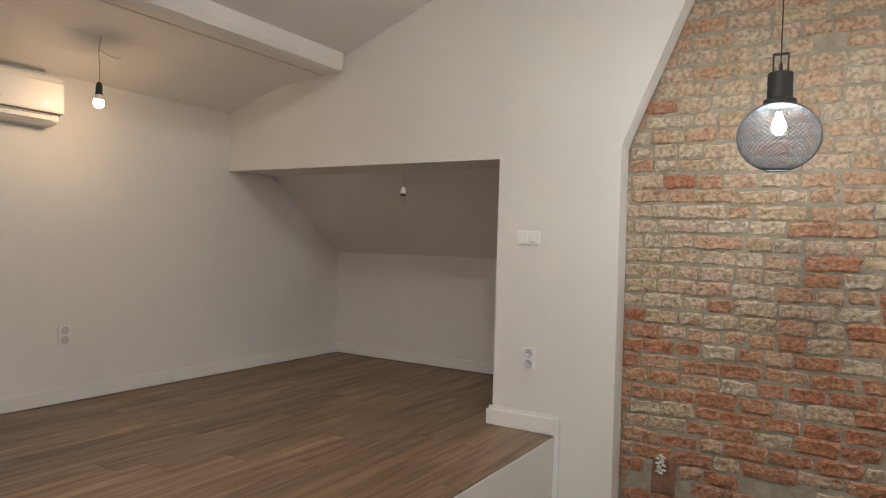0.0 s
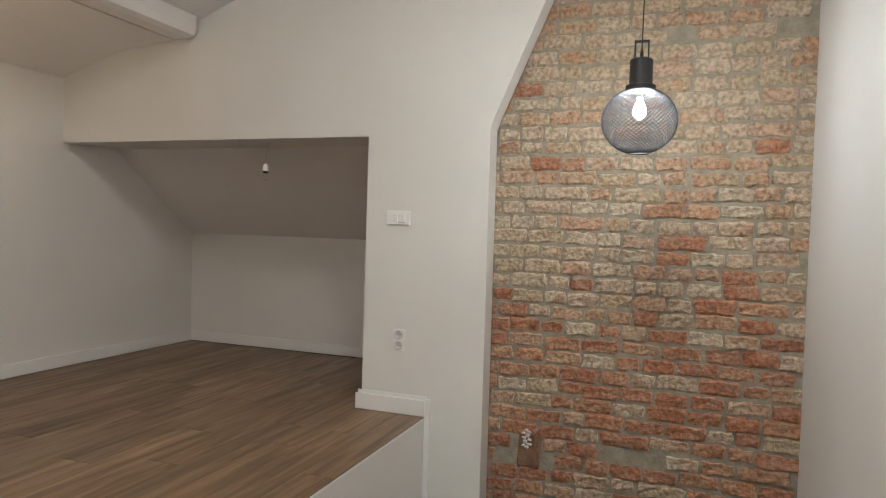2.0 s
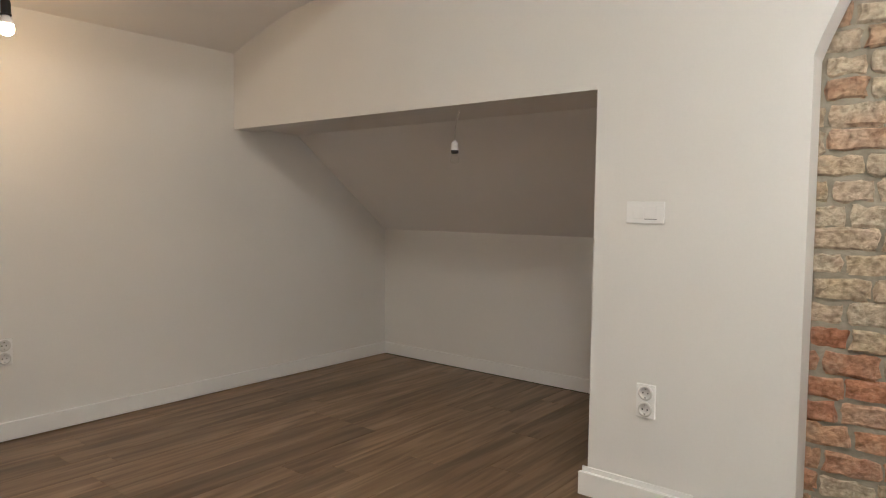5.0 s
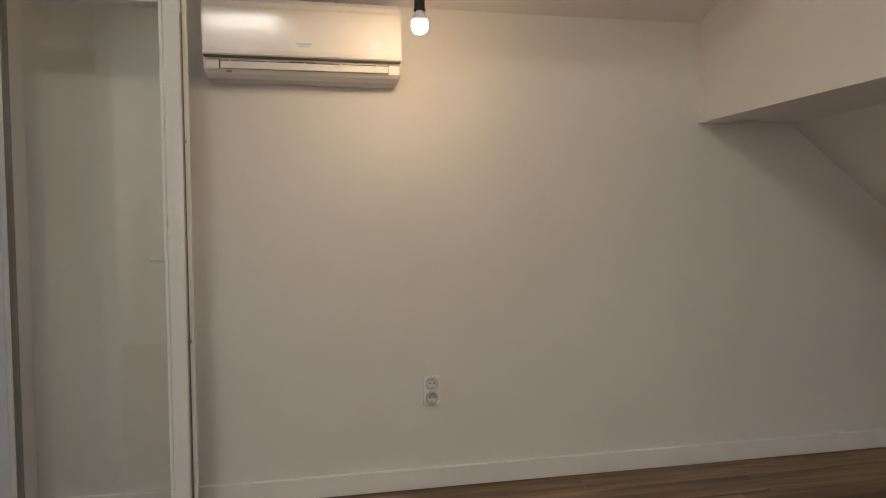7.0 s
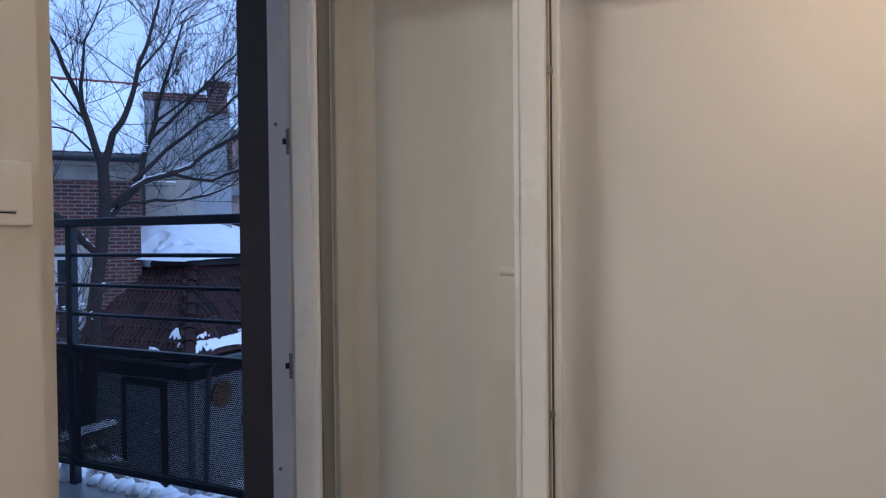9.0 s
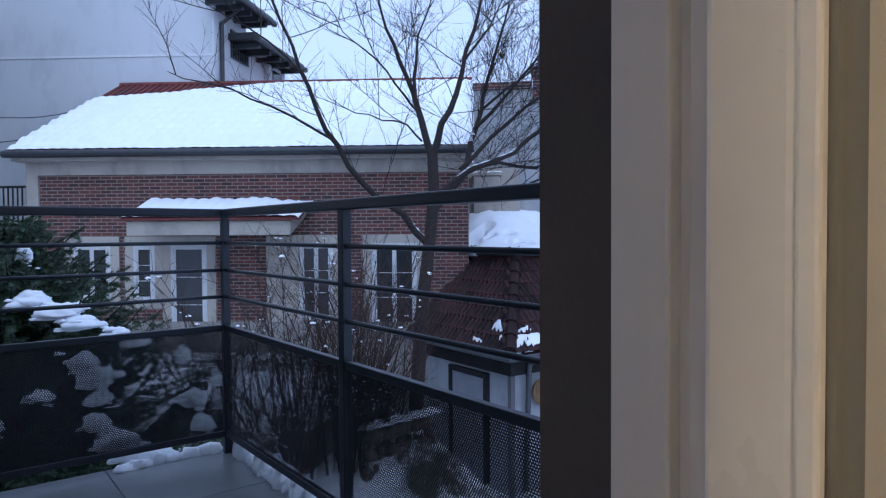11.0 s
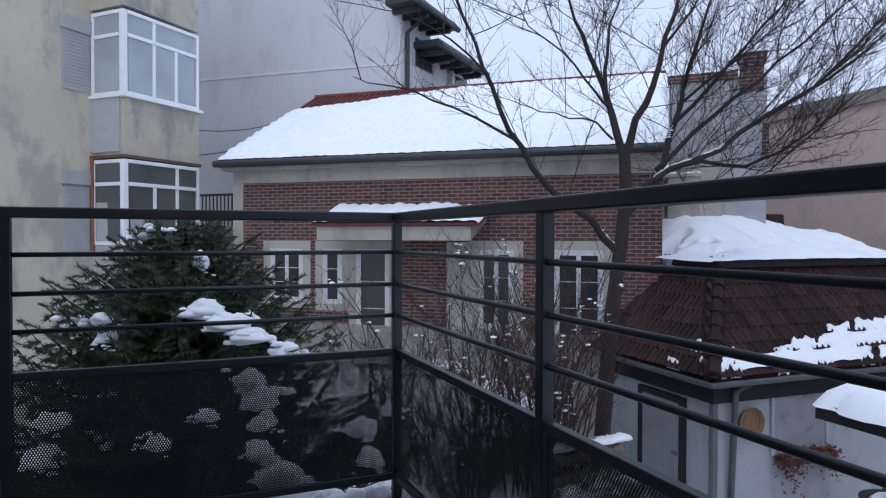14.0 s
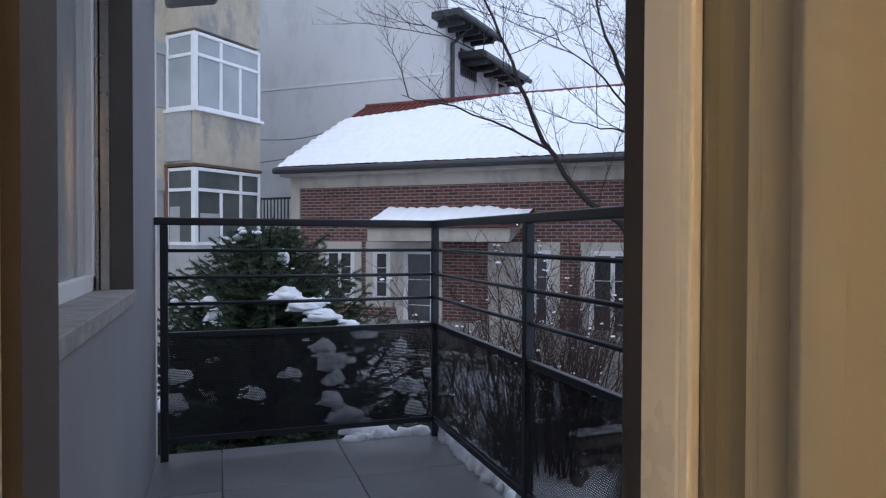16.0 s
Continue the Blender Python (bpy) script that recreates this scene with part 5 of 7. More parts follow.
def spruce(x, y, top, seed):
    """A spruce: whorls of drooping boughs, side twigs set with needles."""
    r = random.Random(seed)
    gz = -3.26
    t = thing("spruce_tree", "dark green spruce with clumps of snow on its boughs", "tree", pose(x, y, gz))
    part("trunk", tube(bmesh.new(), [(x, y, gz - 0.05), (x + 0.02, y, gz + 1.8), (x, y, top)], 0.08, 8, [0.11, 0.075, 0.006]), BARK, t)
    bv, bf, nv, nf, sv, sf = [], [], [], [], [], []

    def needles(a, b, size, dens):
        d = b - a
        ln = d.length
        if ln < 1e-4:
            return
        d.normalize()
        s = d.cross(Vector((0, 0, 1)))
        s = s.normalized() if s.length > 0.05 else Vector((1, 0, 0))
        u = s.cross(d)
        n = max(2, int(ln / dens))
        for i in range(n + 1):
            p = a + d * (ln * i / n)
            for k in range(4):
                ang = r.uniform(0, math.tau)
                out = (s * math.cos(ang) + u * math.sin(ang)) * 0.8 + d * r.uniform(0.5, 0.9)
                side = d.cross(out).normalized() * 0.0048
                tip = p + out * size * r.uniform(0.7, 1.15)
                i0 = len(nv)
                nv.extend((p - side, p + side, tip))
                nf.append((i0, i0 + 1, i0 + 2))

    z, whorl = top - 0.10, 0
    while z > gz + 0.5:
        below = top - z
        rad = 0.12 + 0.86 * min(below, 0.9) ** 0.85 + 0.22 * max(0, below - 0.9)
        rad = min(rad, 1.25) if below < 1.1 else min(1.25 + 0.15 * (below - 1.1), 1.34)
        count = 8 if below < 0.4 else 14
        for k in range(count):
            ang = k * math.tau / count + whorl * 1.9 + r.uniform(-0.22, 0.22)
            ln = rad * r.uniform(0.8, 1.08)
            out = Vector((math.cos(ang), math.sin(ang), 0))
            lift = 0.55 - 0.62 * min(1, below / 1.2)
            pts = []
            for i in range(7):
                f = i / 6
                pts.append(Vector((x, y, z)) + out * ln * f + Vector((0, 0, ln * (lift * f - 0.30 * math.sin(f * math.pi) * min(1, below) + 0.16 * f * f))) + Vector((r.uniform(-1, 1), r.uniform(-1, 1), 0)) * 0.012)
            add_tube(bv, bf, pts, 0.010 + 0.008 * min(1, below), 0.0025)
            perp = out.cross(Vector((0, 0, 1)))
            needles(pts[1], pts[6], 0.036, 0.010)
            m = max(4, int(ln / 0.055))
            for q in range(m):
                f = 0.20 + 0.78 * q / m
                i = min(5, int(f * 6))
                p = pts[i].lerp(pts[i + 1], f * 6 - i)
                for sgn in (-1, 1):
                    tl = (0.05 + 0.30 * (1 - f) * ln) * r.uniform(0.7, 1.25)
                    tl = min(tl, 0.24)
                    dirv = (out * 0.75 + perp * sgn * 0.8 + Vector((0, 0, r.uniform(-0.30, 0.10)))).normalized()
                    e = p + dirv * tl
                    needles(p, e, 0.034, 0.011)
                    if tl > 0.12 and r.random() < 0.8:
                        for g in (0.4, 0.7):
                            pp = p.lerp(e, g)
                            needles(pp, pp + (dirv * 0.6 + perp * sgn * -0.5 + out * 0.5).normalized() * tl * 0.5, 0.026, 0.012)
            facing = out.dot(Vector((-0.25, 0.95, 0)))
            if r.random() < (0.26 if below > 0.25 else 0.5) and facing > -0.4:
                f = r.uniform(0.45, 0.95)
                i = min(5, int(f * 6))
                p = pts[i].lerp(pts[i + 1], f * 6 - i)
                sz = r.uniform(0.025, 0.065)
                for _ in range(6):
                    bs = sz * r.uniform(0.35, 0.8)
                    add_blob(sv, sf, p + out * r.uniform(-1, 1) * sz * 1.3 + perp * r.uniform(-1, 1) * sz * 0.9 + Vector((0, 0, 0.01 + r.uniform(-0.3, 0.3) * sz)), bs, bs, bs * 0.8, r.uniform(0, 90), 8, 5)
        z -= 0.085 + 0.03 * min(1, below)
        whorl += 1
    # larger loads of snow on the west side
    for a, d, zz, sx, sz in ((-1.20, 3.5, 0.75, 0.12, 0.05), (-1.06, 3.4, 0.69, 0.14, 0.05), (-0.93, 3.35, 0.63, 0.12, 0.045), (-0.76, 3.35, 0.57, 0.07, 0.03), (-1.30, 3.7, 1.0, 0.05, 0.06), (-1.78, 3.5, 0.70, 0.07, 0.04), (-1.70, 3.4, 0.6, 0.05, 0.05),
                             (-0.90, 3.2, 0.44, 0.08, 0.06), (-0.85, 3.2, 0.35, 0.08, 0.06), (-0.80, 3.1, 0.26, 0.06, 0.05), (-0.76, 2.95, 0.15, 0.09, 0.05), (-0.66, 2.9, 0.08, 0.12, 0.06), (-0.55, 2.9, 0.02, 0.13, 0.06), (-0.45, 2.9, -0.06, 0.14, 0.06), (-0.33, 2.9, -0.14, 0.10, 0.05),
                             (-0.42, 3.3, 0.42, 0.05, 0.06), (-0.36, 3.2, 0.20, 0.08, 0.05), (-0.28, 3.1, 0.08, 0.06, 0.05), (-0.20, 3.2, 0.30, 0.05, 0.03), (-1.32, 3.1, 0.16, 0.06, 0.05), (-1.80, 3.1, 0.26, 0.08, 0.05), (-1.85, 3.1, 0.08, 0.09, 0.06), (-1.82, 3.0, -0.35, 0.10, 0.06), (-1.05, 3.05, 0.30, 0.06, 0.03)):
        near = 0.93 if zz < 0.5 else 0.95
        for q in range(3):
            p = garden(a + r.uniform(-0.4, 0.4) * sx, d + r.uniform(-0.04, 0.04), zz + r.uniform(-0.4, 0.4) * sz)
            add_blob(sv, sf, SNOW_EYE.lerp(p, near), sx * r.uniform(0.6, 0.85), sx * 0.55, sz * r.uniform(0.8, 1.1), r.uniform(0, 90), 18, 11)
        for q in range(9):
            fa = r.uniform(-1, 1)
            bs = sx * r.uniform(0.12, 0.28)
            p = garden(a + fa * sx * 1.25, d + r.uniform(-0.06, 0.04), zz - fa * sz * 0.6 + r.uniform(-1.0, 0.5) * sz)
            add_blob(sv, sf, SNOW_EYE.lerp(p, near), bs * 1.3, bs, bs * 0.7, r.uniform(0, 90), 9, 6)
    mesh_part("branchwork", bv, bf, BARK, t, kind="stuff")
    mesh_part("crown", nv, nf, NEEDLE, t, "dark green needles", kind="stuff")
    mesh_part("snow", sv, sf, SNOW, t, "clumps of snow", smooth=True, kind="stuff")
    return t


PLAN = enlarged(1.075)
spruce(0.62, -7.42, 1.20, 4)
PLAN = SITE


def twigs_from(r, verts, faces, pts, r0, level, sparse=1.0):
    """Side shoots along a limb, then shoots on those."""
    total = sum((b - a).length for a, b in zip(pts, pts[1:]))
    step = (0.095, 0.10, 0.14)[level]
    s = total * (0.22 if level == 0 else 0.15)
    seg, done = 0, 0.0
    while s < total:
        while seg < len(pts) - 2 and done + (pts[seg + 1] - pts[seg]).length < s:
            done += (pts[seg + 1] - pts[seg]).length
            seg += 1
        a, b = pts[seg], pts[seg + 1]
        p = a.lerp(b, min(1, (s - done) / max(1e-4, (b - a).length)))
        d = (b - a).normalized()
        rnd = Vector((r.uniform(-1, 1), r.uniform(-1, 1), r.uniform(-0.5, 0.8)))
        out = (d * r.uniform(0.45, 0.9) + rnd * 0.9 + Vector((0, 0, 0.15))).normalized()
        ln = (r.uniform(0.6, 1.9), r.uniform(0.25, 0.8), r.uniform(0.10, 0.32))[level] * (1.15 - 0.55 * s / total)
        q, dirv = [p], out.copy()
        n = (6, 4, 3)[level]
        for i in range(n):
            dirv = (dirv + Vector((r.uniform(-1, 1), r.uniform(-1, 1), r.uniform(-0.7, 1.0))) * 0.15).normalized()
            q.append(q[-1] + dirv * ln / n)
        rr = (0.0062, 0.0036, 0.0022)[level] * r.uniform(0.8, 1.2)
        add_tube(verts, faces, q, rr, rr * 0.35, 4 if level == 0 else 3)
        if level < 2:
            twigs_from(r, verts, faces, q, rr, level + 1)
        s += step * r.uniform(0.6, 1.5) * (1.0 if level else 1.1) * sparse


def bare_tree():
    r = random.Random(8)
    D = 7.85
    base = garden(1.93, D, 0)
    gz = ground_z(base.x, base.y)
    t = thing("bare_tree", "leafless dark tree with a dense crown of twigs", "tree", pose(base.x, base.y, gz))
    tr = [Vector((base.x, base.y, gz - 0.1)), garden(2.0, D, -0.47), garden(2.05, D, 0.22), garden(2.16, D, 1.11), garden(2.21, D, 1.66), garden(2.19, D, 2.13)]
    tv, tf = [], []
    add_tube(tv, tf, tr, 0.10, 0.07, 10)
    mesh_part("trunk", tv, tf, BARK, t, smooth=True)
    limbs = [([(2.14, 0, 0.95), (1.78, -0.1, 1.35), (1.40, -0.2, 1.58), (1.06, -0.3, 1.93), (0.78, -0.4, 2.34), (0.58, -0.5, 2.82), (0.40, -0.5, 3.29), (0.16, -0.5, 3.84), (0.0, -0.5, 4.24)], 0.048),
             ([(2.19, 0, 2.05), (2.06, 0.1, 2.62), (1.99, 0.2, 2.96), (1.80, 0.2, 3.37), (1.63, 0.2, 3.77), (1.50, 0.2, 4.3)], 0.052),
             ([(2.20, 0, 2.10), (2.29, -0.1, 2.52), (2.46, -0.2, 2.89), (2.59, -0.2, 3.44), (2.79, -0.2, 4.05), (2.95, 0, 4.6)], 0.052),
             ([(2.20, 0, 1.40), (2.67, 0.2, 1.87), (2.84, 0.4, 2.35), (3.04, 0.5, 2.83), (3.17, 0.6, 3.31), (3.34, 0.6, 3.85), (3.5, 0.6, 4.4)], 0.052),
             ([(2.22, 0, 1.55), (2.67, -0.2, 1.94), (3.15, -0.4, 2.12), (3.56, -0.5, 2.45), (3.94, -0.6, 2.69), (4.45, -0.7, 3.04), (4.99, -0.7, 3.52)], 0.040),
             ([(2.60, 0, 1.88), (3.22, 0.3, 2.08), (3.84, 0.5, 2.03), (4.32, 0.6, 2.23), (4.80, 0.7, 2.53), (5.34, 0.7, 2.97)], 0.030),
             ([(0.85, -0.38, 2.24), (0.41, -0.5, 2.46), (-0.07, -0.7, 2.61), (-0.55, -0.8, 2.75), (-0.9, -0.9, 2.82)], 0.018),
             ([(2.0, 0.15, 2.90), (2.03, 0.2, 3.35), (2.08, 0.3, 3.75), (2.3, 0.3, 4.35)], 0.028),
             ([(2.60, 0.1, 1.95), (3.08, 0.2, 2.42), (3.56, 0.2, 2.83), (4.03, 0.1, 3.24), (4.58, 0, 3.72), (5.0, 0, 4.06)], 0.032),
             ([(2.35, 0, 1.60), (2.75, 0.2, 1.66), (3.15, 0.3, 1.70), (3.70, 0.4, 1.80), (4.11, 0.4, 1.98), (4.59, 0.4, 2.39), (5.0, 0.4, 2.77)], 0.028),
             ([(2.90, 0.4, 2.55), (3.35, 0.3, 3.03), (3.69, 0.2, 3.44), (4.09, 0, 3.92), (4.4, 0, 4.4)], 0.028),
             ([(2.05, 0, 2.30), (1.88, 0.1, 2.52), (1.57, 0.2, 2.58), (1.23, 0.3, 2.68), (0.92, 0.3, 2.85)], 0.016),
             ([(2.04, 0.1, 2.70), (1.85, 0.0, 2.85), (1.57, -0.1, 3.16), (1.29, -0.2, 3.37), (1.02, -0.2, 3.57), (0.81, -0.2, 3.91)], 0.018),
             ([(0.55, -0.5, 2.92), (0.13, -0.6, 3.29), (-0.28, -0.7, 3.49), (-0.82, -0.8, 3.76)], 0.014),
             ([(3.4, -0.45, 2.35), (4.0, -0.8, 2.75), (4.6, -0.9, 3.4), (5.0, -0.9, 4.0)], 0.022),
             ([(3.0, 0.5, 2.8), (3.5, 0.7, 3.2), (4.1, 0.8, 3.65), (4.7, 0.8, 4.2)], 0.022),
             ([(2.55, -0.2, 3.3), (2.95, -0.1, 3.8), (3.3, 0.1, 4.5)], 0.020)]
    wv, wf, sv, sf = [], [], [], []
    for k, (pp, rad) in enumerate(limbs):
        pts = [garden(a, D + dd, z) for a, dd, z in pp]
        fine = []
        for i in range(len(pts) - 1):
            for f in (0, 0.5):
                fine.append(pts[i].lerp(pts[i + 1], f) + Vector((r.uniform(-1, 1), r.uniform(-1, 1), r.uniform(-1, 1))) * (0.03 if f else 0))
        fine.append(pts[-1])
        lv, lf = [], []
        add_tube(lv, lf, fine, rad, rad * 0.22, 7)
        mesh_part("limb", lv, lf, BARK, t, smooth=True)
        twigs_from(r, wv, wf, fine, rad, 0, 3.6 if k in (0, 6, 11, 12, 13) else 1.7 if k in (1, 2, 7) else 1.05)
        if k in (0, 3, 4, 5, 9):
            for i in range(len(fine) - 4):
                for q in range(9):
                    p = fine[i].lerp(fine[i + 1], q / 9)
                    if noise.noise(p * 2.6 + Vector((k, 0, 0))) > (0.0 if k in (4, 9) else 0.22):
                        bs = rad * r.uniform(0.35, 0.6) * (1 - 0.5 * i / len(fine))
                        add_blob(sv, sf, p + Vector((0, 0, rad * 0.85 * (1 - 0.78 * i / len(fine)))), bs * 1.6, bs * 1.6, bs * 0.6, r.uniform(0, 50), 7, 4)
    mesh_part("twig_crown", wv, wf, TWIG, t, "fine bare twigs", kind="stuff")
    mesh_part("snow", sv, sf, SNOW, t, "thin snow on the limbs", smooth=True, kind="stuff")


bare_tree()


def shrub(a, d, height, spread, stems, seed):
    r = random.Random(seed)
    c = garden(a, d, 0)
    gz = ground_z(c.x, c.y)
    t = thing("bare_shrub", "leafless brown shrub with flecks of snow", "shrub", pose(c.x, c.y, gz), group="shrubs by the brick house")
    v, f, sv, sf = [], [], [], []
    for _ in range(stems):
        ang = r.uniform(0, math.tau)
        out = Vector((math.cos(ang), math.sin(ang), 0)) * r.uniform(0.2, 1) * spread
        h = height * r.uniform(0.65, 1.05)
        p0 = Vector((c.x, c.y, gz)) + out * 0.25
        pts = [p0 + out * (0.4 * g + 0.9 * g * g) + Vector((0, 0, h * g)) + Vector((r.uniform(-1, 1), r.uniform(-1, 1), 0)) * 0.07 for g in (0, 0.2, 0.4, 0.6, 0.8, 1.0)]
        add_tube(v, f, pts, 0.012, 0.003, 4)
        twigs_from(r, v, f, pts, 0.01, 1, 1.25)
        if r.random() < 0.32:
            for _ in range(4):
                bs = r.uniform(0.008, 0.026)
                add_blob(sv, sf, pts[r.randint(2, 5)] + Vector((r.uniform(-1, 1), r.uniform(-1, 1), r.uniform(-1, 1))) * 0.06, bs * 1.4, bs, bs * 0.7, r.uniform(0, 50), 7, 4)
    mesh_part("stem_clump", v, f, surf("reddish_twig", (0.050, 0.026, 0.021), (0.030, 0.018, 0.016), 20, 0.9), t, kind="stuff")
    mesh_part("snow", sv, sf, SNOW, t, smooth=True, kind="stuff")


for row in ((-0.25, 6.6, 2.75, 0.9, 15, 1), (0.35, 6.9, 2.75, 1.0, 30, 2), (0.95, 7.0, 2.6, 1.0, 34, 3), (1.35, 7.2, 2.3, 0.8, 24, 4), (-0.75, 7.2, 2.45, 0.8, 9, 5)):
    shrub(*row)

# low stone edge in front of the shed, and a stone post below the tree
def stone_wall():
    r = random.Random(3)
    p0, p1 = garden(1.15, 6.9, 0), garden(2.05, 7.35, 0)
    t = thing("garden_wall", "low rough stone garden wall dusted with snow", "wall", pose(p0.x, p0.y, -2.4))
    mat = surf("brown_rubble", (0.12, 0.09, 0.07), (0.20, 0.16, 0.13), 8, 0.95, 0.8, 40, per_piece=0.3)
    for i in range(9):
        for j in range(7):
            c = p0.lerp(p1, (i + 0.5 * (j % 2)) / 9)
            v, f = [], []
            add_blob(v, f, Vector((c.x, c.y, -2.5 + 0.21 * j)), 0.085, 0.12, 0.115, r.uniform(0, 90), 8, 5)
            for q in v:
                q.z = max(q.z, -2.6)
            mesh_part("stone", v, f, mat, t)
    v, f = [], []
    for i in range(14):
        add_blob(v, f, p0.lerp(p1, i / 13) + Vector((0, 0, -1.10)), 0.11, 0.10, 0.05, r.uniform(0, 90))
    mesh_part("snow", v, f, SNOW, t, smooth=True)


stone_wall()


def lean_to():
    t = thing("lean_to", "small lean-to with a deep load of snow on its roof", "shed", pose(-4.2, -5.6, -2.65))
    x0, x1, y0, y1 = -6.4, -3.25, -6.40, -4.3
    part("roof", boxes((x0, y0, 0.0, x1, y1, 0.06), bevel=0.01), surf("grey_weathered_board", (0.10, 0.09, 0.085), (0.16, 0.145, 0.135), 5, 0.85, 0.4), t)
    part("fascia", boxes((x0, y0 - 0.03, -0.03, x1 + 0.03, y0, 0.07), (x1, y0, -0.03, x1 + 0.03, y1, 0.07)), surf("dark_beam", (0.020, 0.019, 0.022)), t)
    for x, y in ((x1 - 1.6, y0 + 0.5), (x1 - 1.2, y1 - 0.1), (x0 + 0.1, y0 + 0.5)):
        part("post", boxes((x - 0.05, y - 0.05, -2.65, x + 0.05, y + 0.05, 0.0)), surf("dark_beam", (0.020, 0.019, 0.022)), t)
    bm = bmesh.new()
    nx, ny = 44, 34
    vs = []
    for i in range(nx + 1):
        col = []
        for j in range(ny + 1):
            fx, fy = i / nx, j / ny
            px, py = x1 + 0.10 - (x1 - x0 + 0.1) * fx, y0 - 0.10 + (y1 - y0) * fy
            e = min(1, i / 5, j / 5)
            z = 0.05 + (0.19 + 0.10 * noise.noise((px * 1.3, py * 1.3, 5)) + 0.03 * noise.noise((px * 5, py * 5, 5))) * max(0, 1 - (1 - e) ** 2) ** 0.5
            col.append(bm.verts.new((px + (0.11 * noise.noise((py * 2.2, 3, 1)) + 0.05 * noise.noise((py * 8, 3, 1)) - 0.05) * (1 - fx), py + (0.11 * noise.noise((px * 2.2, 2, 7)) + 0.05 * noise.noise((px * 8, 2, 7)) + 0.04) * (1 - fy), z)))
        vs.append(col)
    for i in range(nx):
        for j in range(ny):
            bm.faces.new((vs[i][j], vs[i + 1][j], vs[i + 1][j + 1], vs[i][j + 1]))
    part("snow", bm, SNOW, t, "deep rounded snow", smooth=True)


lean_to()


def basket():
    c = Vector((-6.02, SY - 0.30, -1.20))
    t = thing("wicker_tray", "round woven wicker tray hung on the shed wall", "basket", pose(c.x, c.y, c.z))
    wick = surf("brown_wicker", (0.26, 0.16, 0.08), (0.17, 0.10, 0.05), 40, 0.8, 0.8, 120)
    bm = lathe(bmesh.new(), [(0.002, 0.0), (0.16, 0.005), (0.185, 0.04), (0.2, 0.07), (0.195, 0.075), (0.178, 0.045), (0.155, 0.02), (0.002, 0.016)], c, "y", 28)
    part("dish", bm, wick, t, smooth=True)
    bm = bmesh.new()
    for rr in (0.05, 0.09, 0.13, 0.165, 0.197):
        tube(bm, [(c.x + rr * math.cos(k * math.tau / 28), c.y + (0.022 if rr < 0.15 else 0.05 if rr < 0.18 else 0.075), c.z + rr * math.sin(k * math.tau / 28)) for k in range(29)], 0.006, 5)
    part("weave", bm, wick, t)


basket()


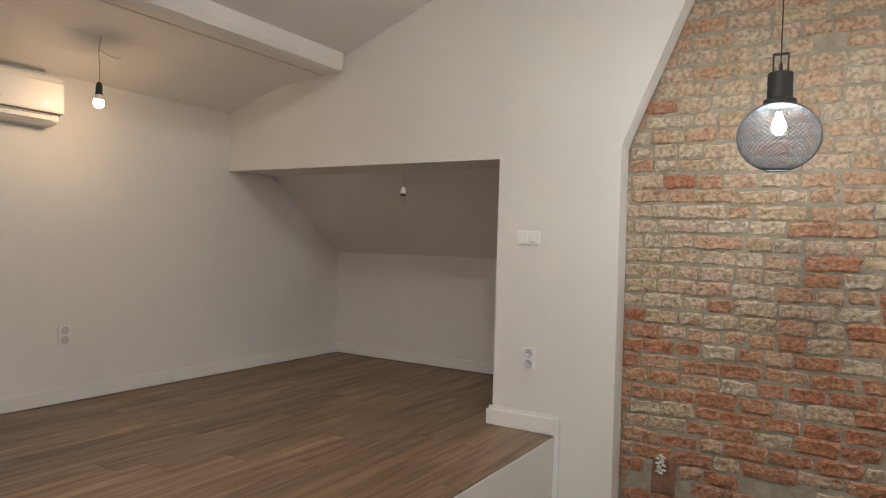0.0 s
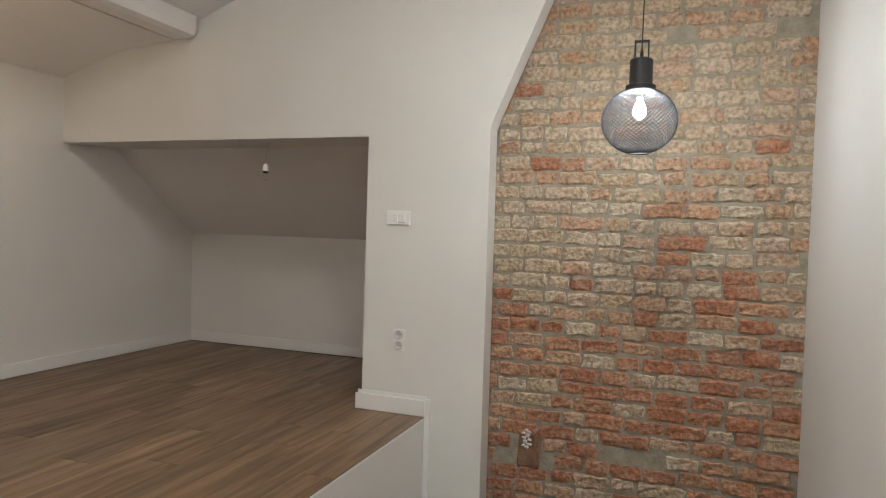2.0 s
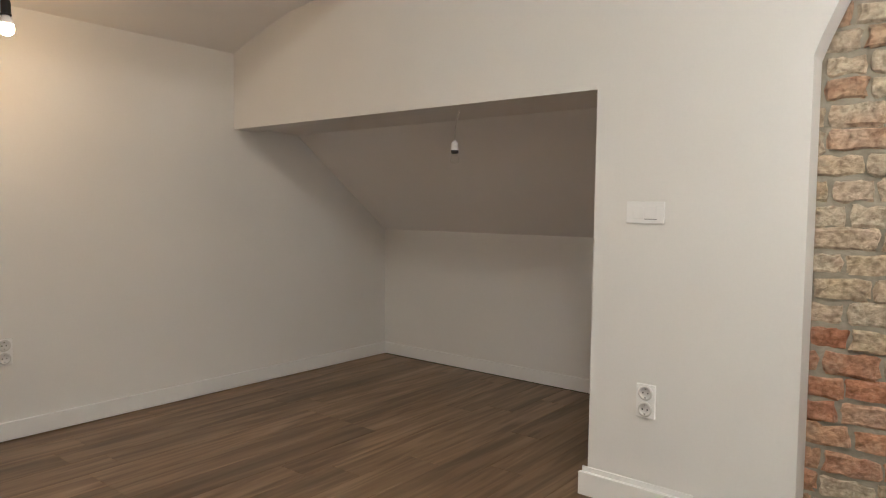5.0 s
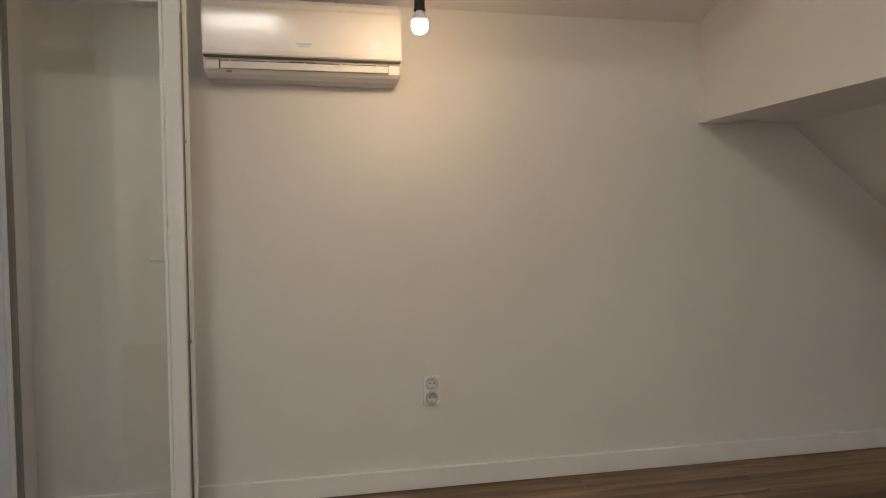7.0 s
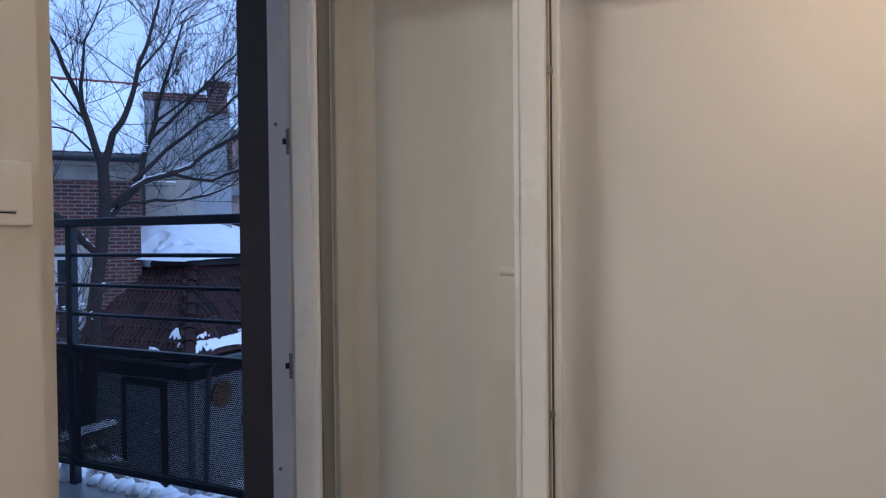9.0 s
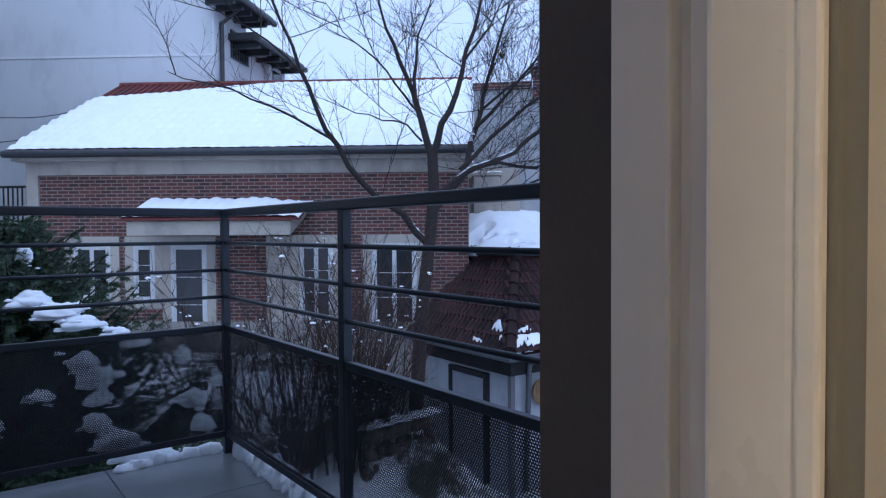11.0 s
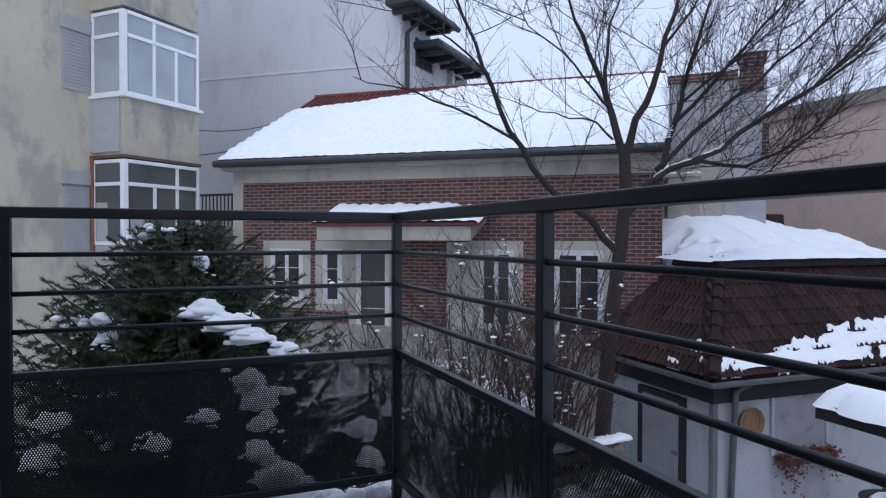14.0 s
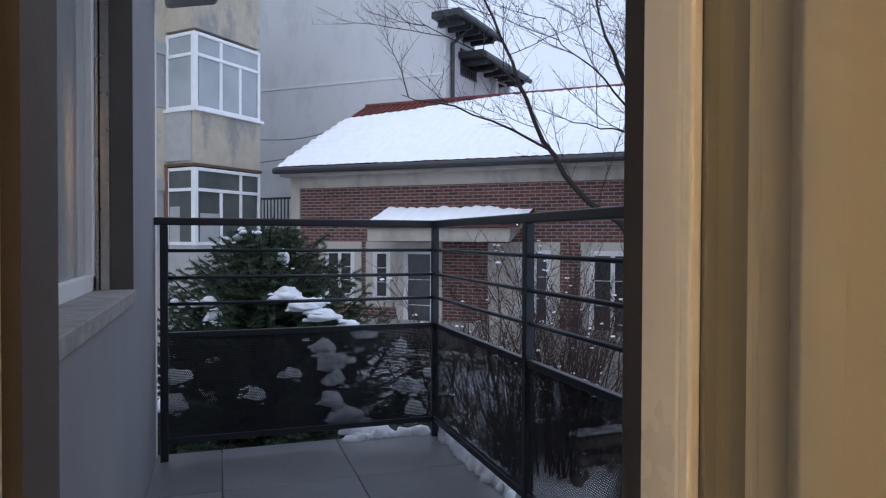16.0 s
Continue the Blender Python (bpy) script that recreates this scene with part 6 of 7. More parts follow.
def shed_details():
    w = thing("shed_window", "dim curtained shed window", "window", pose(-6.9, SY - 0.32, -1.5))
    a, b, lo, hi = -7.36, -6.45, -1.62, -0.90
    part("pane", boxes((a, SY - 0.319, lo, b, SY - 0.30, hi)), surf("lilac_curtain", (0.18, 0.18, 0.22), (0.25, 0.25, 0.29), 5, 0.3), w)
    part("window_frame", boxes((a - 0.05, SY - 0.319, lo - 0.05, a, SY - 0.28, hi + 0.05), (b, SY - 0.319, lo - 0.05, b + 0.05, SY - 0.28, hi + 0.05), (a, SY - 0.319, lo - 0.05, b, SY - 0.28, lo), (a, SY - 0.319, hi, b, SY - 0.28, hi + 0.05)), SHEDWHITE, w)
    r = random.Random(9)
    t = thing("window_box", "window box with trailing dark red plants", "plant", pose(-6.9, SY - 0.2, -1.78))
    part("box", boxes((-7.38, SY - 0.30, -1.78, -6.48, SY - 0.12, -1.66), bevel=0.01), surf("dark_clay", (0.06, 0.03, 0.026)), t)
    v, f = [], []
    for _ in range(900):
        p = Vector((r.uniform(-7.42, -6.46), SY - 0.2 + r.uniform(-0.1, 0.14), -1.62 - abs(r.gauss(0, 0.2))))
        p.z = -1.62 + (p.z + 1.62) * (0.25 + 0.9 * abs(math.sin(p.x * 4.1 + 0.6)) ** 3)
        d = Vector((r.uniform(-1, 1), r.uniform(-1, 1), r.uniform(-1, 0.6))).normalized() * r.uniform(0.04, 0.085)
        s = d.cross(Vector((r.uniform(-1, 1), r.uniform(-1, 1), 1))).normalized() * 0.014
        i0 = len(v)
        v.extend((p, p + d * 0.5 + s, p + d, p + d * 0.5 - s))
        f.append((i0, i0 + 1, i0 + 2, i0 + 3))
    mesh_part("leaves", v, f, surf("dark_red_leaf", (0.16, 0.035, 0.03), (0.09, 0.03, 0.025), 9, 0.7), t, kind="stuff")
    t = thing("garden_table", "small round garden table with snow on it", "table", pose(-7.05, -8.6, -2.65))
    part("tabletop", lathe(bmesh.new(), [(0.33, -0.02), (0.35, -0.01), (0.35, 0.01), (0.33, 0.015)], (-7.05, -8.6, -1.92), "z", 28), BLACKMETAL, t)
    for k in range(3):
        a = k * math.tau / 3
        part("leg", tube(bmesh.new(), [(-7.05 + 0.06 * math.cos(a), -8.6 + 0.06 * math.sin(a), -1.95), (-7.05 + 0.27 * math.cos(a), -8.6 + 0.27 * math.sin(a), -2.66)], 0.012, 6), BLACKMETAL, t)
    v, f = [], []
    add_blob(v, f, Vector((-7.0, -8.55, -1.90)), 0.26, 0.24, 0.05, 3.3, 16, 8)
    mesh_part("snow", v, f, SNOW, t, smooth=True)
    for dx, dy, h in ((0.12, 0.08, 0.13), (-0.14, 0.0, 0.11)):
        p = thing("flower_pot", "small clay flower pot with a plant on the table", "flower pot", pose(-7.05 + dx, -8.6 + dy, -1.9), group="pots on the garden table")
        part("pot", lathe(bmesh.new(), [(0.05, 0.0), (0.07, h), (0.075, h), (0.075, h + 0.02), (0.06, h + 0.02)], (-7.05 + dx, -8.6 + dy, -1.905), "z", 16), surf("dark_terracotta", (0.055, 0.035, 0.03)), p)
        v, f = [], []
        for _ in range(60):
            q = Vector((-7.05 + dx + r.gauss(0, 0.035), -8.6 + dy + r.gauss(0, 0.035), -1.77 + abs(r.gauss(0, 0.09))))
            d = Vector((r.uniform(-1, 1), r.uniform(-1, 1), r.uniform(-0.2, 1))).normalized() * 0.06
            s = d.cross(Vector((0.2, 1, 0.3))).normalized() * 0.016
            i0 = len(v)
            v.extend((q, q + d * 0.5 + s, q + d, q + d * 0.5 - s))
            f.append((i0, i0 + 1, i0 + 2, i0 + 3))
        mesh_part("plant", v, f, NEEDLE, p, kind="stuff")


shed_details()


def drape_snow(name, p0, p1, width, height, seed, label):
    """A low ragged bank of snow along a line."""
    r = random.Random(seed)
    p0, p1 = Vector(p0), Vector(p1)
    t = thing(name, label, "snow", pose(*p0))
    v, f = [], []
    n = max(4, int((p1 - p0).length / 0.05))
    for i in range(n + 1):
        add_blob(v, f, p0.lerp(p1, i / n) + Vector((r.uniform(-1, 1), r.uniform(-1, 1), 0)) * width * 0.2, 0.06 * r.uniform(0.7, 1.2), width * r.uniform(0.5, 0.8), height * r.uniform(0.5, 1.1), r.uniform(0, 90), 9, 5)
    mesh_part("bank", v, f, SNOW, t, smooth=True, kind="stuff")


PLAN = Matrix()
drape_snow("snow_bank", (0.12, RY - 0.06, BZ), (RX + 0.05, RY - 0.06, BZ), 0.06, 0.045, 1, "strip of snow at the foot of the railing")
drape_snow("snow_bank", (RX - 0.05, RY + 0.05, BZ), (RX - 0.05, POST_Y[0] - 0.09, BZ), 0.07, 0.09, 2, "ragged strip of snow behind the railing panel")
drape_snow("snow_bank", (RX - 0.04, POST_Y[0] + 0.09, BZ), (RX - 0.04, -3.5, BZ), 0.05, 0.04, 3, "thin strip of snow along the balcony edge")

PLAN = SITE
# snow left on the lower courses of the old tiles
def roof_snow(east, length):
    v, f = [], []
    nq, nf = int(length / 0.022), 46
    top = 0.62
    thick = {}
    for i in range(nq + 1):
        q = 0.05 + length * i / nq
        for j in range(nf + 1):
            fr = top * j / nf
            rag = 0.5 * noise.noise((q * 2.1, fr * 5, 4)) + 0.3 * noise.noise((q * 6, fr * 12, 8)) + 0.12 * noise.noise((q * 15, fr * 26, 3))
            scallop = abs(math.sin(q * math.pi / 0.2))
            step = abs((fr * run_tiles / 0.225) % 1 - 0.5) * 2
            if east:
                h = rag * 1.5 - 0.30 - 3.0 * max(0, fr - 0.20) - 0.5 * (step > 0.75) - 0.7 * max(0, q - 0.75)
            else:
                upper = 0.07 + 0.21 * smoothstep(q, 0.2, 2.2) + 0.015 * scallop
                h = rag * 1.7 + 5.0 * min(upper - fr, 0.10) - 0.42 * (step > 0.72) + 0.05
            h = max(-0.3, min(1, h))
            d, z = K * fr, SEZ + (STZ - SEZ) * fr
            lift = 0.070 + 0.036 * math.sqrt(h) if h > 0 else -0.03
            p = Vector((SX - d + 0.01, SY - d - q, z + lift)) if east else Vector((SX - d - q, SY - d + 0.01, z + lift))
            thick[i, j] = h
            v.append(p)
    for i in range(nq):
        for j in range(nf):
            ks = ((i, j), (i + 1, j), (i + 1, j + 1), (i, j + 1))
            if max(thick[k] for k in ks) > 0:
                f.append(tuple(k[0] * (nf + 1) + k[1] for k in ks))
    mesh_part("roof_snow", v, f, SNOW, SHED_ROOF, "ragged snow on the lower tiles", smooth=True)


run_tiles = math.hypot(K, STZ - SEZ)
roof_snow(False, 4.3)
roof_snow(True, 1.6)

# wires from the roof of the brick house to the beige building
for z0, z1 in ((4.15, 3.1), (4.0, 2.62)):
    a, b = NB @ Vector((-8.4, 12.45, z0)), NB @ Vector((-9.2, 9.3, z1))
    pts = [a.lerp(b, k / 10) - Vector((0, 0, 0.25 * math.sin(k / 10 * math.pi))) for k in range(11)]
    w = thing("overhead_wire", "thin dark overhead wire between the houses", "wire", pose(*a))
    part("wire", tube(bmesh.new(), pts, 0.009, 5), GUTTER, w)


PLAN = Matrix()
# ---- pieces: floor boards, bricks, tiles, slabs ----
def linked(name, mesh, m, parent):
    ob = new(name, mesh)
    ob.matrix_basis = world_of(parent).inverted() @ m if parent else m
    ob.parent = parent
    return ob


def wood_mat():
    m = bpy.data.materials.new("brown_oak_vinyl")
    m.use_nodes = True
    n, l = m.node_tree.nodes, m.node_tree.links
    b = n["Principled BSDF"]
    tc, oi, add, mp = n.new("ShaderNodeTexCoord"), n.new("ShaderNodeObjectInfo"), n.new("ShaderNodeVectorMath"), n.new("ShaderNodeMapping")
    sc = n.new("ShaderNodeMath")
    sc.operation, sc.inputs[1].default_value = "MULTIPLY", 37.0
    l.new(oi.outputs["Random"], sc.inputs[0])
    l.new(tc.outputs["Object"], add.inputs[0])
    l.new(sc.outputs[0], add.inputs[1])
    l.new(add.outputs[0], mp.inputs["Vector"])
    mp.inputs["Scale"].default_value = (9, 0.6, 1)
    grain, blot = n.new("ShaderNodeTexNoise"), n.new("ShaderNodeTexNoise")
    grain.inputs["Scale"].default_value, grain.inputs["Detail"].default_value, grain.inputs["Distortion"].default_value = 2.2, 8, 0.8
    l.new(mp.outputs[0], grain.inputs["Vector"])
    mp2 = n.new("ShaderNodeMapping")
    mp2.inputs["Scale"].default_value = (5.0, 1.1, 1)
    l.new(add.outputs[0], mp2.inputs["Vector"])
    blot.inputs["Scale"].default_value, blot.inputs["Detail"].default_value = 1.6, 4
    l.new(mp2.outputs[0], blot.inputs["Vector"])
    r1, r2, mx, hs = n.new("ShaderNodeValToRGB"), n.new("ShaderNodeValToRGB"), n.new("ShaderNodeMix"), n.new("ShaderNodeHueSaturation")
    r1.color_ramp.elements[0].position, r1.color_ramp.elements[1].position = 0.36, 0.66
    r1.color_ramp.elements[0].color, r1.color_ramp.elements[1].color = (0.155, 0.097, 0.052, 1), (0.340, 0.240, 0.138, 1)
    r2.color_ramp.elements[0].position, r2.color_ramp.elements[1].position = 0.35, 0.7
    r2.color_ramp.elements[0].color, r2.color_ramp.elements[1].color = (0.62, 0.57, 0.52, 1), (1.08, 1.05, 1.0, 1)
    l.new(grain.outputs["Fac"], r1.inputs["Fac"])
    l.new(blot.outputs["Fac"], r2.inputs["Fac"])
    mx.data_type, mx.blend_type = "RGBA", "MULTIPLY"
    mx.inputs["Factor"].default_value = 0.8
    l.new(r1.outputs["Color"], mx.inputs[6])
    l.new(r2.outputs["Color"], mx.inputs[7])
    mr = n.new("ShaderNodeMapRange")
    mr.inputs["To Min"].default_value, mr.inputs["To Max"].default_value = 0.80, 1.15
    l.new(oi.outputs["Random"], mr.inputs["Value"])
    l.new(mr.outputs[0], hs.inputs["Value"])
    l.new(mx.outputs[2], hs.inputs["Color"])
    l.new(hs.outputs["Color"], b.inputs["Base Color"])
    b.inputs["Roughness"].default_value = 0.42
    bp = n.new("ShaderNodeBump")
    bp.inputs["Strength"].default_value, bp.inputs["Distance"].default_value = 0.15, 0.002
    l.new(grain.outputs["Fac"], bp.inputs["Height"])
    l.new(bp.outputs["Normal"], b.inputs["Normal"])
    return m


WOOD = wood_mat()
floor = thing("floor", "brown oak vinyl plank floor with dark streaks", "floor", kind="structure")
rng = random.Random(5)
PW, PL = 0.182, 1.22


PLANKS = {}


def plank(x0, y0, x1, y1):
    key = (round(x1 - x0, 3), round(y1 - y0, 3))
    if key not in PLANKS:
        bm = boxes((0.0003, 0.0003, -0.014, x1 - x0 - 0.0003, y1 - y0 - 0.0003, 0.0))
        bmesh.ops.bevel(bm, geom=[e for e in bm.edges if min(v.co.z for v in e.verts) > -0.001], offset=0.0012, segments=1, affect="EDGES")
        me = bpy.data.meshes.new("plank")
        bm.to_mesh(me)
        bm.free()
        me.materials.append(WOOD)
        PLANKS[key] = me
    linked("plank", PLANKS[key], pose(x0, y0, 0), floor)


def lay(xa, xb, ya, yb):
    """Boards that run north and south over a rectangle."""
    x = xa
    while x < xb - 0.005:
        w = min(PW, xb - x)
        y = ya - rng.choice((0.0, 0.3, 0.6, 0.9, 0.15, 0.75))
        while y < yb - 0.005:
            a, b = max(y, ya), min(y + PL, yb)
            if b - a > 0.01:
                plank(x, a, x + w, b)
            y += PL
        x += w


lay(0.002, X_EDGE - 0.0036, Y_SOUTH, Y_ALC)
lay(X_EDGE - 0.0036, X_EAST, Y_SOUTH, VOID_S)
lay(X_WING + 0.262, X_EAST, Y_WING + 0.26, Y_SOUTH)


def old_brick_mat(name, stops):
    """Worn hand-made brick: one tint a brick, with lime bloom and pits."""
    m = bpy.data.materials.new(name)
    m.use_nodes = True
    n, l = m.node_tree.nodes, m.node_tree.links
    b = n["Principled BSDF"]
    oi, tc, add = n.new("ShaderNodeObjectInfo"), n.new("ShaderNodeTexCoord"), n.new("ShaderNodeVectorMath")
    sc = n.new("ShaderNodeMath")
    sc.operation, sc.inputs[1].default_value = "MULTIPLY", 53.0
    l.new(oi.outputs["Random"], sc.inputs[0])
    l.new(tc.outputs["Object"], add.inputs[0])
    l.new(sc.outputs[0], add.inputs[1])
    tint = n.new("ShaderNodeValToRGB")
    tint.color_ramp.interpolation = "LINEAR"
    for i, (p, c) in enumerate(stops):
        e = tint.color_ramp.elements[i] if i < 2 else tint.color_ramp.elements.new(p)
        e.position, e.color = p, (*c, 1)
    # the tint drifts a little inside one brick
    drift, dm = n.new("ShaderNodeTexNoise"), n.new("ShaderNodeMath")
    drift.inputs["Scale"].default_value, drift.inputs["Detail"].default_value = 9, 4
    l.new(add.outputs[0], drift.inputs["Vector"])
    dm.operation, dm.inputs[1].default_value = "MULTIPLY_ADD", 0.45
    l.new(drift.outputs["Fac"], dm.inputs[0])
    shift = n.new("ShaderNodeMath")
    shift.operation, shift.inputs[1].default_value = "SUBTRACT", 0.225
    l.new(oi.outputs["Random"], shift.inputs[0])
    l.new(shift.outputs[0], dm.inputs[2])
    l.new(dm.outputs[0], tint.inputs["Fac"])
    bloom, fine = n.new("ShaderNodeTexNoise"), n.new("ShaderNodeTexNoise")
    bloom.inputs["Scale"].default_value, bloom.inputs["Detail"].default_value, bloom.inputs["Roughness"].default_value = 11.0, 10, 0.68
    fine.inputs["Scale"].default_value, fine.inputs["Detail"].default_value = 46, 8
    for t in (bloom, fine):
        l.new(add.outputs[0], t.inputs["Vector"])
    rp, mx, mx2 = n.new("ShaderNodeValToRGB"), n.new("ShaderNodeMix"), n.new("ShaderNodeMix")
    rp.color_ramp.elements[0].position, rp.color_ramp.elements[1].position = 0.48, 0.74
    l.new(bloom.outputs["Fac"], rp.inputs["Fac"])
    mx.data_type = mx2.data_type = "RGBA"
    part_bloom = n.new("ShaderNodeMath")
    part_bloom.operation, part_bloom.inputs[1].default_value = "MULTIPLY", 0.6
    l.new(rp.outputs["Color"], part_bloom.inputs[0])
    l.new(part_bloom.outputs[0], mx.inputs["Factor"])
    l.new(tint.outputs["Color"], mx.inputs[6])
    mx.inputs[7].default_value = (0.60, 0.48, 0.34, 1)
    rp2 = n.new("ShaderNodeValToRGB")
    rp2.color_ramp.elements[0].position, rp2.color_ramp.elements[1].position = 0.30, 0.62
    rp2.color_ramp.elements[0].color, rp2.color_ramp.elements[1].color = (0.30, 0.25, 0.22, 1), (1, 1, 1, 1)
    l.new(fine.outputs["Fac"], rp2.inputs["Fac"])
    mx2.blend_type = "MULTIPLY"
    mx2.inputs["Factor"].default_value = 0.72
    l.new(mx.outputs[2], mx2.inputs[6])
    l.new(rp2.outputs["Color"], mx2.inputs[7])
    l.new(mx2.outputs[2], b.inputs["Base Color"])
    b.inputs["Roughness"].default_value = 0.92
    h = n.new("ShaderNodeMath")
    h.operation = "ADD"
    l.new(bloom.outputs["Fac"], h.inputs[0])
    l.new(fine.outputs["Fac"], h.inputs[1])
    bp = n.new("ShaderNodeBump")
    bp.inputs["Strength"].default_value, bp.inputs["Distance"].default_value = 1.0, 0.014
    l.new(h.outputs[0], bp.inputs["Height"])
    l.new(bp.outputs["Normal"], b.inputs["Normal"])
    return m


BRICK_RED = old_brick_mat("old_red_brick", [(0.0, (0.52, 0.27, 0.14)), (1.0, (0.56, 0.43, 0.28)), (0.2, (0.43, 0.19, 0.095)), (0.4, (0.55, 0.35, 0.20)), (0.6, (0.42, 0.20, 0.11)), (0.8, (0.55, 0.30, 0.155))])
BRICK_PALE = old_brick_mat("pale_limewashed_brick", [(0.0, (0.60, 0.45, 0.31)), (1.0, (0.62, 0.54, 0.39)), (0.15, (0.54, 0.34, 0.20)), (0.3, (0.55, 0.46, 0.29)), (0.5, (0.60, 0.48, 0.34)), (0.7, (0.60, 0.53, 0.38)), (0.85, (0.54, 0.36, 0.22))])


def brick_mesh(length, height, seed, material):
    """A worn brick face with broken arrises; x along, -y out, z up."""
    r = random.Random(seed)
    bm = bmesh.new()
    fxs, fzs = (0.0, 0.05, 0.28, 0.52, 0.75, 0.95, 1.0), (0.0, 0.12, 0.5, 0.88, 1.0)
    nx, nz = len(fxs) - 1, len(fzs) - 1
    tilt, bow = r.uniform(-0.004, 0.004), r.uniform(-0.003, 0.003)
    rows = []
    for j, fz in enumerate(fzs):
        row = []
        for i, fx in enumerate(fxs):
            rim = i in (0, nx) or j in (0, nz)
            jx, jz = r.uniform(-0.008, 0.008), r.uniform(-0.008, 0.0065)
            y = (0.003 if rim else -0.010 + r.uniform(-0.006, 0.006)) + tilt * (fz - 0.5) * 2 + bow * (fx - 0.5) * 2
            if i in (0, nx) and j in (0, nz):
                jx += r.uniform(0.0, 0.019) * (1 if i == 0 else -1)
                jz += r.uniform(0.0, 0.016) * (1 if j == 0 else -1)
            row.append(bm.verts.new(((fx - 0.5) * length + jx, y, (fz - 0.5) * height + jz)))
        rows.append(row)
    for j in range(nz):
        for i in range(nx):
            bm.faces.new((rows[j][i], rows[j][i + 1], rows[j + 1][i + 1], rows[j + 1][i]))
    rim = rows[0] + [rows[j][nx] for j in range(1, nz + 1)] + rows[nz][-2::-1] + [rows[j][0] for j in range(nz - 1, 0, -1)]
    back = [bm.verts.new((v.co.x * 1.02, 0.014, v.co.z * 1.03)) for v in rim]
    for k in range(len(rim)):
        bm.faces.new((rim[k], back[k], back[(k + 1) % len(rim)], rim[(k + 1) % len(rim)]))
    me = bpy.data.meshes.new("brick")
    bmesh.ops.recalc_face_normals(bm, faces=bm.faces[:])
    bm.to_mesh(me)
    bm.free()
    me.materials.append(material)
    return me


LENGTHS = (0.255, 0.205, 0.172, 0.125)
BRICKS = {(k, s, c): brick_mesh(ln, 0.070 + 0.005 * (s % 3), 10 * s + k, BRICK_PALE if c else BRICK_RED)
          for k, ln in enumerate(LENGTHS) for s in range(6) for c in (0, 1)}
rng = random.Random(11)
COURSE, WEST_EDGE = 0.0857, 3.22
z, row = -0.98, 0
BY = 0.163
while z < 3.35:
    x = WEST_EDGE - rng.uniform(0.0, 0.2)
    while x < X_EAST - 0.03:
        k = rng.choices((0, 1, 2, 3), (0.06, 0.22, 0.38, 0.34))[0]
        ln = LENGTHS[k]
        if x + ln > X_EAST + 0.08:
            k, ln = 3, LENGTHS[3]
        cx = x + ln / 2
        hidden = cx + ln / 2 < 3.26 or (z > 1.8 and cx < 3.2 + (z - 1.8) * 0.42)
        patch = math.hypot(cx - 4.05, (z + 0.12) * 1.6) < 0.13 or (abs(cx - 3.50) < 0.12 and abs(z + 0.16) < 0.10)
        if not hidden and not patch and rng.random() > 0.003:
            pale = rng.random() < 0.22 + 0.74 * smoothstep(z, 0.2, 1.2)
            m = pose(cx, BY + rng.uniform(-0.004, 0.005), z + rng.uniform(-0.005, 0.005) + 0.012 * noise.noise((cx * 1.3, z * 0.8, 2)), 0, rng.uniform(-1.2, 1.2), rng.uniform(-1.0, 1.0))
            linked("brick", BRICKS[k, rng.randrange(6), 1 if pale else 0], m, brick_wall)
        x += ln + rng.uniform(0.005, 0.014)
    z += COURSE
# an upright brick and its plaster scar low in the wall
linked("brick", brick_mesh(0.13, 0.235, 77, surf("dark_brown_brick", (0.16, 0.085, 0.05), (0.26, 0.16, 0.095), 14, 0.9, 0.6, 60)), pose(3.50, BY, -0.16), brick_wall)
v, f = [], []
for k in range(12):
    add_blob(v, f, Vector((3.485 + 0.018 * math.sin(k * 2.3), BY - 0.012, -0.05 - 0.009 * k)), 0.014, 0.006, 0.012, k * 3.1, 8, 5)
mesh_part("plaster_scar", v, f, surf("white_plaster", (0.7, 0.68, 0.64)), brick_wall, "white plaster smear", smooth=True)

# old clay tiles of the shed, course over course
rng = random.Random(21)


def tile_mesh():
    bm = bmesh.new()
    w, ln = 0.21, 0.27
    prof = [(-0.5 * w, 0.0), (-0.42 * w, 0.002), (-0.30 * w, 0.030), (-0.18 * w, 0.003), (0.06 * w, 0.0), (0.18 * w, 0.030), (0.30 * w, 0.003), (0.5 * w, 0.012)]
    rows = []
    for yy, lift in ((0.0, 0.018), (ln, 0.0)):
        rows.append([bm.verts.new((px, yy, pz + lift)) for px, pz in prof] + [bm.verts.new((px, yy, pz + lift - 0.014)) for px, pz in prof[::-1]])
    n = len(rows[0])
    for i in range(n):
        bm.faces.new((rows[0][i], rows[0][(i + 1) % n], rows[1][(i + 1) % n], rows[1][i]))
    bm.faces.new(rows[0][::-1]), bm.faces.new(rows[1])
    bmesh.ops.recalc_face_normals(bm, faces=bm.faces[:])
    me = bpy.data.meshes.new("roof_tile")
    bm.to_mesh(me)
    bm.free()
    me.materials.append(OLDTILE)
    return me


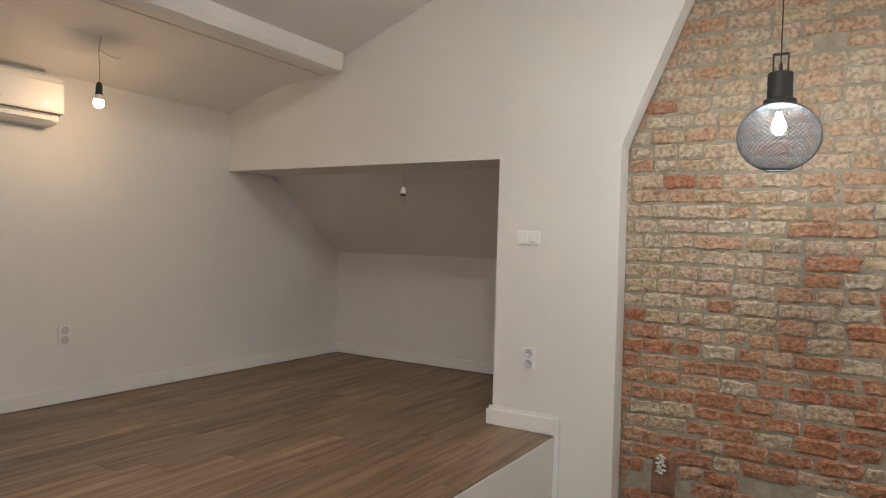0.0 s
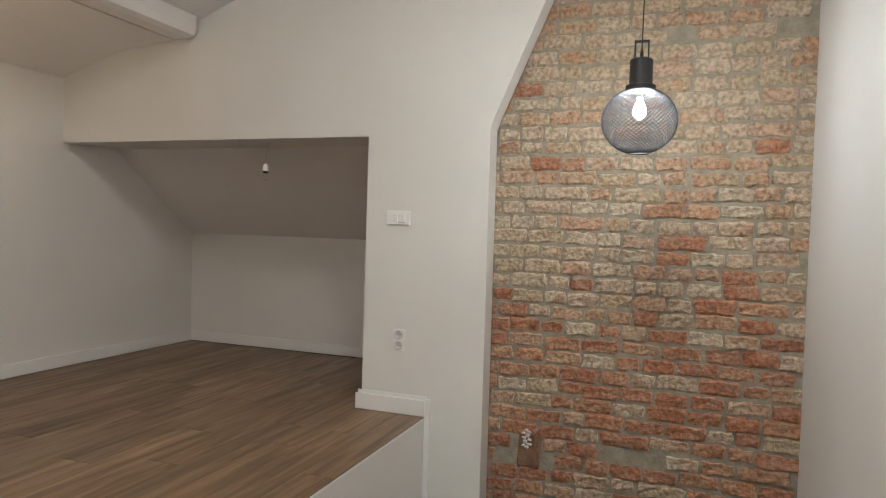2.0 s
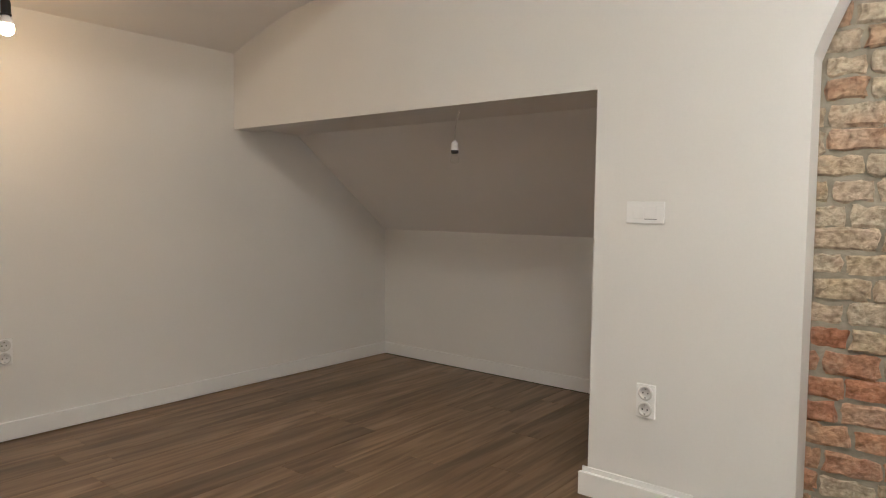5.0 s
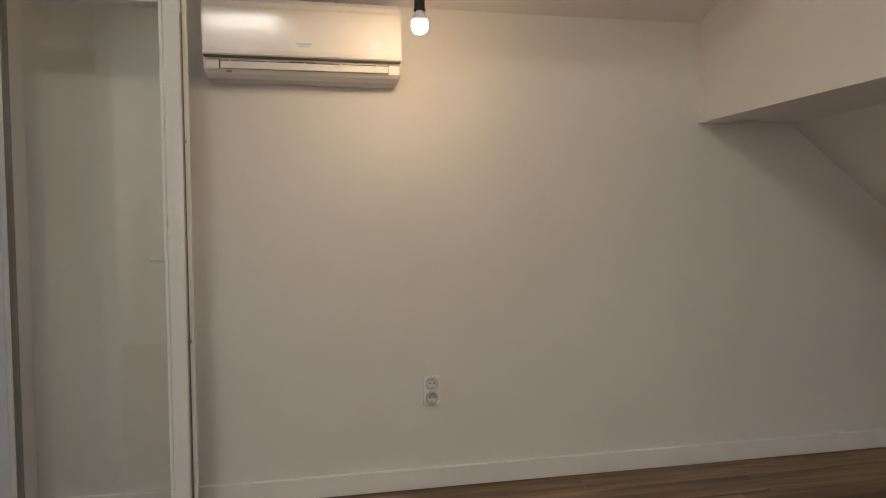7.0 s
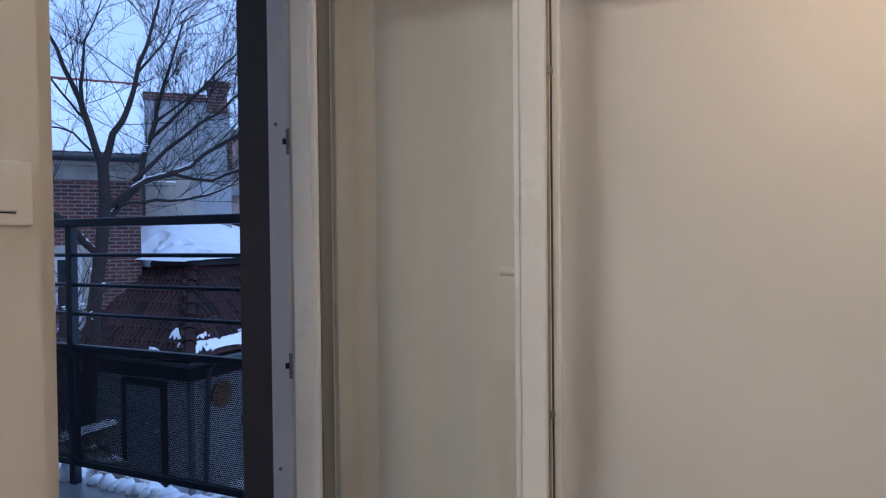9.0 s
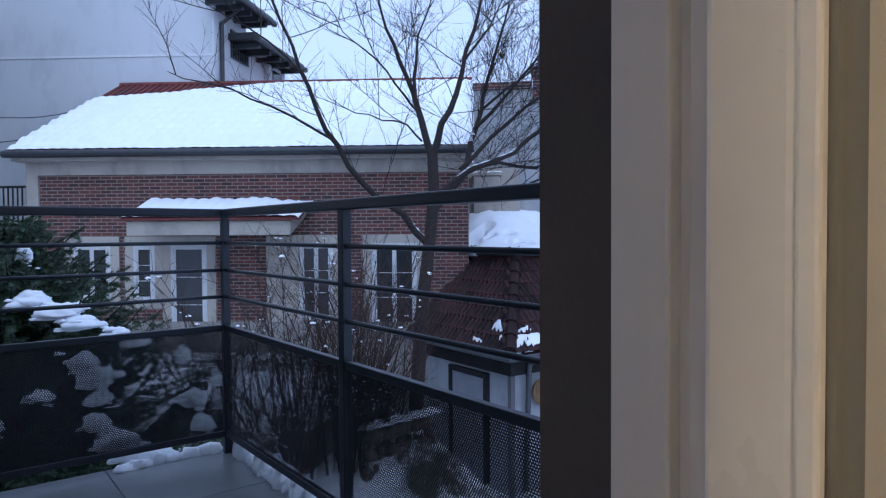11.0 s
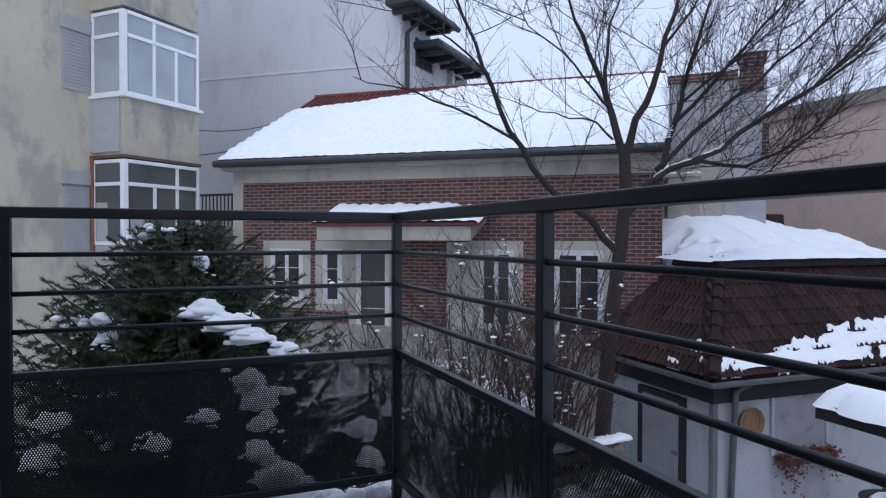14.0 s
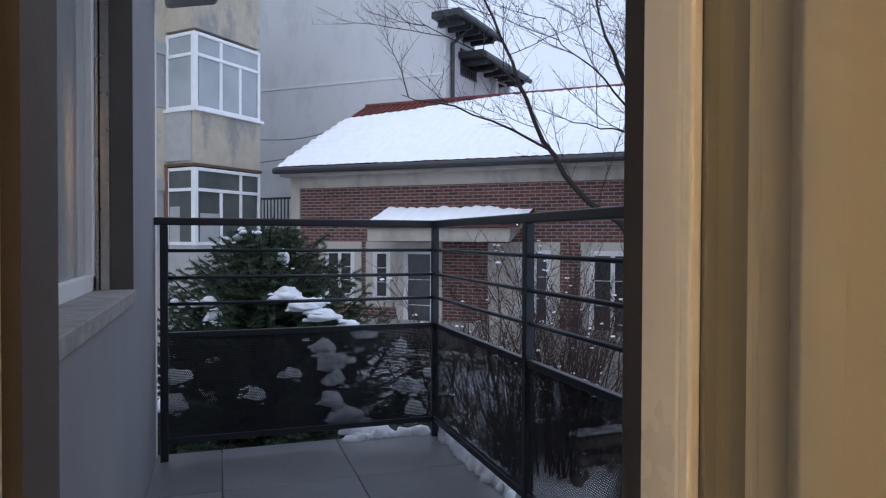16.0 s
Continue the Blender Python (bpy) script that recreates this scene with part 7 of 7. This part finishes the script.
TILE = tile_mesh()
rise = math.degrees(math.atan2(STZ - SEZ, K))
run = math.hypot(K, STZ - SEZ)
for j in range(8):
    f = j * 0.225
    d, dz = f * math.cos(radians(rise)), SEZ + f * math.sin(radians(rise))
    for i in range(23):
        x = SX - d - 0.08 - 0.2 * i
        if x > -9.5:
            linked("roof_tile", TILE, pose(x, SY - d + 0.02, dz + rng.uniform(0, 0.006), -rise + 180, 0, rng.uniform(-1.5, 1.5)) @ Matrix.Rotation(math.pi, 4, "Y"), SHED_ROOF)
    for i in range(12):
        y = SY - d - 0.10 - 0.2 * i
        if y > SY - 3.0:
            linked("roof_tile", TILE, pose(SX - d + 0.02, y, dz + rng.uniform(0, 0.006), 0, 0, 90 + rng.uniform(-1.5, 1.5)) @ pose(0, 0, 0, rise), SHED_ROOF)
hip = bmesh.new()
for k in range(8):
    f = k / 8
    a = Vector((SX - K * f, SY - K * f, SEZ + (STZ - SEZ) * f + 0.03))
    f = (k + 1.15) / 8
    b = Vector((SX - K * f, SY - K * f, SEZ + (STZ - SEZ) * f + 0.02))
    tube(hip, [a, b], 0.1, 10, [0.105, 0.085])
part("hip_tiles", hip, OLDTILE, SHED_ROOF)

# balcony floor slabs
SLAB = surf("wet_grey_slab", (0.20, 0.205, 0.215), (0.15, 0.155, 0.165), 2.2, 0.33, 0.15, 40, per_piece=0.08)
balcony_floor = thing("balcony_floor", "large wet grey floor slabs on the balcony", "floor", kind="structure")
SLABS = {}
x = -0.42
while x < X_WING - 0.01:
    y = -6.14
    while y < Y_OUT - 0.03:
        w, d = min(0.62, X_WING - x), min(0.62, Y_OUT - 0.022 - y)
        key = (round(w, 3), round(d, 3))
        if key not in SLABS:
            bm = boxes((0.002, 0.002, BZ - 0.019, w - 0.002, d - 0.002, BZ), bevel=0.002)
            me = bpy.data.meshes.new("slab")
            bm.to_mesh(me)
            bm.free()
            me.materials.append(SLAB)
            SLABS[key] = me
        linked("slab", SLABS[key], pose(x, y, 0), balcony_floor)
        y += 0.62
    x += 0.62
